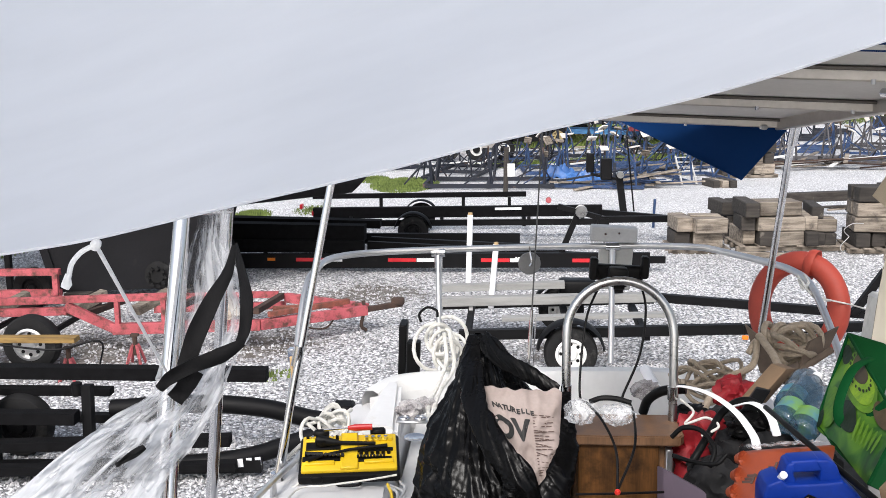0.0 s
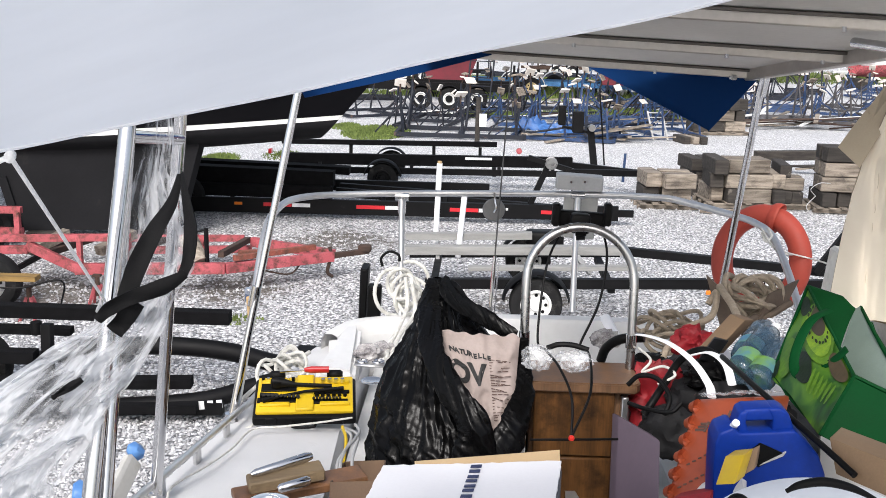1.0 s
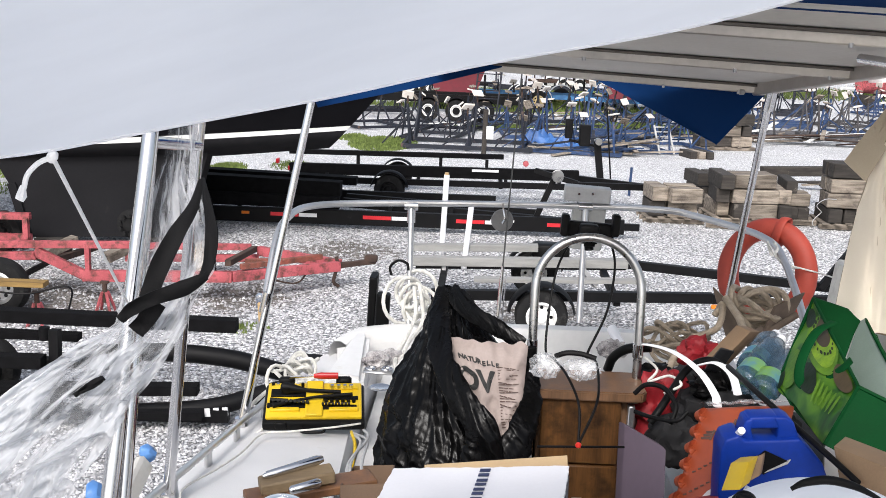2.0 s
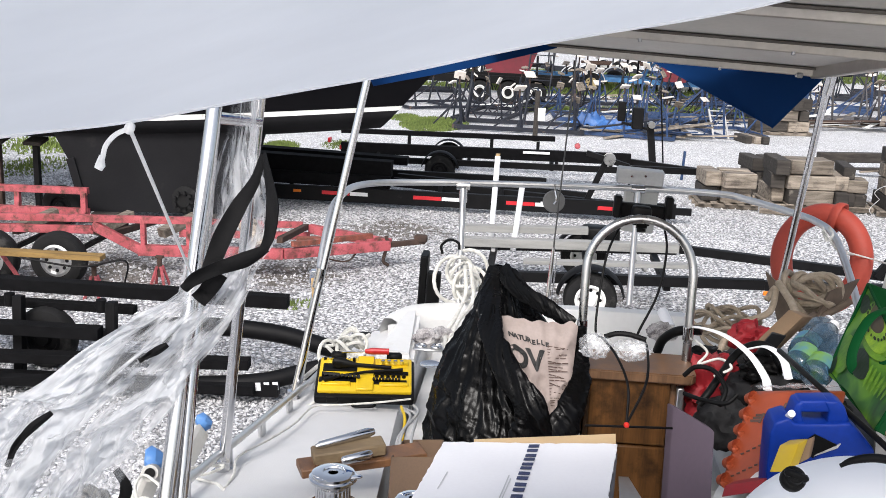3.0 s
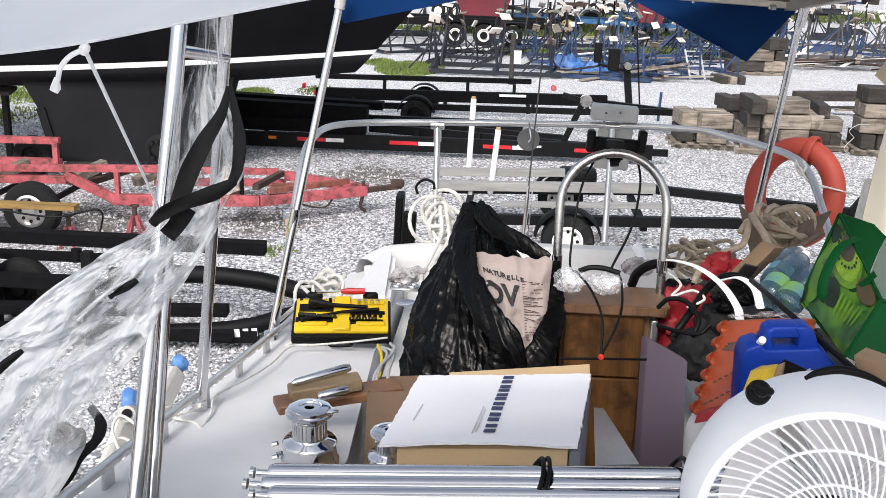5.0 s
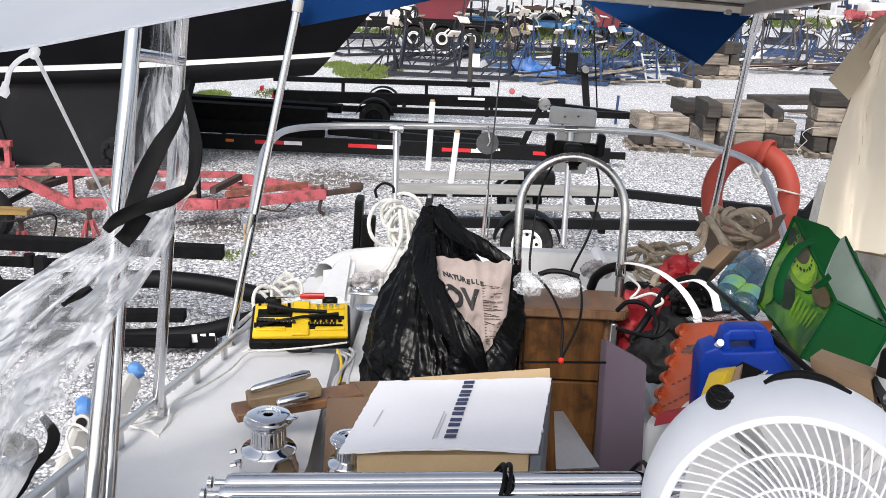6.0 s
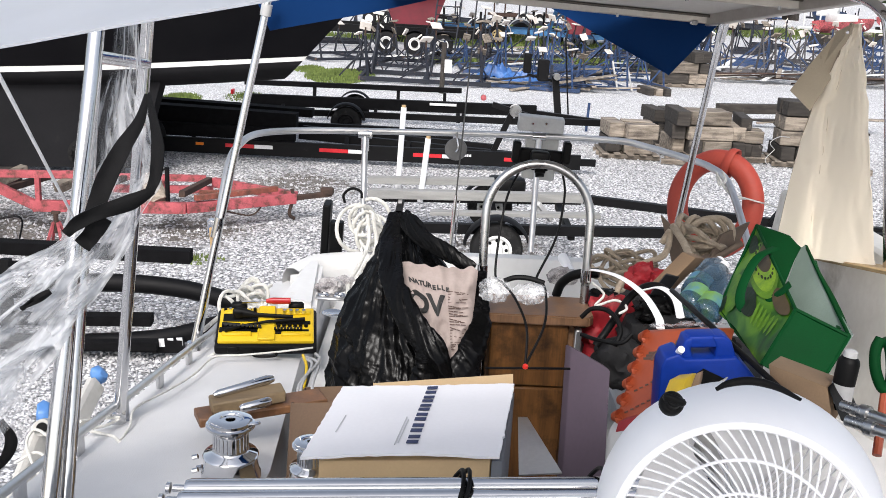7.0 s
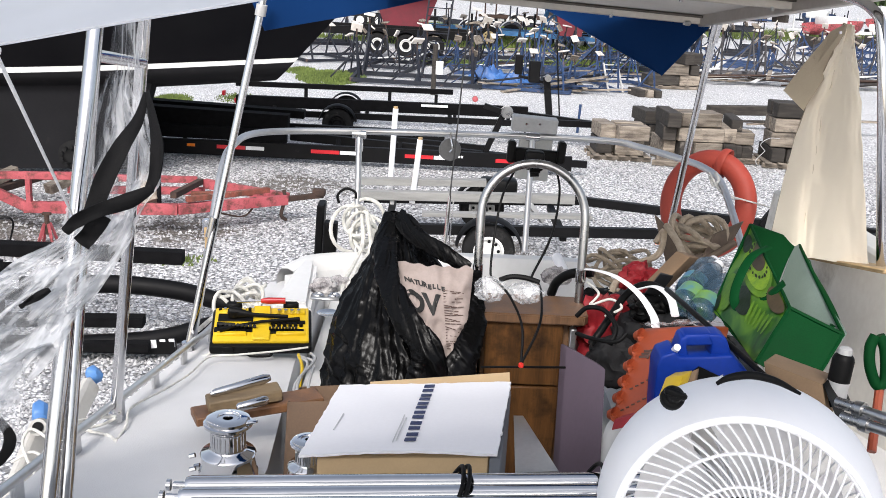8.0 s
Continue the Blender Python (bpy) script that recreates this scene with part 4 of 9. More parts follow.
def grey_bunk_trailer():
    """The small trailer just astern, with grey runners, white guide poles and one wheel seen."""
    t = thing("small_boat_trailer", "small boat trailer with grey bunk boards and white guide poles", "trailer", (0.7, 12.0, 0))
    bars(t, "bunk_board", GREY_BUNK, [((-0.95, 13.0, 0.66), (0.72, 13.0, 0.72), 0.14, 0.09), ((-0.92, 12.6, 0.57), (1.85, 12.6, 0.65), 0.15, 0.11),
                                      ((-0.1, 11.9, 0.53), (1.98, 11.9, 0.6), 0.14, 0.05)])
    bars(t, "frame_beam", BLACK, [((-0.6, 11.5, 0.43), (2.7, 11.5, 0.53), 0.09, 0.12), ((-0.9, 13.1, 0.4), (1.9, 13.1, 0.5), 0.09, 0.1),
                                  ((2.6, 11.5, 0.52), (6.6, 12.2, 0.46), 0.09, 0.11), ((1.8, 12.9, 0.58), (4.6, 12.75, 0.4), 0.1, 0.11), ((4.5, 12.75, 0.41), (6.6, 12.3, 0.45), 0.1, 0.11)])
    bars(t, "cross_beam", BLACK, [((x, 11.5, 0.42), (x, 13.1, 0.42), 0.08, 0.09) for x in (-0.5, 0.7, 1.6)])
    bars(t, "bunk_bracket", GREY_PLASTIC, [((x, 12.6, 0.4), (x, 12.6, 0.58), 0.05, 0.08) for x in (-0.5, 1.3)] + [((1.25, 12.3, 0.62), (1.45, 12.5, 0.36), 0.05, 0.06)])
    wheel(t, (0.7, 11.28, 0.29), 0.31, 0.21, WHITE_PAINT)
    wheel(t, (0.7, 13.4, 0.29), 0.31, 0.21, WHITE_PAINT)
    fender(t, (0.7, 11.28, 0.29), 0.4, 0.27)
    fender(t, (0.7, 13.4, 0.29), 0.4, 0.27)
    bm = B()
    box(bm, (0.9, 13.2, 0.62), (0.5, 0.3, 0.26), bevel=0.05, seg=2)
    part("tool_box", bm, BLACK_PLASTIC, t)
    for (x0, y0, z0), (x1, y1, z1) in (((-0.25, 12.9, 0.42), (-0.18, 12.9, 1.27)), ((-0.57, 13.3, 0.42), (-0.53, 13.3, 1.6))):
        bm = B()
        tube(bm, [(x0, y0, z0), (x1, y1, z1)], 0.038, 12)
        pole = part("guide_pole", bm, WHITE_PLASTIC, t, "white plastic guide pole")
        bm = B()
        tube(bm, [(x1, y1, z1), (x1, y1, z1 + 0.03)], 0.03, 10)
        part("pole_cap", bm, WOOD_LIGHT, pole)
    bm = B()
    for k in range(9):
        box(bm, (3.02 + k * 0.068, 11.52 + k * 0.012, 0.515), (0.046, 0.01, 0.07), (0, 0, 10))
    part("maker_mark", bm, REFLECT_WHITE, t, "plain white bars of a trailer marking")
    bm = B()
    beam(bm, (4.35, 12.72, 0.4), (4.72, 12.7, 0.98), 0.09, 0.09)
    part("winch_post", bm, BLACK, t)
    bm = B()
    box(bm, (2.72, 11.44, 0.44), (0.07, 0.03, 0.05), bevel=0.006)
    part("side_marker", bm, AMBER, t)


grey_bunk_trailer()


def black_bunk_stack():
    """Black carpeted bunk trailer close by, with a curved drawbar."""
    t = thing("bunk_trailer", "black bunk trailer with carpeted runners and a curved drawbar", "trailer", (-3.5, 8.6, 0))
    bars(t, "bunk", BLACK_CARPET, [((-7.0, 8.75, 0.8), (-2.28, 8.95, 0.73), 0.14, 0.12), ((-7.0, 8.75, 0.6), (-3.75, 8.85, 0.58), 0.12, 0.07), ((-7.0, 8.3, 0.5), (-3.9, 8.4, 0.48), 0.14, 0.11),
                                   ((-7.0, 8.0, 0.25), (-2.5, 8.4, 0.29), 0.14, 0.09), ((-7.0, 7.85, 0.1), (-2.4, 8.2, 0.13), 0.12, 0.08)])
    bars(t, "frame_beam", BLACK, [((-7.0, 8.1, 0.04), (-2.2, 8.3, 0.1), 0.1, 0.12), ((-7.0, 8.9, 0.3), (-3.2, 8.9, 0.3), 0.1, 0.08)])
    bars(t, "upright", BLACK, [((x, 8.5, 0.0), (x, 8.55, 0.74), 0.09, 0.09) for x in (-5.9, -4.75, -3.85)])
    bm = B()
    line = smooth_line([(-3.7, 8.7, 0.46), (-2.9, 8.75, 0.5), (-2.3, 8.8, 0.45), (-1.85, 8.85, 0.33), (-1.55, 8.85, 0.3), (-1.2, 8.7, 0.3)], 8)
    tube(bm, line, 0.085, 10)
    tube(bm, smooth_line([(-3.2, 8.2, 0.1), (-2.4, 8.35, 0.14), (-1.9, 8.6, 0.22), (-1.4, 8.8, 0.3)], 6), 0.08, 10)
    part("drawbar", bm, BLACK, t)
    bm = B()
    box(bm, (-1.55, 8.85, 0.34), (0.2, 0.2, 0.3), bevel=0.02)
    part("coupling", bm, BLACK, t)
    for k in range(10):
        bm = B()
        beam(bm, (-2.95 + k * 0.078, 8.19 + k * 0.008, 0.09 + k * 0.006), (-2.9 + k * 0.078, 8.19 + k * 0.008, 0.095 + k * 0.006), 0.01, 0.075, 0.001)
        part("marking_bar", bm, REFLECT_WHITE, t, "plain white bar of a trailer marking")
    for x in (-4.9, -4.0):
        bm = B()
        tube(bm, [(x, 8.66, 0.6), (x, 8.66, 0.72)], 0.05, 10)
        part("bracket", bm, BLACK, t)
    wheel(t, (-4.6, 8.75, 0.28), 0.3, 0.2, BLACK)


black_bunk_stack()


# ---- timber stacks on pallets ----
def timber_stack(x0, y0, ang, courses, seed, pallet=True, length=0.9, sec=0.22):
    rnd = random.Random(seed)
    m = pose(x0, y0, 0, 0, 0, ang)
    t = thing("timber_stack", "stack of weathered square timber blocks on a pallet", "timber stack", group="timber stacks", m=m)
    z = -0.02
    width = max(len(c) for c in courses) * (sec + 0.015)
    if pallet:
        for k in range(3):
            bm = B()
            box(bm, (0, -length * 0.42 + k * length * 0.42, 0.03), (width + 0.2, 0.09, 0.09), bevel=0.004)
            part("pallet_bearer", bm, TIMBER, t)
        for k in range(5):
            bm = B()
            box(bm, (-width / 2 + k * width / 4, 0, 0.09), (0.12, length + 0.15, 0.025), bevel=0.003)
            part("pallet_board", bm, TIMBER, t)
        z = 0.1
    for c in courses:
        for k, kind in enumerate(c):
            if not kind:
                continue
            h = sec * rnd.uniform(0.9, 1.02)
            bm = B()
            cx = (k - (len(c) - 1) / 2) * (sec + 0.015)
            if kind == 1:      # block lying across, its end to the viewer
                box(bm, (cx, rnd.uniform(-0.14, 0.1), z + h / 2), (sec * rnd.uniform(0.85, 0.99), length * rnd.uniform(0.8, 1.1), h), (0, 0, rnd.uniform(-5, 5)), bevel=0.014)
            else:              # long side to the viewer, spanning kind-1 places
                w = (sec + 0.015) * kind - 0.02
                box(bm, (cx + (kind - 1) * (sec + 0.015) / 2, -length * 0.32 + rnd.uniform(-0.16, 0.08), z + h / 2), (w * rnd.uniform(0.85, 1.06), sec, h), (0, 0, rnd.uniform(-6, 6)), bevel=0.014)
                box(bm, (cx + (kind - 1) * (sec + 0.015) / 2, length * 0.1, z + h / 2), (w * rnd.uniform(0.9, 1.0), sec, h * 0.97), (0, 0, rnd.uniform(-3, 3)), bevel=0.012)
            rough(bm, 0.006, 9, seed + k)
            part("timber", bm, TIMBER_END if rnd.random() < (0.7 if kind == 1 else 0.15) else TIMBER, t, smooth=30)
        z += sec * 1.0


timber_stack(3.62, 19.5, 2, [[1, 2, 0], [1, 2, 0]], 1, sec=0.31, length=0.85)
timber_stack(5.2, 19.9, 3, [[1, 1, 2, 0, 1], [1, 3, 0, 0, 1], [1, 3, 0, 0, 0]], 2, length=1.0, sec=0.28)
timber_stack(7.0, 19.6, -2, [[1, 1, 1], [3, 0, 0], [3, 0, 0], [2, 0, 1]], 3, sec=0.29)
timber_stack(6.1, 19.9, -3, [[1, 1], [2, 0], [1, 0]], 7, sec=0.25)
timber_stack(4.85, 21.2, 10, [[1, 1, 1, 1], [1, 3, 0, 0], [1, 1, 0, 0]], 4, pallet=False, sec=0.26)
timber_stack(7.5, 32.6, 8, [[3, 0, 0, 2, 0], [0, 3, 0, 0, 1], [0, 0, 0, 1, 1]], 5, sec=0.34)
timber_stack(6.2, 30.0, 20, [[1, 1, 1]], 6, pallet=False)


def loose_timber(p, q, s, mat=TIMBER_END):
    bm = B()
    beam(bm, p, q, s, s, 0.01)
    rough(bm, 0.006, 7)
    solo("timber", bm, mat, "loose weathered timber lying on the gravel", "timber", "loose timbers")


loose_timber((5.8, 21.3, 0.78), (8.2, 21.8, 0.8), 0.2)
loose_timber((4.2, 18.9, 0.03), (5.4, 18.7, 0.03), 0.1, TIMBER)
loose_timber((6.9, 18.6, 0.02), (8.2, 18.8, 0.02), 0.12, TIMBER)
bm = B()
tube(bm, smooth_line([(6.35, 18.95, 0.35), (6.2, 18.8, 0.5), (6.35, 18.8, 0.62), (6.6, 18.95, 0.6)]), 0.007, 6)
tube(bm, smooth_line([(6.35, 18.95, 0.35), (6.15, 18.8, 0.18), (6.25, 18.8, 0.05), (6.4, 18.9, 0.0)]), 0.007, 6)
solo("cable", bm, GREY_PLASTIC, "white cable hanging over the timber stack", "cable")


def post(x, y, h, mat, label, r=0.05, name="marker_post"):
    bm = B()
    tube(bm, [(x, y, -0.05), (x + 0.02, y, h)], r, 8)
    solo(name, bm, mat, label, "post")


post(-0.1, 27.8, 1.35, TIMBER_END, "slim weathered wooden post with a notice", 0.07)
post(3.2, 22.3, 0.62, BLUE_PAINT, "thin blue steel stake in the gravel", 0.03, "stake")
bm = B()
box(bm, (0.05, 27.7, 0.72), (0.2, 0.02, 0.36), bevel=0.004)
solo("notice_board", bm, WHITE_PAINT, "small pale notice fixed to the wooden post", "notice", origin=(0.05, 27.7, 0.54))
t = thing("winch_stand", "black trailer winch post standing in the gravel", "winch post", (2.6, 24.0, 0))
bm = B()
beam(bm, (2.75, 24, -0.03), (2.6, 24, 1.0), 0.14, 0.16)
beam(bm, (2.98, 24, 0.1), (2.76, 23.9, 1.9), 0.03, 0.03)
part("post", bm, BLACK, t)
bm = B()
box(bm, (2.3, 24, 1.12), (0.26, 0.26, 0.5), bevel=0.02)
box(bm, (1.94, 24.3, 1.24), (0.18, 0.2, 0.46), bevel=0.02)
beam(bm, (1.95, 24.2, 0.98), (2.7, 24, 0.85), 0.06, 0.06)
part("bow_stop", bm, BLACK, t)
bm = B()
lathe(bm, [(0.08, -0.1), (0.08, 0.1)], Matrix.Translation((2.62, 23.85, 1.0)) @ pose(0, 0, 0, 90), 16)
part("winch_drum", bm, GUARD_STEEL, t)


# ---- the field of boat stands ----
PAD = material("pale_stand_pad", (0.74, 0.69, 0.64), (0.55, 0.5, 0.45), 0.8, 0, 6, 60, 0.1, vary=0.35)


def cradle_mesh(mat, kind):
    """A steel boat cradle as parts in its own space, about 3.4 m long."""
    t = thing("boat_cradle", {0: "blue steel boat cradle with braced posts and pale pads", 1: "dark steel boat cradle with braced posts and pads",
                              2: "weathered grey steel boat cradle with pale pads"}[kind], "boat cradle", group="boat cradles", m=Matrix.Identity(4))
    L, W = 3.4, 2.3
    bars(t, "base_beam", mat, [((-L / 2, s * W / 2, 0.08), (L / 2, s * W / 2, 0.08), 0.1, 0.12) for s in (-1, 1)] + [((x, -W / 2, 0.08), (x, W / 2, 0.08), 0.1, 0.12) for x in (-L / 2, 0, L / 2)])
    for i, x in enumerate((-L / 2 + 0.2, 0.1, L / 2 - 0.2)):
        for s in (-1, 1):
            top = Vector((x + 0.1 * s, s * W * 0.46, 0.95 + 0.28 * ((i * 2 + (s > 0) + kind) % 3)))
            bars(t, "post", mat, [((x, s * W / 2, 0.1), top, 0.06, 0.06)])
            bars(t, "brace", mat, [((x - 0.75, s * W / 2, 0.12), top - Vector((0, 0, 0.35)), 0.04, 0.04), ((x, 0.05 * s, 0.12), top - Vector((0, 0, 0.25)), 0.045, 0.045)])
            bm = B()
            tube(bm, [top - Vector((0, 0, 0.1)), top + Vector((0, -s * 0.06, 0.22))], 0.022, 8)
            part("screw", bm, RUST, t)
            bm = B()
            box(bm, top + Vector((0, -s * 0.08, 0.26)), (0.3, 0.26, 0.05), (s * 34 + 24 * (i - 1), 10 - 8 * i, 25 * i), bevel=0.01)
            part("pad", bm, PAD if (i + kind) % 3 else TIMBER, t)
    return t


def place_cradles():
    # the stands fill the back of the yard in loose rows
    rnd = random.Random(8)
    proto = [cradle_mesh(BLUE_PAINT, 0), cradle_mesh(NAVY_PAINT, 1), cradle_mesh(material("weathered_grey_steel", (0.1, 0.1, 0.11), (0.05, 0.045, 0.045), 0.7, 0.2, 6, 60, 0.2, dirt=(0.1, 0.06, 0.04), dirt_amount=0.3, vary=0.4), 2)]
    spots = []
    # front row just behind the gravel lane, then rows further off
    for x, y, k, a in ((-0.6, 30.3, 1, 4), (2.6, 30.6, 0, -3), (5.2, 31.6, 0, 8), (-1.6, 33.5, 1, 84), (1.8, 34.2, 0, 12), (4.6, 35.2, 0, 92),
                       (11.6, 37.2, 2, 10), (13.8, 38.4, 0, 70), (16.2, 38.2, 2, 25), (18.6, 39.4, 0, 5), (21.2, 39.0, 1, 60), (23.8, 40.2, 0, 15),
                       (12.0, 42.2, 0, 80), (15.2, 43.4, 2, 35), (18.2, 44.2, 0, 100), (22.0, 45.0, 1, 20), (26.0, 44.0, 0, 50), (28.5, 47.0, 2, 10),
                       (7.8, 36.8, 1, 30), (9.0, 40.5, 0, 15), (14.5, 48.5, 1, 65), (19.5, 50.0, 0, 10), (24.5, 51.5, 2, 75), (6.2, 43.0, 0, 70), (0.8, 40.2, 0, 20), (8.5, 48.0, 0, 40),
                       (-3.6, 36.2, 1, 30), (0.4, 37.2, 1, 75), (3.2, 38.4, 1, 10), (6.6, 39.4, 1, 50), (2.2, 46.8, 1, 25), (5.4, 48.6, 0, 60), (10.6, 45.2, 1, 95), (-1.2, 46.5, 1, 15),
                       (11.8, 51.0, 1, 35), (16.6, 53.0, 1, 70), (21.4, 55.0, 0, 20), (26.4, 56.0, 1, 45), (-5.5, 42.0, 1, 10)):
        spots.append((x, y, k, a))
    used = set()
    for x, y, k, a in spots:
        m = pose(x, y, 0.0, 0, 0, a + rnd.uniform(-9, 9)) @ Matrix.Diagonal((rnd.uniform(0.8, 1.12), rnd.uniform(0.8, 1.1), rnd.uniform(0.72, 1.2), 1))
        if k not in used:
            used.add(k)
            proto[k].matrix_basis = m
        else:
            copy_thing(proto[k], m)


place_cradles()


def far_trailer(x, y, mat, ang, n=2, white=True):
    m = pose(x, y, 0, 0, 0, ang)
    t = thing("boat_trailer", "steel boat trailer parked at the back of the yard", "trailer", group="far trailers", m=m)
    bars(t, "side_beam", mat, [((-2.6, s * 0.8, 0.6), (2.4, s * 0.8, 0.6), 0.1, 0.15) for s in (-1, 1)] + [((2.4, -0.8, 0.6), (4.2, 0, 0.55), 0.1, 0.12), ((2.4, 0.8, 0.6), (4.2, 0, 0.55), 0.1, 0.12)])
    bars(t, "cross_beam", mat, [((k, -0.8, 0.58), (k, 0.8, 0.58), 0.08, 0.1) for k in (-2.4, -0.6, 1.4)])
    bars(t, "upright", mat, [((k, s * 0.8, 0.6), (k, s * 0.85, 1.5), 0.07, 0.07) for k in (-2.2, 1.2) for s in (-1, 1)])
    for i in range(n):
        for s in (-1, 1):
            wheel(t, (-1.1 + i * 1.0, s * 1.02, 0.36), 0.37, 0.24, WHITE_PAINT, hub=False)
            if white:
                fender(t, (-1.1 + i * 1.0, s * 1.02, 0.36), 0.46, 0.26, WHITE_PAINT)
    return t




def ringed_trailer():
    """Long black flat trailer whose tyres show white rim rings."""
    t = thing("boat_trailer", "long black flat trailer with white-ringed wheels", "trailer", (-2.5, 38.9, 0), "far trailers")
    bars(t, "side_beam", BLACK, [((-8.0, 38.9, 0.86), (1.6, 38.7, 0.84), 0.14, 0.3), ((-8.0, 40.7, 0.86), (1.6, 40.5, 0.84), 0.14, 0.3)])
    bars(t, "cross_beam", BLACK, [((x, 38.9, 0.8), (x, 40.6, 0.8), 0.12, 0.14) for x in (-7.6, -5.5, -3.2, -1.0, 1.2)])
    bars(t, "upright", BLACK, [((x, 38.85, 0.9), (x, 38.85, z), 0.09, 0.09) for x, z in ((-4.9, 1.9), (-4.3, 2.0), (-0.2, 1.8), (1.2, 1.7))])
    bars(t, "tail_lamp", REFLECT_RED, [((-5.15, 38.8, 0.88), (-4.75, 38.8, 0.88), 0.03, 0.1)])
    for x in (-2.33, -1.25, -0.2):
        whl = wheel(t, (x, 38.62, 0.4), 0.42, 0.24, WHITE_PAINT, hub=False)
        fender(t, (x, 38.62, 0.4), 0.52, 0.3)
        bm = B()
        lathe(bm, [(0.14, -0.13), (0.14, 0.13)], Matrix.Translation((x, 38.62, 0.4)) @ pose(0, 0, 0, 90), 20)
        part("hub", bm, BLACK, whl)


ringed_trailer()


def blue_tandem():
    """Bright blue boat trailer with cream rims and white mudguards."""
    t = thing("boat_trailer", "bright blue boat trailer with cream rims and white mudguards", "trailer", (3.6, 44.6, 0), "far trailers")
    paint = material("bright_blue_paint", (0.05, 0.2, 0.42), (0.03, 0.12, 0.28), 0.5, 0, 5, 50, 0.1, dirt=(0.2, 0.14, 0.1), dirt_amount=0.2)
    cream = material("cream_rim_paint", (0.5, 0.4, 0.2), (0.38, 0.3, 0.15), 0.5)
    bars(t, "side_beam", paint, [((-0.5, y, 0.72), (9.5, y - 0.3, 0.55), 0.14, 0.2) for y in (44.9, 46.6)])
    bars(t, "cross_beam", paint, [((x, 44.8, 0.7), (x, 46.6, 0.7), 0.12, 0.14) for x in (0.0, 1.8, 4.2, 6.8)])
    bars(t, "upright", paint, [((x, 45.0, 0.7), (x + lean, 45.2, z), 0.14, 0.14) for x, lean, z in ((-2.2, 0.1, 2.5), (4.4, 0.5, 2.3), (5.3, -0.4, 2.3), (5.9, 0.0, 1.8))])
    bars(t, "brace", paint, [((4.3, 45.0, 0.9), (5.6, 45.1, 2.1), 0.1, 0.1), ((-2.2, 45.0, 2.3), (-0.8, 45.0, 1.0), 0.1, 0.1)])
    for x, y in ((2.15, 44.6), (1.4, 46.9), (3.3, 46.9)):
        wheel(t, (x, y, 0.46), 0.48, 0.28, cream)
        fender(t, (x, y, 0.5), 0.62, 0.32, WHITE_PAINT)


blue_tandem()
far_trailer(9.5, 55.0, BLUE_PAINT, -8, 2, True)
for x, y, mt, a, k, w in ((13.5, 58, BLACK, 20, 2, True), (18.5, 62, NAVY_PAINT, 70, 2, False), (24.5, 64, WHITE_PAINT, 15, 1, True), (30, 62, RED_PAINT, -10, 2, False), (34, 66, BLUE_PAINT, 35, 2, True),
                          (27, 72, BLACK, 80, 2, False), (38, 74, RUST, 10, 1, True), (21, 78, BLUE_PAINT, 0, 2, True), (31, 82, NAVY_PAINT, 25, 2, False), (12, 68, WHITE_PAINT, 60, 2, True), (42, 84, RED_PAINT, 5, 2, True)):
    far_trailer(x, y, mt, a, k, w)
for x, y, mt, a, k, w in ((6.2, 47.0, BLACK, 12, 2, False), (8.2, 52.0, BLUE_PAINT, -5, 2, True), (2.6, 53.0, NAVY_PAINT, 8, 2, True), (-3.0, 55.0, BLACK, -6, 2, False), (5.0, 61.0, RUST, 20, 2, True)):
    far_trailer(x, y, mt, a, k, w)


def maroon_keel(x, y, w, h):
    t = thing("keelboat", "boat with a maroon keel standing on a cradle far off", "sailboat", (x, y, 0), "far boats")
    bm = B()
    prism(bm, [(x - w * 0.36, 0.75), (x + w * 0.34, 0.75), (x + w * 0.6, h), (x - w * 0.66, h)], y - 0.15, y + 0.15)
    part("keel", bm, MAROON, t)
    bm = B()

    def f(u, v):
        a = math.pi * (v - 0.5)
        k = math.sin(math.pi * (0.06 + 0.9 * u)) ** 0.7
        return Vector((x - 4.5 + 9 * u, y + 1.5 * k * math.sin(a), h + 1.1 - 1.25 * k * math.cos(a)))
    grid(bm, f, 24, 14)
    part("hull", bm, MAROON, t)
    bm = B()
    grid(bm, lambda u, v: Vector((x - 4.5 + 9 * u, y + 1.5 * math.sin(math.pi * (0.06 + 0.9 * u)) ** 0.7 * (2 * v - 1), h + 1.11)), 24, 2)
    part("deck", bm, WHITE_PAINT, t)


maroon_keel(-1.4, 42.6, 2.3, 2.35)
maroon_keel(5.6, 43.6, 1.3, 2.5)


def blue_tarp(x, y, r, seed):
    bm = B()

    def f(u, v):
        a = 6.283 * u
        d = Vector((r * 1.5 * v * math.cos(a), r * 0.7 * v * math.sin(a), 0))
        z = 0.45 * (1 - v ** 2) * (0.6 + 0.8 * noise.noise(Vector((a * 1.0, v * 4, seed)))) + 0.1 * noise.noise(d * 6)
        return Vector((x, y, 0.06)) + d + Vector((0, 0, max(0.0, z)))
    grid(bm, f, 40, 10)
    solo("tarpaulin", bm, material("bright_blue_tarp", (0.05, 0.16, 0.42), (0.025, 0.09, 0.28), 0.4, 0, 5, 90, 0.3), "crumpled bright blue tarpaulin heaped among the stands", "tarpaulin")


blue_tarp(2.4, 30.6, 0.6, 3)
blue_tarp(1.6, 31.8, 0.45, 5)


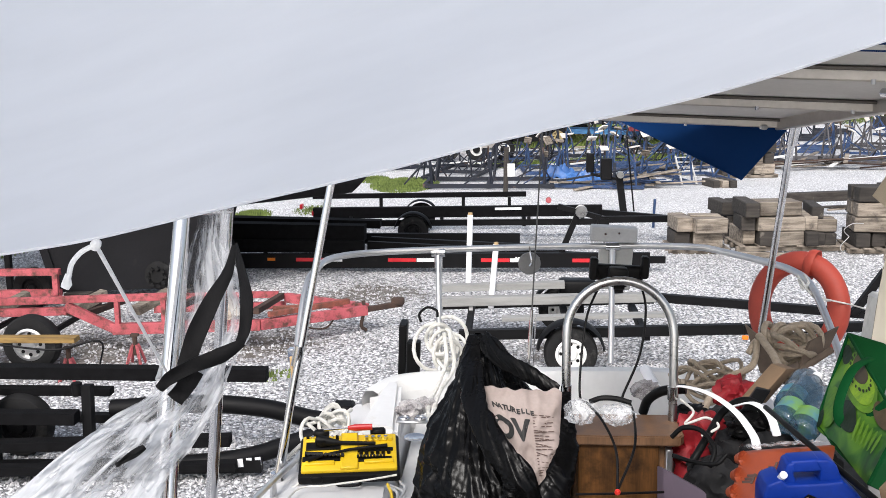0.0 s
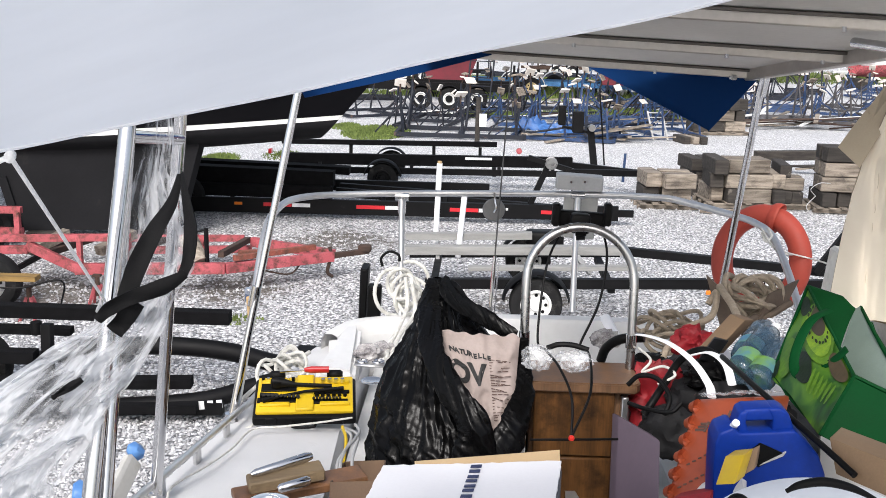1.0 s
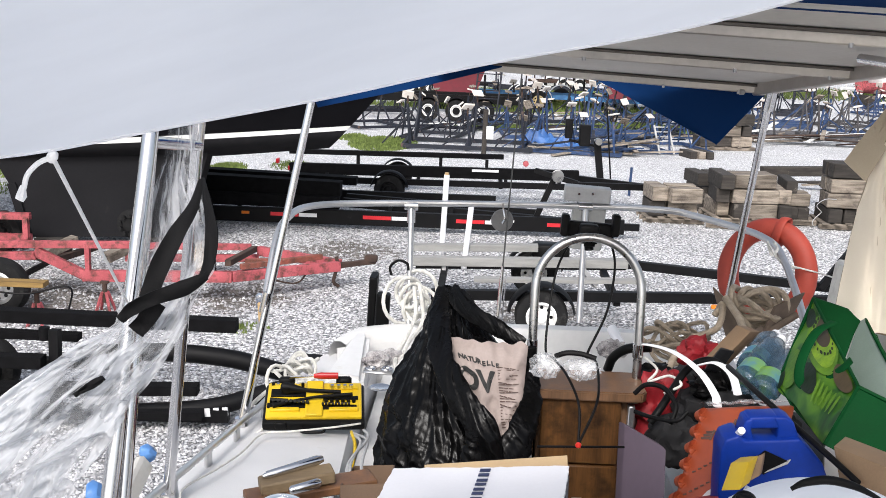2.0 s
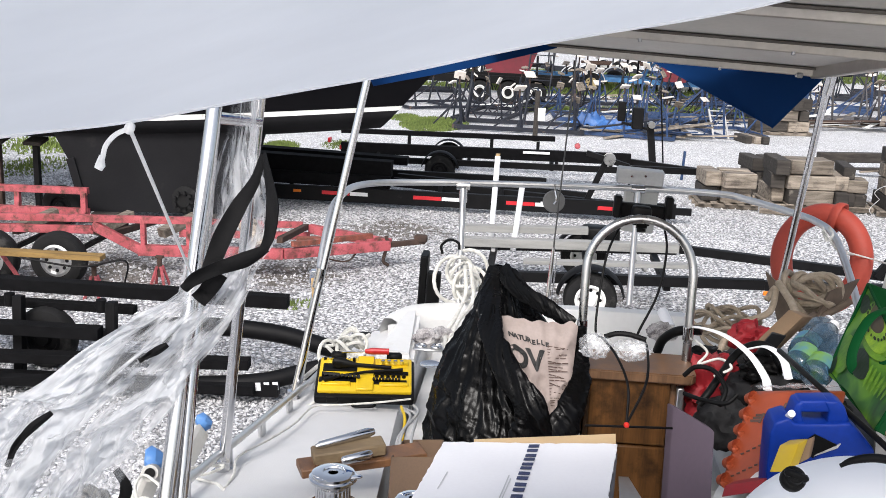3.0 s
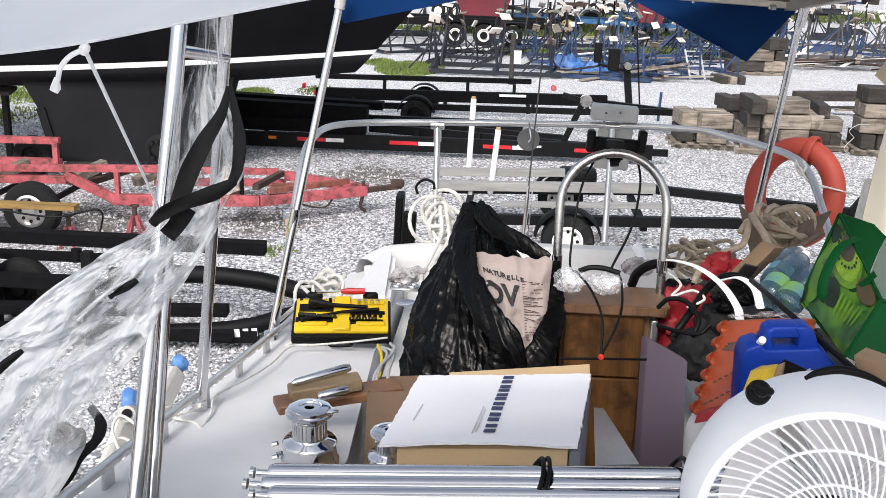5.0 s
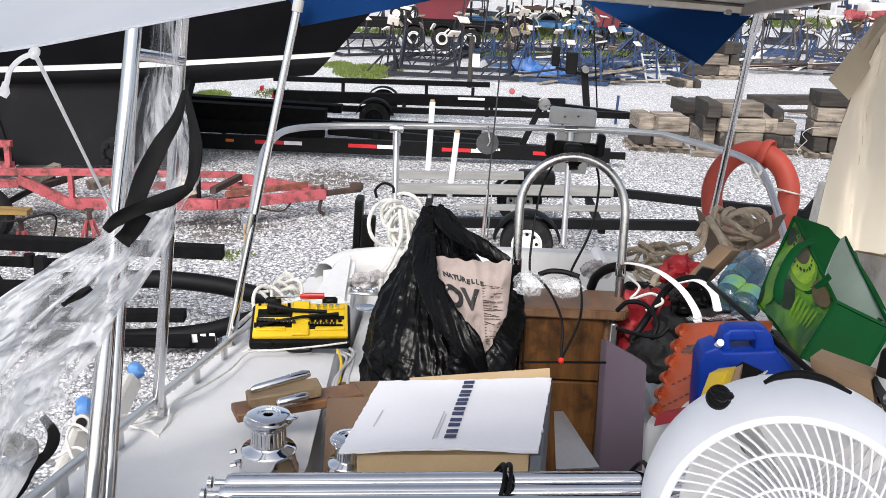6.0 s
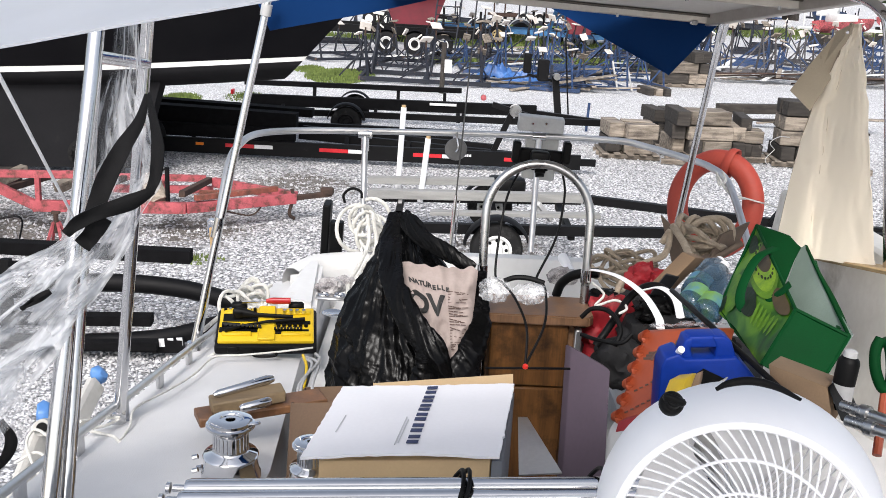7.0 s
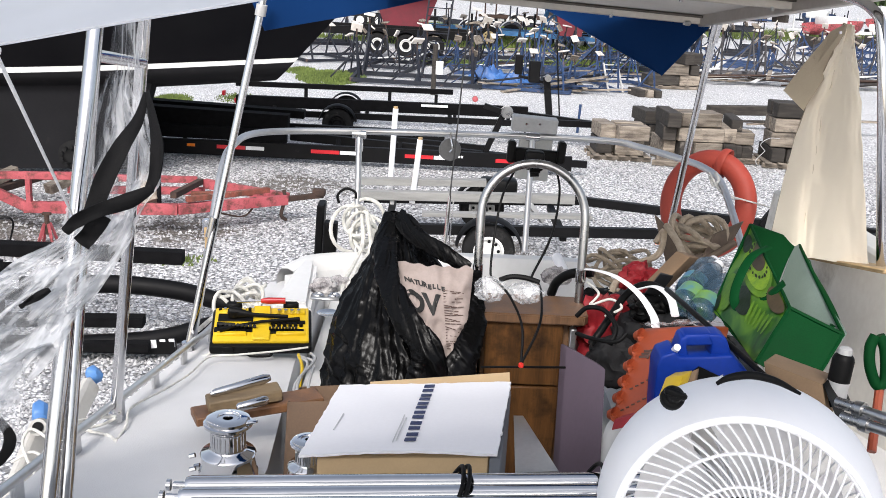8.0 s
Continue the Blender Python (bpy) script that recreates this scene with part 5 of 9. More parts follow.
def ladder_frame(x, y, ang, mat, w=0.8, h=2.2, n=7):
    m = pose(x, y, 0, 0, 0, ang)
    t = thing("boarding_ladder", "steel boarding ladder leaning among the boat stands", "ladder", group="yard ladders", m=m)
    for s in (-1, 1):
        bm = B()
        beam(bm, (s * w / 2, 0, 0), (s * w / 2, 0.7, h), 0.05, 0.05)
        part("stile", bm, mat, t)
    for k in range(n):
        bm = B()
        z = h * (k + 0.7) / n
        beam(bm, (-w / 2, 0.7 * z / h, z), (w / 2, 0.7 * z / h, z), 0.035, 0.035)
        part("rung", bm, mat, t)


ladder_frame(5.4, 30.3, 10, GREY_PLASTIC, 0.45, 0.8, 6)
ladder_frame(6.7, 36.5, 40, BLUE_PAINT, 1.2, 2.6, 9)
ladder_frame(7.3, 41.5, 25, RUST, 1.5, 3.3, 10)
ladder_frame(7.9, 43.0, 200, RUST, 1.5, 3.3, 10)
ladder_frame(-0.2, 36.0, -20, NAVY_PAINT, 0.9, 2.6, 9)


def plank_heap(x, y, seed, mats, n=14, spread=1.6):
    rnd = random.Random(seed)
    t = thing("plank_heap", "untidy heap of painted boards and rails", "lumber", (x, y, 0), "board heaps")
    for k in range(n):
        bm = B()
        a = rnd.uniform(-0.5, 0.5) + (0 if rnd.random() < 0.7 else 1.2)
        L = rnd.uniform(0.8, 2.6)
        c = Vector((x + rnd.uniform(-spread, spread), y + rnd.uniform(-0.6, 0.6), 0.03 + 0.05 * (k % 6)))
        d = Vector((math.cos(a), math.sin(a), rnd.uniform(-0.02, 0.14))) * L / 2
        beam(bm, c - d + Vector((0, 0, abs(d.z))), c + d + Vector((0, 0, abs(d.z))), rnd.uniform(0.08, 0.22), 0.04)
        part("board", bm, rnd.choice(mats), t)


plank_heap(3.4, 29.6, 1, [BLUE_PAINT, TIMBER, NAVY_PAINT, NAVY_PAINT], 14)
plank_heap(11.0, 34.9, 2, [RUST, TIMBER, WHITE_PAINT], 18, 2.2)
plank_heap(14.5, 35.4, 3, [RUST, TIMBER, TIMBER_END, WHITE_PAINT], 18, 2.4)
plank_heap(18.5, 36.4, 4, [RUST, TIMBER, BLUE_PAINT], 14, 2.0)
plank_heap(6.0, 33.2, 5, [BLUE_PAINT, NAVY_PAINT, TIMBER], 12, 1.8)
plank_heap(0.5, 35.2, 7, [BLUE_PAINT, NAVY_PAINT, WHITE_PAINT, RUST], 16, 2.4)
plank_heap(4.0, 41.0, 8, [RUST, WHITE_PAINT, NAVY_PAINT, TIMBER], 18, 3.0)
plank_heap(9.6, 39.0, 9, [BLUE_PAINT, WHITE_PAINT, TIMBER], 16, 2.2)
plank_heap(20.5, 42.0, 10, [BLUE_PAINT, WHITE_PAINT, RUST], 16, 3.0)
plank_heap(9.0, 23.8, 6, [TIMBER, TIMBER_END], 8, 0.9)


def far_boat(x, y, ang, mat, L=6, z=0.5):
    m = pose(x, y, 0, 0, 0, ang)
    t = thing("motor_boat", "small open boat laid up at the far side of the yard", "boat", group="far boats", m=m)
    bm = B()

    def f(u, v):
        a = math.pi * (v - 0.5)
        k = 0.35 + 0.65 * math.sin(math.pi * (0.05 + 0.6 * u))
        k *= 1 - max(0, (u - 0.65) / 0.35) ** 2
        return Vector((-L / 2 + L * u, 1.1 * k * math.sin(a), z + 0.8 - 0.75 * k ** 0.4 * math.cos(a) + 0.25 * u))
    grid(bm, f, 20, 12)
    part("hull", bm, mat, t)
    bm = B()
    box(bm, (-0.3, 0, z + 1.0), (L * 0.35, 1.3, 0.5), bevel=0.1, seg=2)
    part("cuddy", bm, WHITE_PAINT, t)
    for k in (-1.5, 1.2):
        bm = B()
        box(bm, (k, 0, z / 2 + 0.05), (0.4, 1.6, z + 0.15), bevel=0.02)
        part("support", bm, TIMBER_END, t)


for x, y, a, mt, L in ((31, 70, 20, RED_PAINT, 4), (35, 76, 5, WHITE_PAINT, 5), (17, 72, 30, BLUE_PAINT, 4.5), (22, 57, 15, RED_PAINT, 3.6), (27, 60, 10, WHITE_PAINT, 3.4), (15, 64, 80, HULL_BLACK, 5), (25, 68, 65, BLUE_PAINT, 5.5), (38, 70, 100, WHITE_PAINT, 6), (19, 86, 15, WHITE_PAINT, 7), (29, 90, 30, RED_PAINT, 6), (40, 92, 70, WHITE_PAINT, 7), (10, 80, 20, NAVY_PAINT, 6)):
    far_boat(x, y, a, mt, L)


def tree_belt():
    """Leafy edge of the yard, far behind everything."""
    rnd = np.random.RandomState(11)
    n = 26000
    x = rnd.uniform(-160, 190, n)
    y = 190 + 12 * rnd.rand(n)
    top = 5 + 3.5 * np.array([noise.noise(Vector((v * 0.09, 0, 0))) for v in x]) + 2 * np.array([noise.noise(Vector((v * 0.4, 5, 0))) for v in x])
    z = top * rnd.rand(n) ** 0.7
    s = 0.45 + 0.5 * rnd.rand(n)
    tri = rnd.normal(0, 1, (n, 3, 3)) * s[:, None, None]
    verts = (np.stack([x, y, z], 1)[:, None, :] + tri).reshape(-1, 3)
    me = bpy.data.meshes.new("far_woods")
    me.from_pydata(verts.tolist(), [], np.arange(n * 3).reshape(-1, 3).tolist())
    me.materials.append(material("far_leaves", (0.07, 0.11, 0.04), (0.04, 0.07, 0.025), 0.8, 0, 1, 9, 0, vary=0.4))
    tagged(new("far_woods", me), "belt of green trees and bushes beyond the yard", "woods", kind="stuff")


tree_belt()


# ---- the boat that the camera stands on ----
def own_boat():
    t = thing("cruising_boat", "white fibreglass sailing boat with an open cockpit, laid up ashore", "sailboat", (0.15, 2.0, 0))

    def edge(y):
        """Half width of the deck at y."""
        fore = 1 - min(1.0, max(0.0, (-0.6 - y) / 5.4)) ** 2.2
        return (1.0 - 0.02 * max(0, y - 1.0) - 0.16 * max(0, y - 3.2) ** 1.5) * fore
    mid = 0.15

    def fore_z(y):
        k = min(1, max(0, (1.6 - y) / 1.6))
        return min(2.3, deck_z(y)) * (1 - k) + min(2.85, deck_z(y)) * k
    # left side deck and coaming in one moulding
    bm = B()

    def left(u, v):
        y = -1.9 + 6.0 * u
        xo, xi = mid - edge(y) - 0.02, -0.44 + 0.09 * min(1, max(0, (3.2 - y) / 1.1))
        x = xo + (xi - xo) * v
        crown = 0.012 * math.sin(math.pi * v)
        return Vector((x, y, min(2.85, deck_z(y)) + crown))
    grid(bm, left, 60, 12)
    thicken(bm, 0.03)
    part("side_deck", bm, NONSKID, t)
    bm = B()

    def right(u, v):
        y = -1.9 + 6.0 * u
        xo, xi = mid + edge(y) + 0.25 * min(1, max(0, (y + 1.9) / 2)), 0.74
        return Vector((xi + (xo - xi) * v, y, fore_z(y) + 0.012 * math.sin(math.pi * v)))
    grid(bm, right, 60, 8)
    thicken(bm, 0.03)
    part("side_deck", bm, NONSKID, t)
    # hull sides
    for s in (-1, 1):
        bm = B()

        def hull(u, v, s=s):
            y = -6.0 + 10.2 * u
            k = 1 - 0.75 * v ** 2
            out = edge(y) + ((0.25 * min(1, max(0, (y + 1.9) / 2)) if s > 0 else 0.02) if y > -5.9 else 0)
            top = min(2.85, deck_z(y)) if s < 0 else fore_z(y)
            return Vector((mid + s * out * k, y - 0.12 * v * max(0, u - 0.8) + 1.1 * v * max(0, 0.3 - u) / 0.3, top * (1 - v) + 0.75 * v))
        grid(bm, hull, 60, 10)
        part("hull_side", bm, GELCOAT, t)
    bm = B()
    grid(bm, lambda u, v: Vector((mid + (2 * v - 1) * (edge(-6.0 + 4.1 * u) + 0.01), -6.0 + 4.1 * u, 2.85 + 0.03 * math.sin(math.pi * v))), 24, 8)
    thicken(bm, 0.03)
    part("foredeck", bm, NONSKID, t)
    bm = B()
    grid(bm, lambda u, v: Vector((mid + (2 * v - 1) * 0.27 * (1 + 0.2 * math.sin(math.pi * u)), -4.2 + 7.6 * u, 0.76)), 24, 4)
    part("bilge", bm, GELCOAT, t)
    bm = B()
    box(bm, (mid, 0.2, 0.38), (0.3, 2.8, 0.85), bevel=0.05)
    part("keel", bm, ANTIFOUL, t)
    # cockpit well
    bm = B()
    box(bm, (0.15, 2.3, 1.68), (1.2, 3.4, 0.05))
    part("cockpit_sole", bm, GELCOAT, t)
    for x0 in (-0.40, 0.76):
        bm = B()
        n = 20

        def wall(u, v, x0=x0):
            y = 0.9 + 3.2 * u
            top = deck_z(y) if x0 < 0 else fore_z(y)
            xx = x0 if x0 > 0 else (-0.442 + 0.09 * min(1, max(0, (3.2 - y) / 1.1)))
            return Vector((xx + (0.02 * (1 - v) if x0 < 0 else 0), y, 1.68 + (top - 1.69) * v))
        grid(bm, wall, n, 4)
        part("cockpit_side", bm, GELCOAT, t)
    # aft bench and the rounded rim round it
    bm = B()
    box(bm, (0.16, 3.56, 1.88), (1.16, 1.16, 0.38), bevel=0.025, seg=2)
    part("aft_bench", bm, GELCOAT, t)
    bm = B()
    rim = smooth_line([(-0.58, 4.03, 2.205), (-0.535, 4.1, 2.222), (-0.44, 4.17, 2.235), (-0.1, 4.22, 2.245), (0.4, 4.22, 2.255), (0.75, 4.17, 2.26), (0.95, 4.0, 2.24), (1.05, 3.6, 2.2)], 6)
    rings = []
    shape = [(-0.10, -0.5), (-0.07, -0.02), (-0.05, 0.012), (-0.01, 0.02), (0.015, 0.012), (0.028, -0.012), (0.034, -0.22)]
    for i, p in enumerate(rim):
        d = (rim[min(i + 1, len(rim) - 1)] - rim[max(i - 1, 0)])
        d.z = 0
        d.normalize()
        inn = Vector((d.y, -d.x, 0))
        rings.append([bm.verts.new(p + inn * a + Vector((0, 0, b))) for a, b in shape])
    for a, b in zip(rings, rings[1:]):
        for k in range(len(shape) - 1):
            bm.faces.new((a[k], a[k + 1], b[k + 1], b[k]))
    part("aft_rim", bm, GELCOAT, t)
    bm = B()
    grid(bm, lambda u, v: Vector((-0.6 + 1.6 * u, 4.27 - 0.25 * (2 * u - 1) ** 2 - 0.25 * v, 2.2 - 1.45 * v)), 16, 6)
    part("transom", bm, GELCOAT, t)
    bm = B()
    hexa_pts = [(-0.575, 3.524, 2.263), (-0.427, 3.519, 2.25), (-0.463, 4.025, 2.273), (-0.535, 4.045, 2.266)]
    top = [bm.verts.new(p) for p in hexa_pts]
    low = [bm.verts.new(Vector(p) - Vector((0, 0, 0.35))) for p in hexa_pts]
    bm.faces.new(top)
    bm.faces.new(low[::-1])
    for i in range(4):
        bm.faces.new((top[i], top[(i + 1) % 4], low[(i + 1) % 4], low[i]))
    bmesh.ops.bevel(bm, geom=bm.edges[:], offset=0.02, segments=3, affect="EDGES")
    part("corner_moulding", bm, GELCOAT, t)
    # starboard bench
    bm = B()
    box(bm, (0.9, 2.3, 2.0), (0.5, 2.6, 0.5), bevel=0.02, seg=2)
    part("side_bench", bm, GELCOAT, t)
    # cabin top
    bm = B()
    box(bm, (0.15, -0.25, 2.42), (1.4, 3.3, 0.44), bevel=0.05, seg=3)
    box(bm, (0.15, -1.75, 2.8), (1.15, 1.6, 0.3), bevel=0.08, seg=3)
    part("cabin_top", bm, GELCOAT, t)
    # toe rail and its feet
    bm = B()
    line = [(mid - edge(y) + 0.02, y, deck_z(y) + 0.055) for y in np.linspace(0.8, 3.85, 24)]
    tube(bm, line, 0.011, 10)
    toe = part("toe_rail", bm, ALU, t)
    for y in np.linspace(1.2, 3.7, 9):
        bm = B()
        beam(bm, (mid - edge(y) + 0.02, y, deck_z(y) - 0.005), (mid - edge(y) + 0.02, y, deck_z(y) + 0.055), 0.012, 0.05)
        part("rail_foot", bm, ALU, toe)
    return t


own_boat()

# coaming with plywood cap on the right side
bm = B()
box(bm, (1.34, 2.55, 2.44), (0.12, 2.2, 0.62), (0, 6, 2), bevel=0.012)
solo("spray_board", bm, material("stained_white_board", (0.8, 0.78, 0.73), (0.68, 0.65, 0.6), 0.5, 0, 3, 40, 0.1, dirt=(0.36, 0.33, 0.28), dirt_amount=0.35, dirt_scale=3),
     "stained white plywood spray board along the cockpit edge", "board")
bm = B()
beam(bm, (1.218, 3.168, 2.639), (1.167, 2.339, 2.828), 0.1, 0.012, 0.003)
solo("plywood_ledge", bm, WOOD_LIGHT, "thin bare plywood ledge along the top of the spray board", "ledge")


# ---- stern rail ----
def stern_rail():
    t = thing("stern_rail", "stainless steel tubular stern rail with uprights", "railing", (0.1, 4.3, 2.2))
    bm = B()
    pts = [(-0.818, 3.287, 2.147), (-0.835, 3.582, 2.342), (-0.848, 3.953, 2.654), (-0.826, 4.109, 2.731), (-0.762, 4.271, 2.753), (-0.521, 4.393, 2.755), (-0.022, 4.469, 2.759), (0.448, 4.465, 2.769),
           (0.778, 4.38, 2.78), (0.896, 4.334, 2.769), (1.052, 4.191, 2.75), (1.123, 4.082, 2.739), (1.167, 3.968, 2.706), (1.187, 3.78, 2.594), (1.192, 3.588, 2.468)]
    tube(bm, smooth_line(pts, 6), 0.0145, 12)
    part("top_tube", bm, ALU, t)
    for a, b in (((-0.334, 4.428, 2.744), (-0.32, 4.245, 2.251)), ((0.443, 4.464, 2.766), (0.427, 4.274, 2.282))):
        bm = B()
        tube(bm, [a, b], 0.0135, 12)
        up = part("upright", bm, ALU, t)
        bm = B()
        a = Vector(a)
        tube(bm, [a - Vector((0, 0, 0.01)), a - Vector((0, 0, 0.075))], 0.018, 12)
        tube(bm, [a - Vector((0.03, 0, 0)), a + Vector((0.03, 0, 0))], 0.019, 12)
        part("tee_joint", bm, STEEL, up)
    return t


stern_rail()


def life_ring():
    c = Vector((1.188, 4.186, 2.56))
    t = thing("life_ring", "faded orange life ring hung on the stern rail", "life ring", (c.x, c.y, c.z - 0.25))
    m = Matrix.Translation(c) @ pose(0, 0, 0, 78, -4, -35)
    bm = B()
    n, k = 48, 14
    rings = []
    for i in range(n):
        a = 2 * math.pi * i / n
        rings.append([bm.verts.new(m @ Vector(((0.166 + 0.046 * math.cos(b)) * math.cos(a), (0.19 + 0.046 * math.cos(b)) * math.sin(a), 0.042 * math.sin(b)))) for b in [2 * math.pi * j / k for j in range(k)]])
    for i in range(n):
        p, q = rings[i], rings[(i + 1) % n]
        for j in range(k):
            bm.faces.new((p[j], p[(j + 1) % k], q[(j + 1) % k], q[j]))
    part("ring", bm, ORANGE_RING, t)
    for a0 in (75,):
        bm = B()
        a = radians(a0)
        cc = m @ Vector((0.172 * math.cos(a), 0.19 * math.sin(a), 0))
        ex = (m.to_3x3() @ Vector((math.cos(a), math.sin(a), 0)))
        ez = (m.to_3x3() @ Vector((0, 0, 1)))
        tube(bm, [cc + ex * 0.057 * math.cos(b) + ez * 0.05 * math.sin(b) for b in np.linspace(0, 2 * math.pi, 17)[:-1]], 0.02, 8, closed=True, flat=0.3)
        part("band", bm, ORANGE_RING, t)
    bm = B()
    tube(bm, smooth_line([(1.129, 3.939, 2.71), (1.219, 4.002, 2.646), (1.305, 4.045, 2.617), (1.348, 3.992, 2.615), (1.339, 3.492, 2.686)], 5), 0.0035, 6)
    tube(bm, smooth_line([(1.106, 3.93, 2.75), (1.138, 3.914, 2.697), (1.193, 3.952, 2.65), (1.297, 4.096, 2.612), (1.337, 4.123, 2.637)], 5), 0.004, 6)
    tube(bm, smooth_line([(1.114, 3.945, 2.731), (1.124, 3.915, 2.701), (1.151, 3.941, 2.72), (1.145, 3.978, 2.74)], 5), 0.006, 6)
    part("lanyard", bm, ROPE_WHITE, t)


life_ring()


def rail_box():
    t = thing("motor_mount", "grey plastic outboard mounting pad on the stern rail", "motor mount", (0.451, 4.451, 2.72))
    bm = B()
    box(bm, (0.445, 4.451, 2.827), (0.205, 0.06, 0.068), (4, 3, 0), bevel=0.006)
    part("top_block", bm, GREY_PLASTIC, t)
    bm = B()
    box(bm, (0.456, 4.488, 2.667), (0.15, 0.04, 0.2), (4, 3, 0), bevel=0.006)
    part("board", bm, BOARD_GREY, t)
    for p in ((0.406, 4.411, 2.831), (0.466, 4.411, 2.834)):
        bm = B()
        p = Vector(p)
        tube(bm, [p, p + Vector((0, 0.02, 0))], 0.005, 8)
        part("bolt", bm, STEEL, t)


rail_box()


def hanging_disc():
    t = thing("anchor_light", "round grey disc hung from the stern rail on a hook", "disc", (0.072, 4.353, 2.647))
    bm = B()
    c = Vector((0.072, 4.37, 2.707))
    lathe(bm, [(0.047, -0.008), (0.05, 0), (0.047, 0.008)], Matrix.Translation(c) @ pose(0, 0, 0, 84, 0, 8), 28)
    part("disc", bm, material("dull_grey_disc", (0.16, 0.16, 0.16), (0.11, 0.11, 0.11), 0.6), t)
    bm = B()
    tube(bm, smooth_line([c + Vector((0, -0.012, -0.01)), c + Vector((0.01, -0.014, 0.01)), c + Vector((0.004, -0.01, 0.04)), c + Vector((0, 0.0, 0.075))], 5), 0.004, 6)
    part("hook", bm, STEEL, t)


hanging_disc()


def backstay():
    t = thing("backstay", "thin wire backstay with turnbuckle at the stern", "rigging", (0.068, 4.23, 2.292))
    bm = B()
    a, b = Vector((0.069, 4.229, 2.287)), Vector((0.129, 4.429, 3.352))
    tube(bm, [a, a + (b - a) * 3.2], 0.0033, 6)
    part("wire", bm, material("dull_wire", (0.12, 0.12, 0.12), (0.07, 0.07, 0.07), 0.5, 0.8), t)
    bm = B()
    d = b - a
    tube(bm, [a + d * 0.02, a + d * 0.22], 0.007, 8)
    tube(bm, [a + d * 0.05, a + d * 0.18], 0.009, 8)
    part("turnbuckle", bm, STEEL, t)
    bm = B()
    a2 = Vector((0.092, 4.209, 2.401))
    tube(bm, [a2 - d * 0.12, a2 + d * 0.1], 0.0028, 6)
    part("tang", bm, STEEL, t)


backstay()


# ---- awning frame, legs and cloths ----
def awning_frame():
    t = thing("awning_frame", "polished stainless steel awning frame legs bolted to the deck", "awning frame", (-0.8, 2.4, 2.3))

    def leg(a, b, r=0.015, foot=True):
        bm = B()
        tube(bm, [a, b], r, 14)
        ob = part("leg", bm, STEEL, t)
        if foot:
            bm = B()
            b = Vector(b)
            tube(bm, [b + Vector((0, 0, 0.004)), b - Vector((0, 0, 0.012))], r * 2.1, 14)
            tube(bm, [b + Vector((0, 0, 0.04)), b], r * 1.35, 12)
            part("foot_plate", bm, STEEL, ob)
    up = Vector((0.02, 0.02, 0.5))
    leg(Vector((-0.624, 1.89, 3.339)) + up * 0.3, (-0.646, 1.518, 2.447))
    leg(Vector((-0.647, 1.939, 3.336)) + up * 0.3, (-0.627, 1.556, 2.434))
    leg(Vector((-0.671, 2.355, 3.332)) + up * 0.3, (-0.798, 2.392, 2.292))
    bm = B()
    tube(bm, [(-0.644, 1.888, 3.301), (-0.67, 2.298, 3.245)], 0.0125, 12)
    bar = part("cross_bar", bm, STEEL, t)
    leg(Vector((-0.602, 3.533, 3.382)), (-0.826, 3.265, 2.142), 0.0135)
    bm = B()
    a, b = Vector((-0.747, 3.366, 2.609)), Vector((-0.761, 3.357, 2.539))
    tube(bm, [a, b], 0.019, 12)
    box(bm, (-0.779, 3.387, 2.571), (0.03, 0.03, 0.05), bevel=0.004)
    part("clamp", bm, STEEL, t)
    bm = B()
    tube(bm, [(-0.609, 3.508, 3.33), (-0.616, 3.508, 3.292)], 0.019, 12)
    part("clamp", bm, GREY_PLASTIC, t)
    leg((1.039, 3.845, 3.358), (0.973, 3.919, 2.523), 0.0135, False)
    bm = B()
    tube(bm, [(1.035, 3.819, 3.338), (1.027, 3.829, 3.265)], 0.02, 12)
    part("clamp", bm, STEEL, t)
    bm = B()
    tube(bm, smooth_line([(0.991, 2.841, 3.483), (1.055, 2.68, 3.469), (1.08, 2.568, 3.442), (1.095, 2.531, 3.387), (1.117, 2.497, 3.196), (1.178, 2.488, 2.803)], 6), 0.0135, 12)
    part("leg", bm, STEEL, t)


awning_frame()
bm = B()
beam(bm, (-0.775, 3.37, 2.57), (-0.768, 3.365, 2.465), 0.022, 0.006, 0.002, up=(0, 1, 0))
solo("wooden_tag", bm, WOOD_LIGHT, "small pale wooden tag tied to the awning leg", "tag")


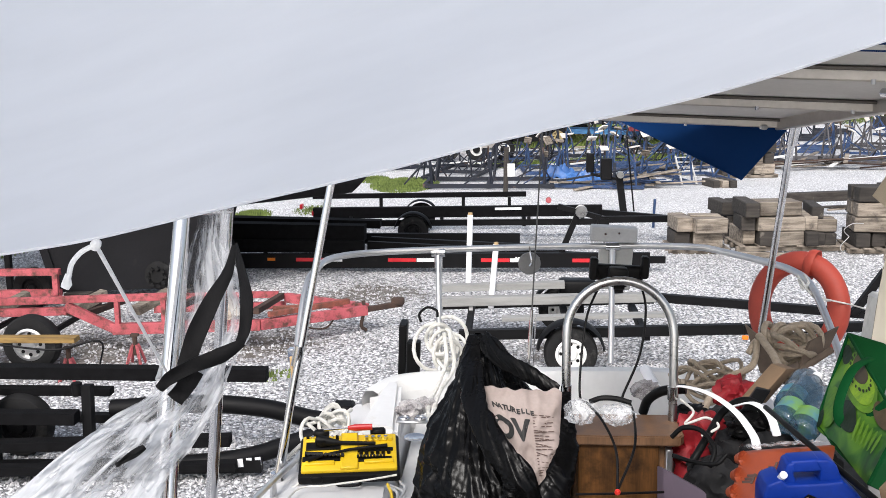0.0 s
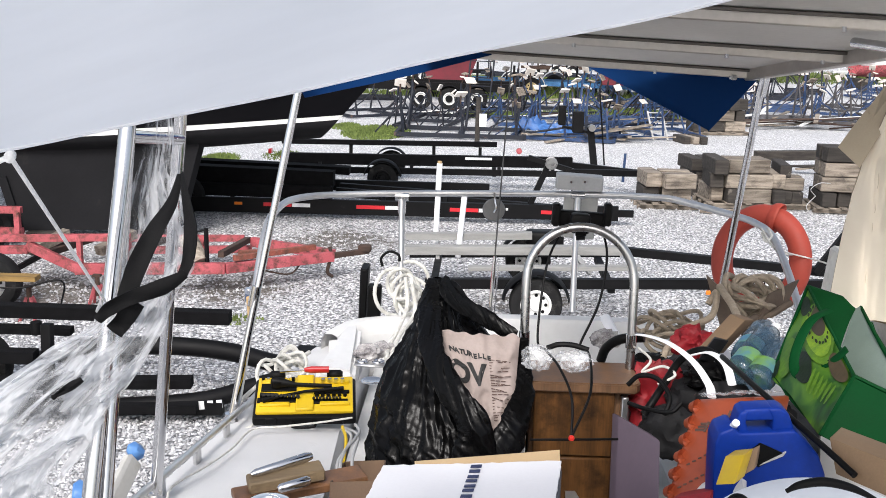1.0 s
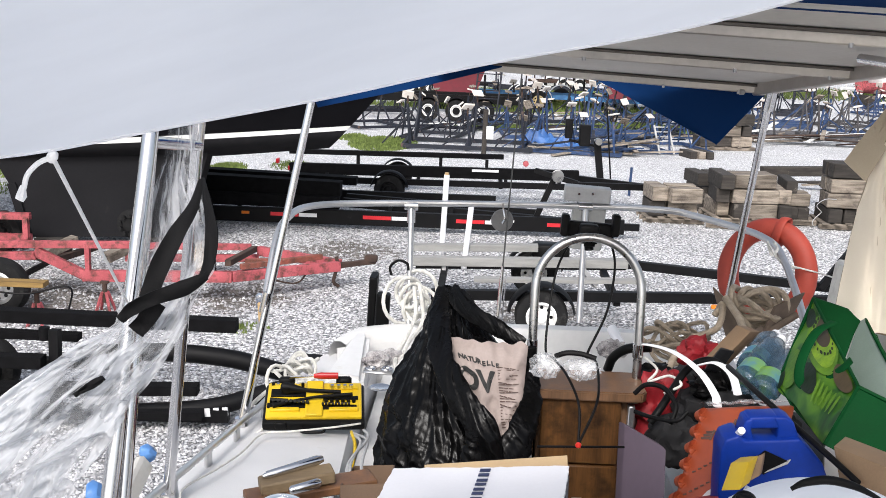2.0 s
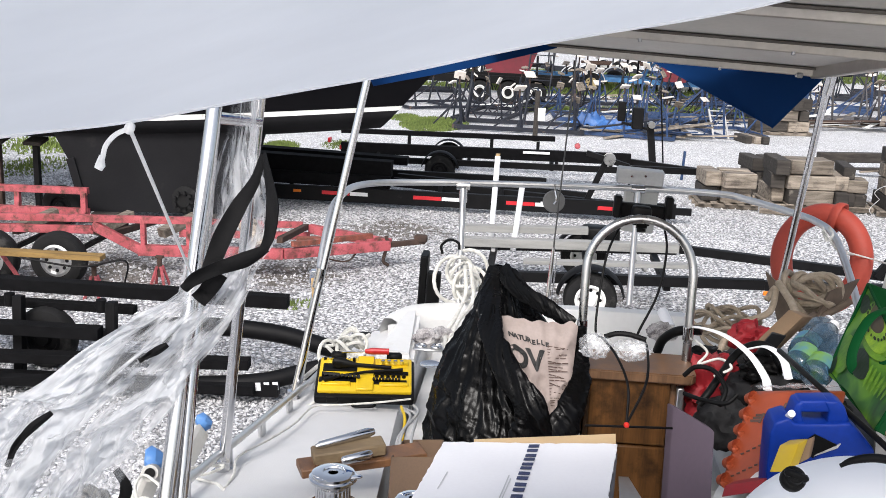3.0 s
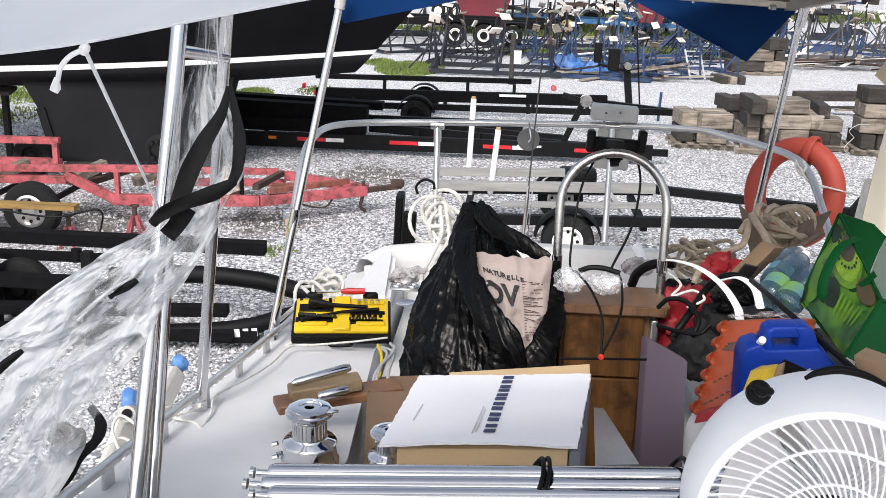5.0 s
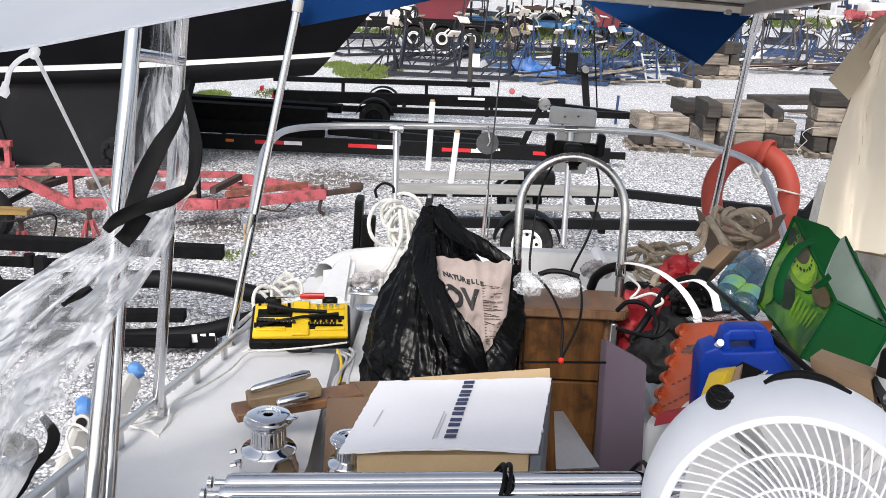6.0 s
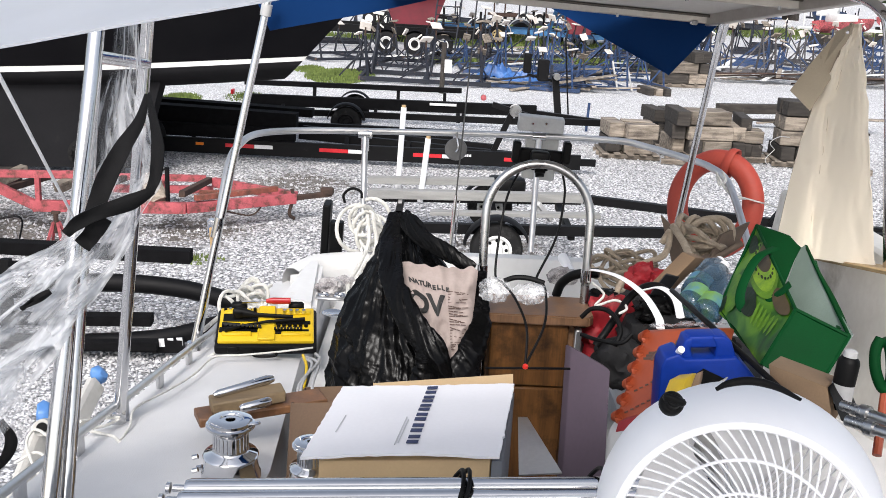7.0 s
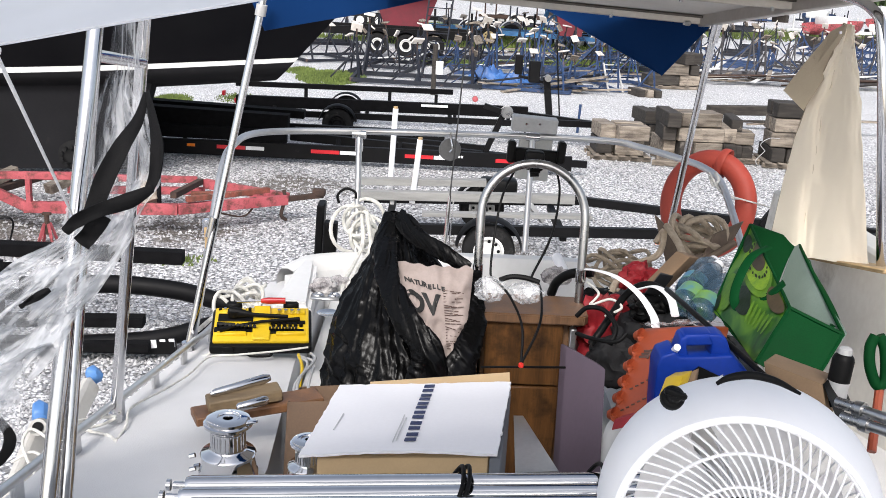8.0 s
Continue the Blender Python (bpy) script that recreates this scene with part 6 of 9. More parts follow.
def panel_roof():
    """Tilted roof panel with alloy ribs, seen from beneath."""
    t = thing("roof_panel", "grey roof panel with aluminium ribs seen from below", "roof panel", (0.9, 3.0, 3.4))
    A, Bc, C = Vector((-0.24, 4.197, 3.385)), Vector((1.012, 3.94, 3.336)), Vector((1.163, 2.748, 3.485))
    Cn = Bc + (C - Bc) * 1.5
    Dn = A + (Cn - Bc)

    def at(u, v, h=0.0):
        p = A.lerp(Bc, u).lerp(Dn.lerp(Cn, u), v)
        nrm = (Bc - A).cross(Dn - A).normalized()
        if nrm.z < 0:
            nrm = -nrm
        return p + nrm * h
    bm = B()
    grid(bm, lambda u, v: at(u, v, 0.03), 4, 4)
    thicken(bm, 0.012)
    part("panel", bm, PANEL_UNDER, t)
    dark_alloy = material("dark_alloy", (0.16, 0.145, 0.13), (0.1, 0.09, 0.08), 0.5, 0.6)
    for v in (0.0, 0.411, 0.823):
        bm = B()
        beam(bm, at(-0.01, v), at(1.0, v), 0.032, 0.03)
        rib = part("rib", bm, RIB_ALLOY, t)
        for dv in (-0.016, 0.016):
            bm = B()
            beam(bm, at(-0.01, v + dv, 0.012), at(1.0, v + dv, 0.012), 0.03, 0.01, 0.002)
            part("rib_flange", bm, dark_alloy, rib)
        for u in (0.35, 0.72, 0.94):
            bm = B()
            p = at(u, v + 0.012, -0.012)
            tube(bm, [p, p + Vector((0, 0, -0.012))], 0.006, 8)
            part("bolt", bm, GUARD_STEEL, rib)
    for u in (0.0, 1.0):
        bm = B()
        beam(bm, at(u, -0.01), at(u, 1.01), 0.035, 0.045)
        part("edge_rail", bm, RIB_ALLOY, t)
    for k in (0.95,):
        bm = B()
        box(bm, at(k, 0.01, -0.016), (0.022, 0.02, 0.02), bevel=0.004)
        part("bracket", bm, GREY_PLASTIC, t)
    # blue cloth above and hanging from the aft edge
    u0 = Vector((0.36, 4.28, 3.372))
    u1 = Vector((1.055, 3.913, 3.343))
    tip = Vector((0.897, 4.036, 3.111))
    bm = B()

    def tri(u, v):
        top = u0.lerp(u1, u)
        p = top.lerp(tip, v)
        p = p + Vector((0.02, 0.05, 0)) * math.sin(u * 3.1 * 2) * v * (1 - v)
        return p
    grid(bm, tri, 24, 14)
    thicken(bm, 0.003)
    solo("blue_cloth", bm, BLUE_CLOTH, "blue awning cloth hanging in a pointed fold from the roof panel", "awning cloth")
    bm = B()
    a0, a1 = Vector((-0.612, 3.575, 3.237)), Vector((0.132, 4.21, 3.403))

    def val(u, v):
        p = a0.lerp(a1, u)
        sag = -0.008 * math.sin(math.pi * u)
        q = a0.lerp(a1, u) + Vector((-0.1 * (1 - u), 0.04, 0.2))
        return (p + Vector((0, 0.02 * math.sin(u * 11), sag))).lerp(q, v)
    grid(bm, val, 24, 6)
    thicken(bm, 0.003)
    solo("blue_valance", bm, BLUE_CLOTH, "blue awning valance along the aft edge of the roof", "awning cloth")
    bm = B()
    grid(bm, lambda u, v: at(u, 0.97 + 0.25 * v, 0.02 + 0.06 * v), 4, 4)
    thicken(bm, 0.004)
    solo("blue_cover", bm, BLUE_CLOTH, "blue cloth laid over the forward edge of the roof panel", "awning cloth")


panel_roof()


def white_awning():
    bm = B()
    hem = smooth_line([(-1.05, 0.9, 3.255), (-0.53, 0.97, 3.382), (-0.19, 1.02, 3.456), (0.03, 1.04, 3.501), (0.27, 1.07, 3.562), (0.62, 1.1, 3.67)], 12)

    def f(u, v):
        k = u * (len(hem) - 1)
        i = min(int(k), len(hem) - 2)
        e = hem[i].lerp(hem[i + 1], k - i)
        far = Vector((e.x * 1.2 - 0.1, -1.1, 4.2 + 0.2 * u))
        p = e.lerp(far, v)
        p.z += 0.28 * math.sin(math.pi * v) ** 1.0 * (1 - 0.2 * u) + 0.004 * noise.noise(Vector((p.x * 3, p.y * 9, 0)))
        p.z += 0.012 * noise.noise(Vector((p.x * 1.6 + p.y * 2.2, p.y * 0.6 - p.x * 3.4, 3)))
        return p
    grid(bm, f, 90, 70)
    t = solo("white_awning", bm, WHITE_CLOTH, "white cloth awning stretched overhead with a wrinkled hem", "awning", origin=(0, 0.9, 3.3))
    bm = B()
    tube(bm, [f(u, 0.0) for u in np.linspace(0, 1, 60)], 0.002, 6)
    part_hem = new("hem", finish(bm, "hem", WHITE_CLOTH))
    part_hem.parent, part_hem.matrix_parent_inverse = t, Matrix.Translation(t.location).inverted()
    k = Vector((-0.43, 0.986, 3.394))
    cord_white = material("bright_white_cord", (0.92, 0.92, 0.92), (0.8, 0.8, 0.8), 0.8, 0, 60, 300, 0.3)
    t2 = thing("tie_cord", "white cord knotted to the hem of the awning", "cord", k)
    bm = B()
    tube(bm, [k, (-0.614, 1.667, 3.05)], 0.0024, 8)
    part("line", bm, cord_white, t2)
    bm = B()
    tube(bm, smooth_line([k, (-0.444, 0.984, 3.387), (-0.453, 0.98, 3.376), (-0.456, 0.977, 3.363), (-0.459, 0.975, 3.354)], 6), 0.0026, 8)
    tube(bm, [(-0.457, 0.978, 3.366), (-0.458, 0.976, 3.356), (-0.46, 0.975, 3.352)], 0.005, 8, radii=[0.0026, 0.0055, 0.0045])
    part("tail", bm, cord_white, t2)
    bm = B()
    lathe(bm, [(0.001, -0.008), (0.0045, -0.005), (0.0055, 0), (0.0045, 0.005), (0.001, 0.008)], Matrix.Translation(k) @ pose(0, 0, 0, 30, 40, 0), 12)
    part("knot", bm, cord_white, t2)


white_awning()


def vinyl_curtain():
    """Clear curtain gathered between the legs, pulled forward and falling over the rail, its edges bound in black."""
    t = thing("clear_curtain", "crumpled clear vinyl awning curtain with black binding tape", "curtain", (-0.75, 2.0, 2.3))
    outer = smooth_line([(-0.62, 1.98, 3.42), (-0.623, 1.93, 3.295), (-0.631, 1.9, 3.211), (-0.64, 1.85, 3.119), (-0.651, 1.8, 3.041), (-0.659, 1.74, 2.996), (-0.716, 1.7, 2.96), (-0.782, 1.66, 2.92),
                         (-0.87, 1.62, 2.842), (-0.932, 1.6, 2.813), (-1.013, 1.58, 2.705), (-1.104, 1.55, 2.518), (-1.147, 1.52, 2.389)], 10)
    inner = smooth_line([(-0.589, 1.98, 3.42), (-0.575, 1.94, 3.296), (-0.548, 1.88, 3.239), (-0.489, 1.78, 3.166), (-0.476, 1.72, 3.111), (-0.496, 1.68, 3.052), (-0.539, 1.66, 2.966), (-0.593, 1.64, 2.874),
                         (-0.641, 1.62, 2.813), (-0.685, 1.6, 2.719), (-0.726, 1.58, 2.625), (-0.802, 1.55, 2.496), (-0.839, 1.52, 2.393)], 10)
    n = len(outer) - 1

    def sheet(seed, amp, inset, back):
        bm = B()
        uv = bm.loops.layers.uv.new("run")

        def f(u, v):
            i = min(int(u * n), n - 1)
            k = u * n - i
            a, b = outer[i].lerp(outer[i + 1], k), inner[i].lerp(inner[i + 1], k)
            w = (b - a).length
            s = 2 * v - 1
            wob = 0.09 * noise.noise(Vector((u * 13, s * 0.5, seed)))
            p = a.lerp(b, inset + (1 - 2 * inset) * v + wob * (0.4 + abs(s)) * (0 if u < 0.12 else 1))
            ridge = 1 - abs(noise.noise(Vector((s * 1.6 + u * 4 + seed, u * 9, 0.3)))) * 2
            ridge2 = 1 - abs(noise.noise(Vector((s * 3.2 - u * 6 + seed, u * 21, 2.3)))) * 2
            ridge3 = 1 - abs(noise.noise(Vector((s * 7 + u * 9, u * 46, seed)))) * 2
            p = p + Vector((0, -1, 0)) * (amp * w * (0.3 * ridge + 0.16 * ridge2 + 0.07 * ridge3) + 0.03 * w * math.cos(s * 1.5) - back)
            return p
        grid(bm, f, 260, 90, uv)
        return bm
    for seed, amp, inset, back in ((1.7, 0.5, 0.0, 0.0), (6.7, 0.7, 0.06, 0.03)):
        part("vinyl_sheet", sheet(seed, amp, inset, back), VINYL, t, smooth=60)
    tape = material("black_webbing", (0.005, 0.005, 0.0055), (0.003, 0.003, 0.0035), 0.7, 0, 10, 300, 0.2, spec=0.15)

    def ribbon(line, widths):
        bm = B()
        pts = smooth_line(line, 8)
        m = len(pts) - 1

        def f(u, v):
            i = min(int(u * m), m - 1)
            p = pts[i].lerp(pts[i + 1], u * m - i)
            d = (pts[i + 1] - pts[i]).normalized()
            side = d.cross(Vector((0.1 * math.sin(u * 5), 1, 0.15))).normalized()
            return p + side * (v - 0.5) * np.interp(u, np.linspace(0, 1, len(widths)), widths) + Vector((0, -0.006, 0)) * math.sin(v * 3.14) * math.sin(u * 7)
        grid(bm, f, m, 4)
        thicken(bm, 0.002)
        part("binding_tape", bm, tape, t)
    ribbon([(-0.515, 1.785, 3.251), (-0.517, 1.735, 3.208), (-0.534, 1.69, 3.168), (-0.554, 1.66, 3.118), (-0.571, 1.645, 3.064)], [0.01, 0.021, 0.029, 0.032, 0.03])
    ribbon([(-0.514, 1.785, 3.252), (-0.493, 1.735, 3.224), (-0.47, 1.68, 3.178), (-0.466, 1.65, 3.134), (-0.472, 1.635, 3.109)], [0.01, 0.018, 0.024, 0.018, 0.016])
    ribbon([(-0.465, 1.63, 3.113), (-0.501, 1.62, 3.093), (-0.55, 1.612, 3.075), (-0.586, 1.612, 3.055), (-0.608, 1.615, 3.035)], [0.013, 0.026, 0.024, 0.024, 0.014])
    ribbon([(-0.55, 1.632, 3.063), (-0.572, 1.632, 3.029), (-0.589, 1.632, 3.01)], [0.032, 0.03, 0.03])
    ribbon([(-0.82, 1.54, 2.82), (-0.855, 1.535, 2.791), (-0.885, 1.53, 2.755), (-0.898, 1.525, 2.72)], [0.008, 0.013, 0.013, 0.008])
    ribbon([(-0.634, 1.6, 2.937), (-0.661, 1.6, 2.919), (-0.685, 1.6, 2.903)], [0.008, 0.014, 0.006])
    ribbon([(-0.729, 1.585, 2.699), (-0.707, 1.575, 2.672), (-0.716, 1.565, 2.64), (-0.748, 1.56, 2.611), (-0.773, 1.555, 2.569), (-0.817, 1.55, 2.53)], [0.016, 0.022, 0.016, 0.024, 0.026, 0.026])


vinyl_curtain()


# ---- things in the cockpit ----
def hexa(bm, o, a, b, c, bevel=0.004, open_top=False):
    """A box from one corner and the ends of its three edges."""
    o, a, b, c = (Vector(p) for p in (o, a, b, c))
    ea, eb, ec = a - o, b - o, c - o
    vs = {}
    for i in (0, 1):
        for j in (0, 1):
            for k in (0, 1):
                vs[i, j, k] = bm.verts.new(o + ea * i + eb * j + ec * k)
    quads = [((0, 0, 0), (0, 1, 0), (1, 1, 0), (1, 0, 0)), ((0, 0, 0), (1, 0, 0), (1, 0, 1), (0, 0, 1)), ((1, 0, 0), (1, 1, 0), (1, 1, 1), (1, 0, 1)),
             ((1, 1, 0), (0, 1, 0), (0, 1, 1), (1, 1, 1)), ((0, 1, 0), (0, 0, 0), (0, 0, 1), (0, 1, 1))]
    if not open_top:
        quads.append(((0, 0, 1), (1, 0, 1), (1, 1, 1), (0, 1, 1)))
    for q in quads:
        bm.faces.new([vs[k] for k in q])
    if bevel:
        bmesh.ops.bevel(bm, geom=[e for e in bm.edges if all(v in vs.values() for v in e.verts)], offset=bevel, segments=2, affect="EDGES", profile=0.5)


def tool_kit():
    m = pose(*(-0.555, 3.191, 2.19), 17, 0, 8) @ Matrix.Diagonal((1, 0.8, 1, 1))
    t = thing("tool_kit", "open yellow and black plastic socket set with ratchet and screwdriver", "tool kit", m=m)
    bm = B()
    box(bm, (0, 0.12, 0.012), (0.345, 0.27, 0.034), bevel=0.01, seg=2)
    part("case_shell", bm, BLACK_PLASTIC, t)
    bm = B()
    box(bm, (0, 0.125, 0.034), (0.325, 0.235, 0.016), bevel=0.006, seg=2)
    box(bm, (0, 0.125, 0.046), (0.06, 0.235, 0.012), bevel=0.004)
    for y in (0.05, 0.2):
        for x in (-0.1, 0.1):
            box(bm, (x, y, 0.045), (0.1, 0.022, 0.012), bevel=0.003)
    part("tray", bm, YELLOW, t)
    for x, y, w, h in ((-0.085, 0.165, 0.13, 0.05), (0.085, 0.13, 0.13, 0.02), (-0.09, 0.08, 0.14, 0.03), (0.085, 0.067, 0.12, 0.026)):
        bm = B()
        box(bm, (x, y, 0.044), (w, h, 0.008), bevel=0.002)
        part("recess", bm, BLACK_PLASTIC, t)
    for x in (-0.1, 0.1):
        bm = B()
        box(bm, (x, 0.262, 0.03), (0.055, 0.035, 0.045), bevel=0.008)
        part("hinge", bm, BLACK_PLASTIC, t)
        bm = B()
        box(bm, (x * 1.1, -0.015, 0.018), (0.04, 0.012, 0.026), bevel=0.004)
        part("latch", bm, BLACK_PLASTIC, t)
    bm = B()
    tube(bm, smooth_line([(-0.04, -0.02, 0.014), (-0.035, -0.045, 0.01), (0.03, -0.045, 0.01), (0.035, -0.02, 0.014)], 5), 0.005, 8)
    part("carry_handle", bm, BLACK_PLASTIC, t)
    bm = B()
    tube(bm, [(-0.11, 0.17, 0.065), (-0.085, 0.165, 0.065), (-0.03, 0.155, 0.063), (0.09, 0.145, 0.06)], 0.01, 10, radii=[0.022, 0.02, 0.008, 0.008])
    lathe(bm, [(0.022, -0.012), (0.024, 0), (0.022, 0.012)], Matrix.Translation((-0.095, 0.167, 0.065)), 16)
    part("ratchet", bm, BLACK_PLASTIC, t)
    bm = B()
    tube(bm, [(-0.005, 0.245, 0.07), (0.02, 0.243, 0.072), (0.08, 0.24, 0.074)], 0.012, 12, radii=[0.008, 0.013, 0.012])
    part("screwdriver_handle", bm, material("red_plastic", (0.45, 0.012, 0.015), (0.35, 0.01, 0.012), 0.3), t)
    bm = B()
    tube(bm, [(-0.09, 0.235, 0.07), (-0.005, 0.245, 0.07)], 0.004, 8)
    part("screwdriver_blade", bm, STEEL, t)
    for i in range(9):
        bm = B()
        tube(bm, [(-0.135 + i * 0.014, 0.09, 0.045), (-0.135 + i * 0.014, 0.07, 0.075 - 0.001 * i)], 0.0062, 10)
        part("socket", bm, BLACK_PLASTIC, t)
        bm = B()
        tube(bm, [(0.03 + i * 0.011, 0.075, 0.045), (0.03 + i * 0.011, 0.06, 0.066)], 0.0045, 8)
        part("bit", bm, BLACK_PLASTIC, t)
    for i in range(7):
        bm = B()
        tube(bm, [(-0.145 + i * 0.017, 0.212, 0.042), (-0.145 + i * 0.017, 0.212, 0.058)], 0.0055, 10)
        part("socket", bm, CHROME if i % 2 else BLACK_PLASTIC, t)
    for i in range(6):
        bm = B()
        tube(bm, [(0.04 + i * 0.019, 0.105, 0.042), (0.04 + i * 0.019, 0.105, 0.054)], 0.0065, 10)
        part("socket", bm, BLACK_PLASTIC, t)
    bm = B()
    tube(bm, [(-0.14, 0.055, 0.06), (-0.09, 0.075, 0.062), (0.0, 0.105, 0.064), (0.13, 0.125, 0.062)], 0.006, 10, radii=[0.011, 0.006, 0.0055, 0.009])
    part("extension_bar", bm, BLACK_PLASTIC, t)
    for i in range(4):
        bm = B()
        tube(bm, [(0.06 + i * 0.022, 0.19, 0.05), (0.06 + i * 0.022, 0.19, 0.065)], 0.007, 10)
        part("socket", bm, CHROME, t)
    bm = B()
    tube(bm, [(-0.15, 0.1, 0.055), (-0.12, 0.095, 0.055), (-0.09, 0.09, 0.056)], 0.01, 10)
    part("adapter", bm, BLACK_PLASTIC, t)


tool_kit()


def bag_creases(p, seed=1):
    """Sharp folds of thin slack plastic that run out from the gathered neck and break up lower down."""
    q = p + noise.noise_vector(p * 5 + Vector((seed, 0, 0))) * 0.035
    s, l = math.atan2(q.x + 0.12, 2.78 - q.z), math.hypot(q.x + 0.12, 2.78 - q.z)
    h = 0.0
    for across, along, amp in ((5, 1.8, 0.013), (12, 4.5, 0.007), (26, 10, 0.0034)):
        h += amp * (1 - 2.6 * abs(noise.noise(Vector((s * across, l * along, across + seed)))))
    slant = q.x * 0.8 + q.z * 0.6
    h += 0.005 * (1 - 2.6 * abs(noise.noise(Vector((slant * 24, (q.z - q.x) * 9, seed + 3)))))
    h += 0.003 * (1 - 2.6 * abs(noise.noise(Vector(((q.z + 0.5 * q.x) * 42, (q.x - 0.5 * q.z) * 13, seed + 8)))))
    h += 0.0011 * (1 - 2.6 * abs(noise.noise(q * 30)))
    return h * min(1.0, 0.25 + l * 2.2)


def bin_bag():
    t = thing("bin_bag", "full black plastic bin bag standing open on the aft bench", "bin bag", (-0.03, 3.15, 2.06))
    levels = BAG_LEVELS
    bm = B()

    def f(u, v):
        k = v * (len(levels) - 1)
        i = min(int(k), len(levels) - 2)
        (c0, r0), (c1, r1) = levels[i], levels[i + 1]
        c, r = Vector(c0).lerp(Vector(c1), k - i), r0 + (r1 - r0) * (k - i)
        a = 2 * math.pi * u
        nrm = Vector((math.cos(a), 0.8 * math.sin(a), 0))
        p = c + nrm * r
        fold = 1 - abs(noise.noise(Vector((math.cos(a) * 3.0, math.sin(a) * 3.0, v * 2.2)))) * 2
        return p + nrm * (r * (0.05 * (fold - 0.5) - 0.02) + bag_creases(p, 1 if math.sin(a) < 0 else 2))
    grid(bm, f, 340, 260)
    part("body", bm, BIN_BAG, t, smooth=60)

    def lobe(line, widths, seed):
        bm = B()
        pts = smooth_line(line, 8)
        n = len(pts) - 1

        def g(u, v):
            i = min(int(u * n), n - 1)
            p = pts[i].lerp(pts[i + 1], u * n - i)
            d = (pts[i + 1] - pts[i]).normalized()
            side = d.cross(Vector((0, 1, 0))).normalized()
            w = np.interp(u, np.linspace(0, 1, len(widths)), widths)
            a = 2 * math.pi * v
            r = w * (1 + 0.22 * noise.noise(Vector((u * 3, math.cos(a) * 2, seed))))
            q = p + side * math.cos(a) * r + Vector((0, 1, 0)) * math.sin(a) * r * 0.35
            return q + (side * math.cos(a) + Vector((0, 1, 0)) * math.sin(a)) * bag_creases(q, seed) * 0.55
        grid(bm, g, 150, 70)
        part("fold", bm, BIN_BAG, t, smooth=60)
    lobe([(-0.13, 3.108, 2.723), (-0.133, 2.947, 2.667), (-0.115, 2.8, 2.601), (-0.066, 2.7, 2.53), (-0.002, 2.645, 2.469), (0.02, 2.625, 2.405), (0.006, 2.61, 2.276)], [0.012, 0.03, 0.03, 0.036, 0.042, 0.05, 0.06], 1)
    lobe([(-0.104, 3.106, 2.718), (-0.069, 3.058, 2.695), (-0.02, 3.006, 2.663), (0.056, 2.956, 2.638), (0.129, 2.916, 2.61)], [0.02, 0.028, 0.024, 0.018, 0.01], 2)
    lobe([(0.147, 2.913, 2.601), (0.152, 2.781, 2.503), (0.133, 2.693, 2.447), (0.094, 2.642, 2.379), (0.041, 2.616, 2.283)], [0.01, 0.016, 0.028, 0.045, 0.055], 3)
    # sack inside, leaning out of the mouth of the bag
    s = thing("paper_sack", "pale printed paper sack of feed inside the bin bag", "sack", (0.047, 2.833, 2.314))
    bm = B()
    tl, tr, br, bl = (Vector(p) for p in ((-0.109, 2.915, 2.63), (0.139, 2.887, 2.616), (0.12, 2.725, 2.416), (-0.004, 2.691, 2.362)))

    def sack(u, v):
        p = tl.lerp(tr, u).lerp(bl.lerp(br, u), v)
        bulge = max(0.0, math.sin(math.pi * u) * math.sin(math.pi * min(1, v * 0.9 + 0.1))) ** 0.6
        crease = 0.012 * (1 - 2 * abs(noise.noise(Vector((u * 3 + 3, v * 4, 1.3))))) + 0.006 * (1 - 2 * abs(noise.noise(Vector((u * 9, v * 9, 5)))))
        edge = Vector((0, 0, 0.02 * noise.noise(Vector((u * 6, 0, 1))))) * (1 - v)
        return p + Vector((-0.05, -1, 0.15)) * (0.045 * bulge + crease + 0.012 * (1 - 2 * abs(noise.noise(Vector((u * 5 + v * 3, v * 2 - u, 7.7)))))) + edge
    grid(bm, sack, 40, 40)
    body = part("sack_front", bm, SACK_PAPER, s, smooth=60)

    def letters(text, u0, u1, v0, v1, size):
        """Raised print set along the front of the sack."""
        n = len(text)
        for i, ch in enumerate(text):
            if ch == " ":
                continue
            cu = bpy.data.curves.new("print", "FONT")
            cu.body, cu.size, cu.align_x, cu.extrude, cu.offset = ch, size, "CENTER", 0.0004, size * 0.045
            tmp = bpy.data.objects.new("print", cu)
            me = bpy.data.meshes.new_from_object(tmp)
            bpy.data.objects.remove(tmp)
            k = i / max(1, n - 1)
            u, v = u0 + (u1 - u0) * k, v0 + (v1 - v0) * k
            slope = (v1 - v0) / (u1 - u0)
            b2 = B()
            b2.from_mesh(me)
            bmesh.ops.triangulate(b2, faces=b2.faces[:])
            bmesh.ops.subdivide_edges(b2, edges=[e for e in b2.edges if e.calc_length() > 0.008], cuts=2, use_grid_fill=True)
            for w in b2.verts:
                uu = u + w.co.x / 0.22
                w.co = sack(uu, v + slope * (uu - u) - w.co.y / 0.3) + Vector((0, -0.0035 + w.co.z, 0))
            part("lettering", b2, INK_BLACK, body, smooth=0)
    letters("NATURELLE", 0.15, 0.62, 0.19, 0.25, 0.02)
    letters("OV", 0.19, 0.45, 0.46, 0.48, 0.08)
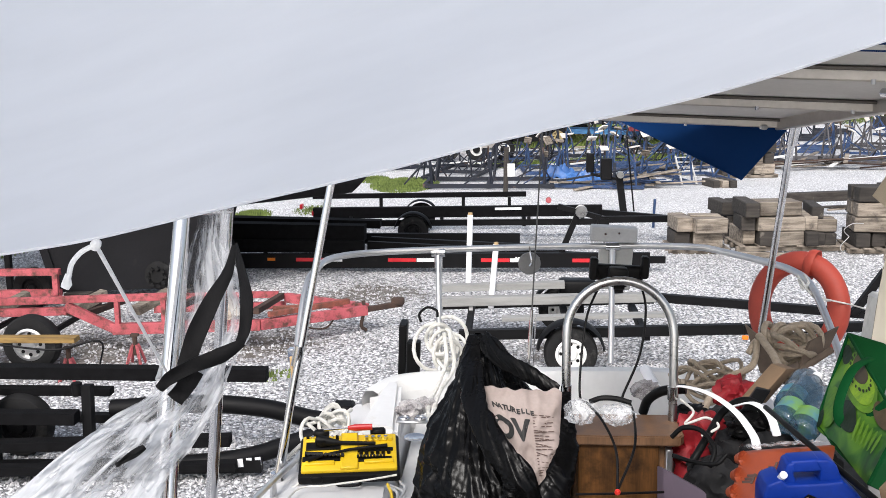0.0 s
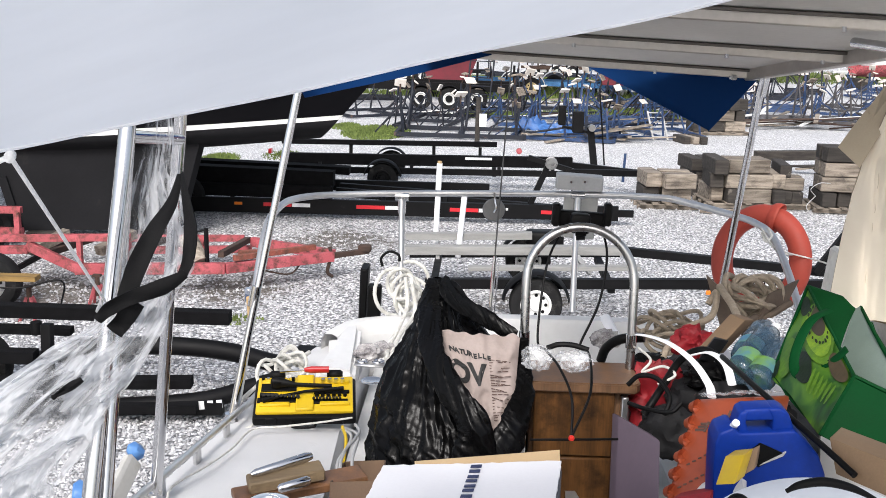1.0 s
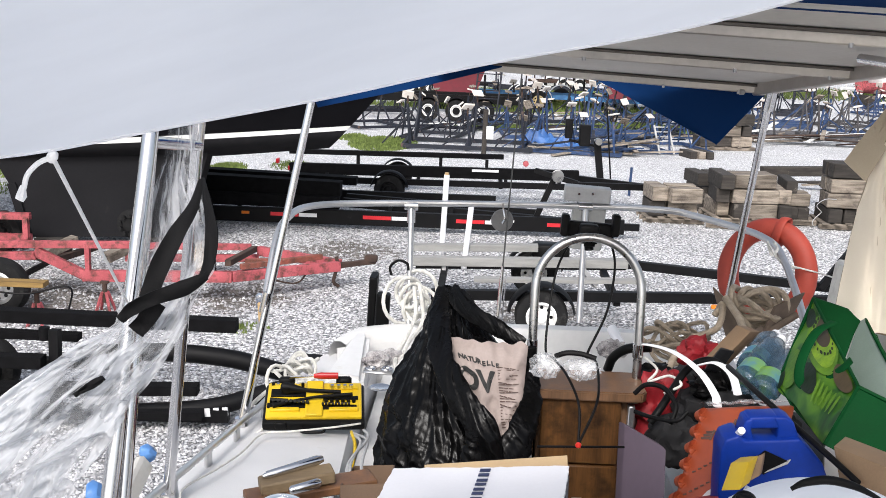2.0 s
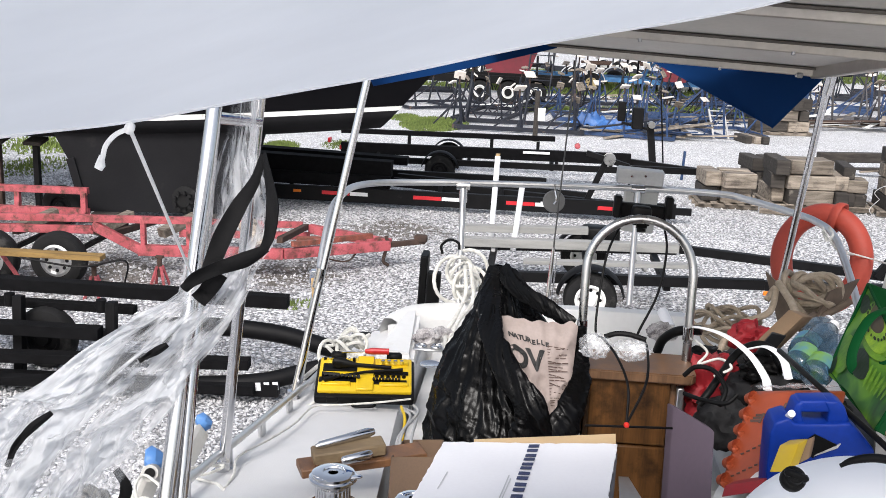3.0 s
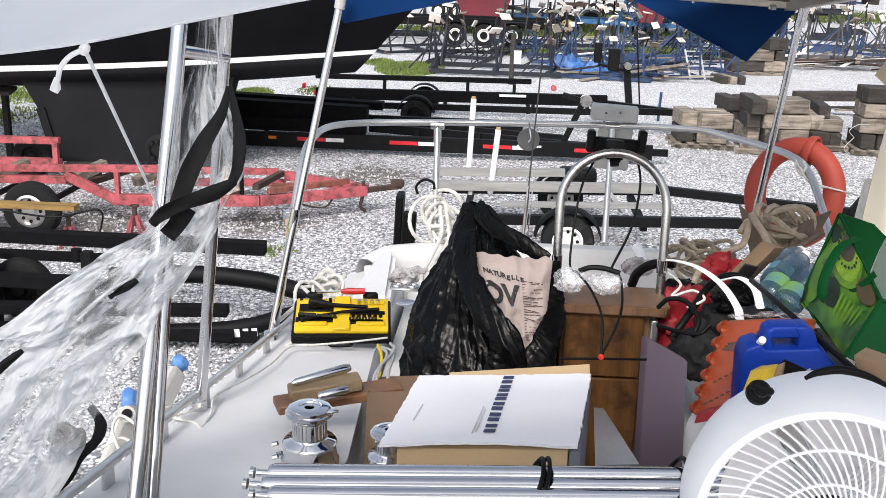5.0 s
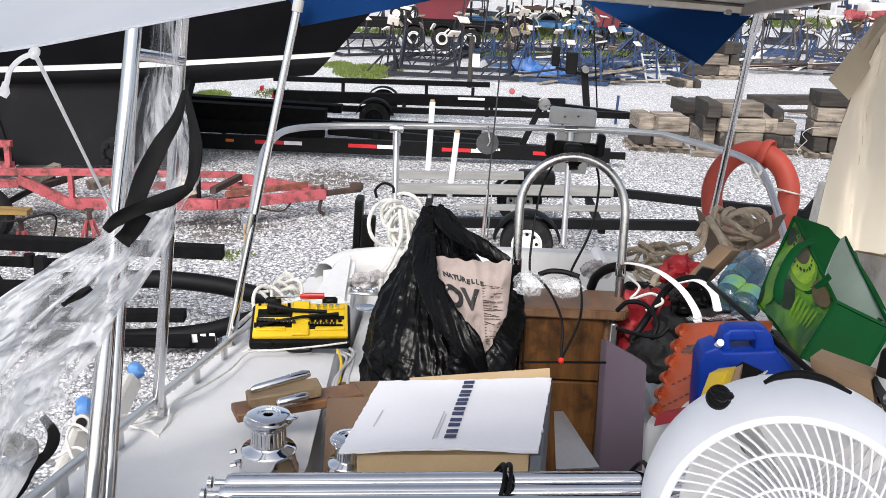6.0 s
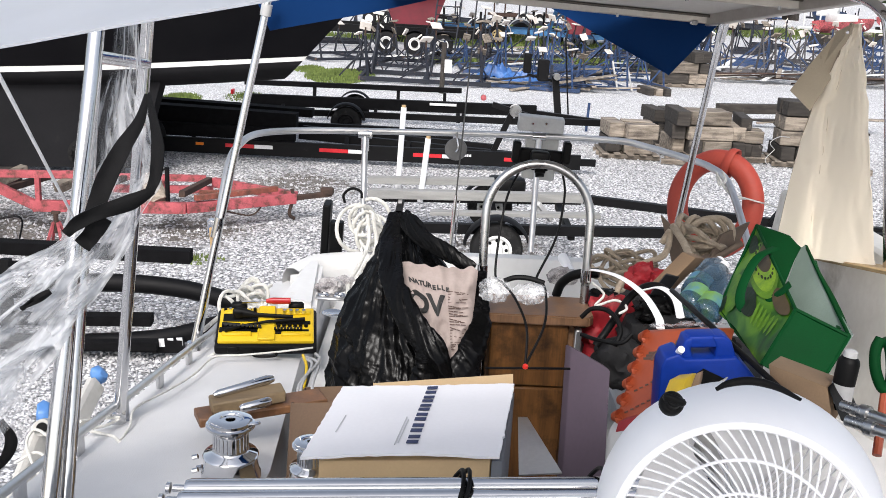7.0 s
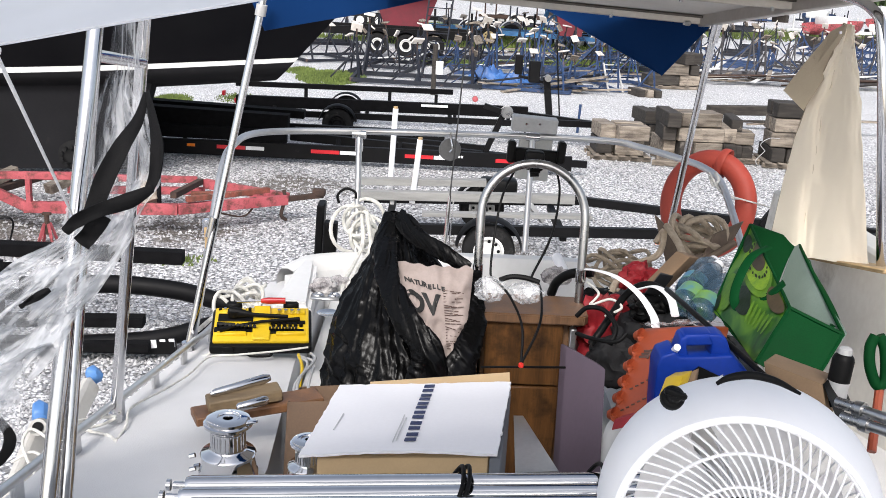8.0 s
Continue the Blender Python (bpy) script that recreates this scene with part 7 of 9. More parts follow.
    for k in range(22):
        bm = B()
        v = 0.24 + k * 0.03
        p, q = sack(0.62, v), sack(0.62 + 0.25 + 0.06 * math.sin(k * 2.3), v + 0.05)
        for m0, m1 in ((0, 0.3), (0.34, 0.6), (0.66, 0.95)):
            beam(bm, p.lerp(q, m0) + Vector((0, -0.006, 0)), p.lerp(q, m1) + Vector((0, -0.006, 0)), 0.001, 0.0022, 0)
        part("print_line", bm, INK_BROWN, body, "bar of unreadable small print", smooth=0)


BAG_LEVELS = [((-0.055, 2.897, 1.989), 0.24), ((-0.062, 2.924, 2.084), 0.255), ((-0.068, 2.952, 2.18), 0.252), ((-0.066, 2.977, 2.267), 0.24), ((-0.066, 3.006, 2.333), 0.222), ((-0.07, 3.036, 2.399), 0.2),
              ((-0.078, 3.075, 2.462), 0.17), ((-0.082, 3.104, 2.53), 0.132), ((-0.092, 3.129, 2.579), 0.095), ((-0.102, 3.154, 2.629), 0.068), ((-0.11, 3.167, 2.673), 0.045), ((-0.117, 3.174, 2.7), 0.03), ((-0.12, 3.177, 2.71), 0.006)]
bin_bag()


def pedestal():
    t = thing("steering_pedestal", "worn teak steering pedestal box with a stainless tube guard", "pedestal", (0.31, 2.93, 1.705))
    x0, x1, y0, y1 = 0.175, 0.445, 2.84, 2.97
    bm = B()
    box(bm, ((x0 + x1) / 2, (y0 + y1) / 2 + 0.01, 2.09), (x1 - x0, y1 - y0 - 0.02, 0.77), bevel=0.006)
    part("case", bm, PEDESTAL_WOOD, t)
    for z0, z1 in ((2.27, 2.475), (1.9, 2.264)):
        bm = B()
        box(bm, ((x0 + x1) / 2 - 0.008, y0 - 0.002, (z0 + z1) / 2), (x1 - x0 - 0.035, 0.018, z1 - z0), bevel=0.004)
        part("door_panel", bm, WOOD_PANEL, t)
    bm = B()
    prism(bm, [(x0 - 0.03, 2.81), (x1 + 0.03, 2.81), (x1 + 0.045, 2.83), (x1 + 0.045, 2.98), (x1 + 0.02, 3.0), (x0 - 0.01, 3.0), (x0 - 0.04, 2.98), (x0 - 0.045, 2.83)], 2.476, 2.506, "z")
    bmesh.ops.bevel(bm, geom=bm.edges[:], offset=0.004, segments=2, affect="EDGES")
    part("top_board", bm, PEDESTAL_WOOD, t)
    bm = B()
    box(bm, (x1 + 0.004, y0 + 0.0, 2.08), (0.02, 0.03, 0.76), bevel=0.003)
    part("metal_edge", bm, ALU, t)
    bm = B()
    xl, xr, zc = 0.155, 0.475, 2.765
    r = (xr - xl) / 2
    xm = (xl + xr) / 2
    pts = [(xl, 2.93, 1.72), (xl, 2.94, 2.4), (xl, 2.97, zc)] + [(xm - r * math.cos(a), 2.975 + 0.03 * math.sin(a), zc + r * math.sin(a)) for a in np.linspace(0.15, math.pi - 0.15, 20)] + [(xr, 2.97, zc), (xr, 2.94, 2.4), (xr, 2.93, 1.72)]
    tube(bm, pts, 0.0135, 14)
    part("guard", bm, GUARD_STEEL, t)
    for x in (xl, xr):
        bm = B()
        tube(bm, [(x, 2.955, 2.57), (x, 2.958, 2.61)], 0.0165, 12)
        part("collar", bm, STEEL, t)
    bm = B()
    box(bm, (x0 - 0.02, y0 + 0.05, 2.06), (0.02, 0.12, 0.7), bevel=0.003)
    box(bm, (x0 - 0.035, y0, 2.43), (0.03, 0.03, 0.06), bevel=0.004)
    part("side_plate", bm, GELCOAT, t)
    bm = B()
    tube(bm, smooth_line([(x0 - 0.035, y0 - 0.01, 2.36), (x0 - 0.032, y0 - 0.03, 2.34), (x0 - 0.035, y0 - 0.01, 2.31), (x0 - 0.03, y0 - 0.02, 2.28)], 5), 0.004, 6)
    part("latch", bm, BLACK_PLASTIC, t)


pedestal()


def mount():
    t = thing("instrument_mount", "black plastic instrument bracket clamped to the pedestal guard", "bracket", (0.321, 3.068, 2.895))
    bm = B()
    box(bm, (0.328, 3.157, 2.918), (0.15, 0.03, 0.05), (0, 3, 0), bevel=0.006)
    for p in ((0.247, 3.143, 2.935), (0.406, 3.142, 2.939)):
        box(bm, p, (0.025, 0.045, 0.07), (0, 3, 0), bevel=0.006)
    part("cradle", bm, BLACK_PLASTIC, t)
    bm = B()
    box(bm, (0.317, 3.085, 2.92), (0.06, 0.05, 0.06), (0, 3, 0), bevel=0.01, seg=2)
    tube(bm, [(0.301, 3.05, 2.905), (0.333, 3.049, 2.905)], 0.018, 12)
    part("clamp", bm, BLACK_PLASTIC, t)
    bm = B()
    tube(bm, [(0.318, 3.065, 2.885), (0.319, 3.061, 2.873)], 0.014, 10)
    part("knob", bm, BLACK_PLASTIC, t)


mount()


def bungee():
    t = thing("bungee_cord", "black elastic cord looped round the pedestal with a red bead", "cord", (0.273, 2.583, 2.435))
    bm = B()
    tube(bm, smooth_line([(0.259, 3.078, 2.89), (0.22, 3.007, 2.822), (0.2, 2.947, 2.72), (0.191, 2.882, 2.604), (0.213, 2.837, 2.593), (0.244, 2.71, 2.585), (0.271, 2.612, 2.537), (0.27, 2.556, 2.45)], 6), 0.0038, 8)
    tube(bm, smooth_line([(0.388, 3.078, 2.897), (0.397, 3.026, 2.827), (0.371, 2.942, 2.712), (0.312, 2.86, 2.605), (0.327, 2.838, 2.602), (0.333, 2.752, 2.592), (0.319, 2.614, 2.547), (0.27, 2.556, 2.45)], 6), 0.0038, 8)
    tube(bm, smooth_line([(0.214, 2.81, 2.609), (0.247, 2.804, 2.623), (0.289, 2.803, 2.622), (0.331, 2.799, 2.611)], 6), 0.008, 8)
    part("cord", bm, BLACK_PLASTIC, t)
    bm = B()
    tube(bm, [(0.166, 2.628, 2.406), (0.271, 2.563, 2.439), (0.403, 2.628, 2.417)], 0.0035, 8)
    part("band", bm, BLACK_PLASTIC, t)
    bm = B()
    lathe(bm, [(0.002, -0.008), (0.007, -0.005), (0.0085, 0), (0.007, 0.005), (0.002, 0.008)], Matrix.Translation((0.269, 2.546, 2.451)), 12)
    part("bead", bm, material("red_bead", (0.6, 0.03, 0.02), None, 0.3), t)


bungee()


def crumple(name, c, r, mat, label, cat, seed, squash=0.7, fold=0.35):
    bm = B()
    bmesh.ops.create_icosphere(bm, subdivisions=4, radius=1)
    for v in bm.verts:
        d = v.co.normalized()
        n1 = 1 - 2 * abs(noise.noise(d * 1.6 + Vector((seed, 0, 0))))
        n2 = noise.noise(d * 5.5 + Vector((0, seed, 0)))
        k = 1 + fold * 0.7 * (n1 - 0.4) + fold * 0.35 * n2
        v.co = Vector(c) + Vector((d.x * r * k, d.y * r * k * 0.8, d.z * r * k * squash))
    return solo(name, bm, mat, label, cat, smooth=50)


crumple("plastic_bag", (0.187, 2.784, 2.588), 0.045, CLEAR_BAG, "crumpled clear plastic bag on the pedestal top", "plastic bag", 1, 0.8)
crumple("plastic_bag", (0.289, 2.772, 2.587), 0.05, CLEAR_BAG, "crumpled clear plastic wrap on the pedestal top", "plastic bag", 4, 0.6)
PINK_CLOTH = material("pale_cloth_rag", (0.66, 0.64, 0.63), (0.1, 0.09, 0.1), 0.9, 0, 14, 200, 0.3)
crumple("rag", (-0.401, 3.708, 2.26), 0.048, PINK_CLOTH, "crumpled pale rags on the aft bench", "rag", 7, 0.7, 0.5)
crumple("rag", (-0.351, 3.807, 2.245), 0.042, PINK_CLOTH, "crumpled pale rags on the aft bench", "rag", 9, 0.7, 0.5)
crumple("rag", (0.491, 3.624, 2.376), 0.05, PINK_CLOTH, "crumpled pale rags on the aft bench", "rag", 12, 0.7, 0.5)


def deck_fittings():
    t = thing("fairlead", "oval steel deck plate with two round openings", "deck fitting", (-0.47, 3.62, 2.14))
    bm = B()
    c = Vector((-0.385, 3.65, 2.239))
    box(bm, c, (0.12, 0.06, 0.012), bevel=0.005)
    part("plate", bm, ALU, t)
    for s in (-1, 1):
        bm = B()
        tube(bm, [c + Vector((s * 0.03 + 0.02 * math.cos(a), 0.016 * math.sin(a), 0.01)) for a in np.linspace(0, 6.283, 17)[:-1]], 0.005, 8, closed=True)
        part("ring", bm, STEEL, t)
    bm = B()
    lathe(bm, [(0.026, 0), (0.036, 0.003), (0.04, 0.006), (0.037, 0.006), (0.033, 0.004), (0.002, 0.003)], Matrix.Translation((-0.353, 3.415, 2.256)), 28)
    solo("deck_plate", bm, STEEL, "flat steel deck plate beside the bin bag", "deck plate")
    bm = B()
    tube(bm, [(0.513, 3.836, 2.392), (0.542, 3.668, 2.353)], 0.02, 14)
    solo("pipe_stub", bm, WHITE_PLASTIC, "short white plastic pipe leaning on the stern rim", "pipe")
    rnd = random.Random(4)
    for k in range(3):
        bm = B()
        p = Vector((-0.335, 2.537, 2.351)) + Vector((rnd.uniform(-0.02, 0.04), rnd.uniform(-0.02, 0.02), 0))
        q = Vector((-0.411, 3.029, 2.251)) + Vector((rnd.uniform(-0.02, 0.05), rnd.uniform(-0.03, 0.03), 0))
        tube(bm, smooth_line([q, q.lerp(p, 0.4) + Vector((0.03, 0, 0.02)), p, p + Vector((0.05, 0.0, -0.12))], 6), 0.0045, 8)
        solo("hose", bm, GREY_PLASTIC, "grey hose hanging down the cockpit side", "hose", "cockpit hoses")
    bm = B()
    tube(bm, smooth_line([(-0.399, 2.983, 2.27), (-0.373, 2.879, 2.272), (-0.367, 2.776, 2.25)], 6), 0.005, 8)
    solo("yellow_hose", bm, YELLOW, "short yellow hose end in the cockpit", "hose")


deck_fittings()


def rope_hank(name, label, centre, r, n, rope_r, mat, seed, tilt=(80, 0, 0), stretch=1.0, jitter=0.35):
    rnd = random.Random(seed)
    m = pose(*centre, *tilt)
    t = thing(name, label, "rope", m=m)
    for i in range(n):
        bm = B()
        a0, rr = rnd.uniform(0, 6.28), r * rnd.uniform(0.55, 1.1)
        off = Vector((rnd.uniform(-1, 1), rnd.uniform(-1, 1), 0)) * r * jitter
        pts = []
        for k in range(22):
            a = a0 + 2 * math.pi * k / 22
            pts.append(Vector((rr * math.cos(a), rr * stretch * math.sin(a), 0.03 * math.sin(2 * a + i) + (i - n / 2) * rope_r * 0.9)) + off)
        tube(bm, pts, rope_r, 8, closed=True)
        part("coil", bm, mat, t)
    return t


rope_hank("rope_coil", "loosely coiled white rope hung on the stern rail", (-0.304, 4.254, 2.356), 0.085, 6, 0.0085, ROPE_WHITE, 5, (78, 0, 5), 1.15, 0.5)
rope_hank("rope_coil", "coil of tan braided rope lying over the anchor", (0.946, 3.427, 2.62), 0.085, 7, 0.011, ROPE_TAN, 6, (35, 15, 0), 0.75, 0.35)
rope_hank("rope_coil", "tangled pale rope on the starboard quarter", (0.707, 3.535, 2.441), 0.12, 8, 0.008, ROPE_TAN, 16, (12, 5, 0), 0.5, 0.6)
rope_hank("rope_coil", "loose white lines heaped at the deck edge", (-0.664, 3.55, 2.238), 0.07, 7, 0.007, ROPE_WHITE, 8, (20, 10, 0), 0.7, 0.9)
bm = B()
for k, pts in enumerate(([(-0.296, 4.194, 2.435), (-0.284, 4.141, 2.324), (-0.309, 3.97, 2.273), (-0.333, 3.808, 2.25), (-0.324, 3.647, 2.234)], [(-0.271, 4.174, 2.442), (-0.251, 4.134, 2.302), (-0.297, 3.916, 2.266), (-0.314, 3.701, 2.239)])):
    tube(bm, smooth_line(pts, 6), 0.009, 8)
solo("rope_tail", bm, ROPE_WHITE, "white rope ends trailing over the stern rim", "rope")
bm = B()
tube(bm, smooth_line([(-0.402, 4.266, 2.463), (-0.409, 4.276, 2.498), (-0.375, 4.283, 2.526), (-0.335, 4.279, 2.514), (-0.329, 4.271, 2.486)], 6), 0.006, 8)
solo("cable_loop", bm, BLACK_PLASTIC, "black cable looped beside the rail upright", "cable")
t = thing("motor_bracket", "black outboard motor bracket fixed outside the stern", "motor bracket", (-0.464, 4.315, 2.197))
bm = B()
box(bm, (-0.491, 4.351, 2.32), (0.035, 0.09, 0.25), (6, 3, 0), bevel=0.006)
part("plate", bm, BLACK_PLASTIC, t)
bm = B()
box(bm, (-0.44, 4.289, 2.29), (0.06, 0.05, 0.17), (6, 3, 0), bevel=0.006)
part("arm", bm, BLACK_PLASTIC, t)


# ---- cartons ----
def white_carton():
    t = thing("equipment_box", "white cardboard equipment carton with a torn lid and blue lettering bars", "box", (-0.028, 1.765, 2.579))
    o, a, b = Vector((-0.231, 1.745, 2.572)), Vector((0.15, 1.719, 2.608)), Vector((-0.186, 2.106, 2.563))
    c = o - Vector((0, 0, 0.006))
    far_right = Vector((0.2, 2.073, 2.611))
    bm = B()
    r = a - o
    d = b - o
    n = 26

    def top(u, v):
        p = (o + r * u).lerp(b.lerp(far_right, u), v)
        if u in (0, 1) or v in (0, 1):
            p += Vector((0.004 * noise.noise(Vector((u * 20, v * 20, 1))), 0.006 * noise.noise(Vector((v * 20, u * 30, 1))), 0))
        return p + Vector((0, 0, 0.008 * math.sin(u * 3.1) * (1 - v) - 0.006 * u * v + 0.004 * noise.noise(Vector((u * 3, v * 3, 1)))))
    grid(bm, top, n, n)
    thicken(bm, 0.005)
    lid = part("lid", bm, CARD_WHITE, t)
    # brand mark as plain strokes, two side by side for each of six signs
    for k in range(12):
        bm = B()
        v0 = 0.96 - (k // 2) * 0.148 - (k % 2) * 0.066
        u = 0.535 + 0.002 * (k // 2)
        pts = [top(u - 0.03, v0), top(u + 0.03, v0), top(u + 0.03, v0 - 0.038), top(u - 0.03, v0 - 0.038)]
        vs = [bm.verts.new(p + Vector((0, -0.0002, 0.004))) for p in pts] + [bm.verts.new(p + Vector((0, 0, 0.0026))) for p in pts]
        bm.faces.new(vs[:4])
        for i in range(4):
            bm.faces.new((vs[i], vs[(i + 1) % 4], vs[4 + (i + 1) % 4], vs[4 + i]))
        part("brand_bar", bm, INK_BLUE, lid)
    faint = material("grey_print", (0.52, 0.53, 0.54), None, 0.7)
    for u0, v1, v2 in ((0.465, 0.46, 0.1), (0.48, 0.42, 0.12), (0.12, 0.52, 0.3)):
        bm = B()
        beam(bm, top(u0, v1) + Vector((0, 0, 0.0032)), top(u0 - 0.006, v2) + Vector((0, 0, 0.0032)), 0.0022, 0.001, 0)
        part("faint_print", bm, faint, lid)
    bm = B()
    hexa(bm, o + r * 0.09 + Vector((0, 0.01, -0.34)), a - r * 0.04 + Vector((0, 0.01, -0.34)), b + r * 0.09 + Vector((0, -0.02, -0.34)), o + r * 0.09 + Vector((0, 0.01, -0.012)))
    part("inner_box", bm, CARD_TAN, t)
    # side wall of the white carton, with its shade put into a dark colour
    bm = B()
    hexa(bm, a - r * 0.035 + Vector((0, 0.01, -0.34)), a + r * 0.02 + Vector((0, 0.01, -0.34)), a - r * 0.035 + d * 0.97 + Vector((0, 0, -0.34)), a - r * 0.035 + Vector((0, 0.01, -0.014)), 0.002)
    part("side_wall", bm, material("shaded_carton_side", (0.12, 0.13, 0.15), (0.08, 0.08, 0.09), 0.6), t)
    bm = B()
    vs = [bm.verts.new(p) for p in ((-0.118, 2.122, 2.547), (0.201, 2.105, 2.58), (0.202, 2.151, 2.595), (-0.12, 2.154, 2.553))]
    bm.faces.new(vs)
    thicken(bm, 0.004)
    part("back_flap", bm, CARD_TAN, t)


white_carton()
bm = B()
hexa(bm, (-0.315, 2.109, 2.312), (-0.192, 2.064, 2.343), (-0.34, 2.535, 2.162), (-0.327, 2.252, 2.445), 0.003, True)
thicken(bm, 0.004)
solo("cardboard_box", bm, CARD_SHADED, "open brown cardboard box in the cockpit", "box")
bm = B()
vs = [bm.verts.new(p) for p in ((0.257, 2.516, 2.31), (0.283, 2.516, 2.311), (0.341, 2.177, 2.33), (0.237, 2.176, 2.319))]
bm.faces.new(vs)
thicken(bm, 0.004)
solo("metal_sheet", bm, ALU, "folded grey aluminium sheet beside the carton", "metal sheet")


def winch(c, s, label):
    t = thing("sheet_winch", label, "winch", c, "sheet winches")
    m = Matrix.Translation(c) @ Matrix.Scale(s, 4)
    bm = B()
    lathe(bm, [(0.083, -0.012), (0.083, 0.008), (0.078, 0.016), (0.074, 0.05), (0.078, 0.062), (0.074, 0.068), (0.054, 0.074), (0.05, 0.08)], m, 40)
    part("base", bm, CHROME, t)
    bm = B()
    prof = [(0.05, 0.078), (0.047, 0.09), (0.046, 0.12), (0.05, 0.138), (0.06, 0.146), (0.068, 0.15), (0.068, 0.156), (0.06, 0.16)]
    lathe(bm, prof, m, 40)
    part("drum", bm, CHROME, t)
    bm = B()
    for k in range(24):
        a = 2 * math.pi * k / 24
        p, q = m @ Vector((0.0475 * math.cos(a), 0.0475 * math.sin(a), 0.085)), m @ Vector((0.047 * math.cos(a), 0.047 * math.sin(a), 0.13))
        tube(bm, [p, q], 0.0022 * s, 6)
    part("drum_ribs", bm, CHROME, t)
    bm = B()
    lathe(bm, [(0.06, 0.16), (0.06, 0.168), (0.05, 0.172), (0.03, 0.172), (0.028, 0.168), (0.014, 0.168), (0.013, 0.16), (0.002, 0.16)], m, 32)
    part("cap", bm, CHROME, t)
    bm = B()
    beam(bm, m @ Vector((0.03, -0.02, 0.162)), m @ Vector((0.085, -0.01, 0.168)), 0.02 * s, 0.008 * s)
    part("stripper_arm", bm, CHROME, t)


winch(Vector((-0.415, 1.979, 2.398)), 0.78, "polished chrome sheet winch on the coaming")
winch(Vector((-0.223, 1.84, 2.466)), 0.55, "small chrome winch half hidden behind the carton")


def boards():
    bm = B()
    beam(bm, (-0.548, 2.214, 2.412), (-0.258, 2.348, 2.421), 0.075, 0.022, 0.003)
    solo("teak_board", bm, WOOD, "oiled teak board lying across the coaming", "board")
    bm = B()
    beam(bm, (-0.521, 2.241, 2.435), (-0.352, 2.305, 2.45), 0.06, 0.03, 0.004)
    solo("wood_block", bm, WOOD_OLD, "pale wooden block on top of the teak board", "wood block")
    for a, b, lab in (((-0.514, 2.248, 2.458), (-0.383, 2.333, 2.473), "stainless winch handle lying on the wooden block"), ((-0.438, 2.184, 2.456), (-0.37, 2.226, 2.461), "stainless winch handle resting on the teak board")):
        bm = B()
        a, b = Vector(a), Vector(b)
        tube(bm, [a, a.lerp(b, 0.08), a.lerp(b, 0.9), b], 0.011, 12, radii=[0.005, 0.0105, 0.0125, 0.008])
        solo("winch_crank", bm, STEEL, lab, "winch handle", "winch handles")
    for p in ((-0.513, 2.034, 2.403), (-0.495, 2.001, 2.396), (-0.5, 1.981, 2.399)):
        bm = B()
        tube(bm, [p, Vector(p) + Vector((0.012, 0, 0.004))], 0.006, 8)
        solo("steel_pin", bm, STEEL, "small steel pin beside the winch", "pin", "pins by the winch")


boards()


def tube_bundle():
    t = thing("steel_tubes", "bundle of polished stainless tubes tied with black cord", "tubes", (-0.03, 1.337, 2.718))
    for k, (dy, dz, a, b) in enumerate(((0.03, 0.022, (-0.349, 1.362, 2.716), (0.434, 1.346, 2.772)), (0.0, 0.0, (-0.354, 1.339, 2.709), (0.429, 1.323, 2.767)), (-0.03, -0.006, (-0.336, 1.308, 2.71), (0.421, 1.292, 2.766)))):
        a, b = Vector(a), Vector(b)
        bm = B()
        tube(bm, [a, a + (b - a) * 0.01, b], 0.0155, 16, radii=[0.013, 0.0155, 0.0155])
        tb = part("tube", bm, STEEL, t)
        bm = B()
        tube(bm, [a, a - Vector((0.02, 0, 0))], 0.006, 10)
        tube(bm, [a - Vector((0.024, 0, 0)), a - Vector((0.03, 0, 0))], 0.009, 10)
        part("end_pin", bm, STEEL, tb)
    for p in ((0.051, 1.342, 2.74), (0.06, 1.342, 2.741), (0.255, 1.325, 2.764)):
        bm = B()
        p = Vector(p)
        line = [p + Vector((0.022 * math.sin(a) + 0.004 * math.cos(2 * a), 0.045 * math.cos(a), 0.034 * math.sin(a) + 0.0)) for a in np.linspace(0, 6.283, 25)[:-1]]
        tube(bm, line, 0.0034, 8, closed=True)
        part("cord", bm, BLACK_PLASTIC, t)


tube_bundle()


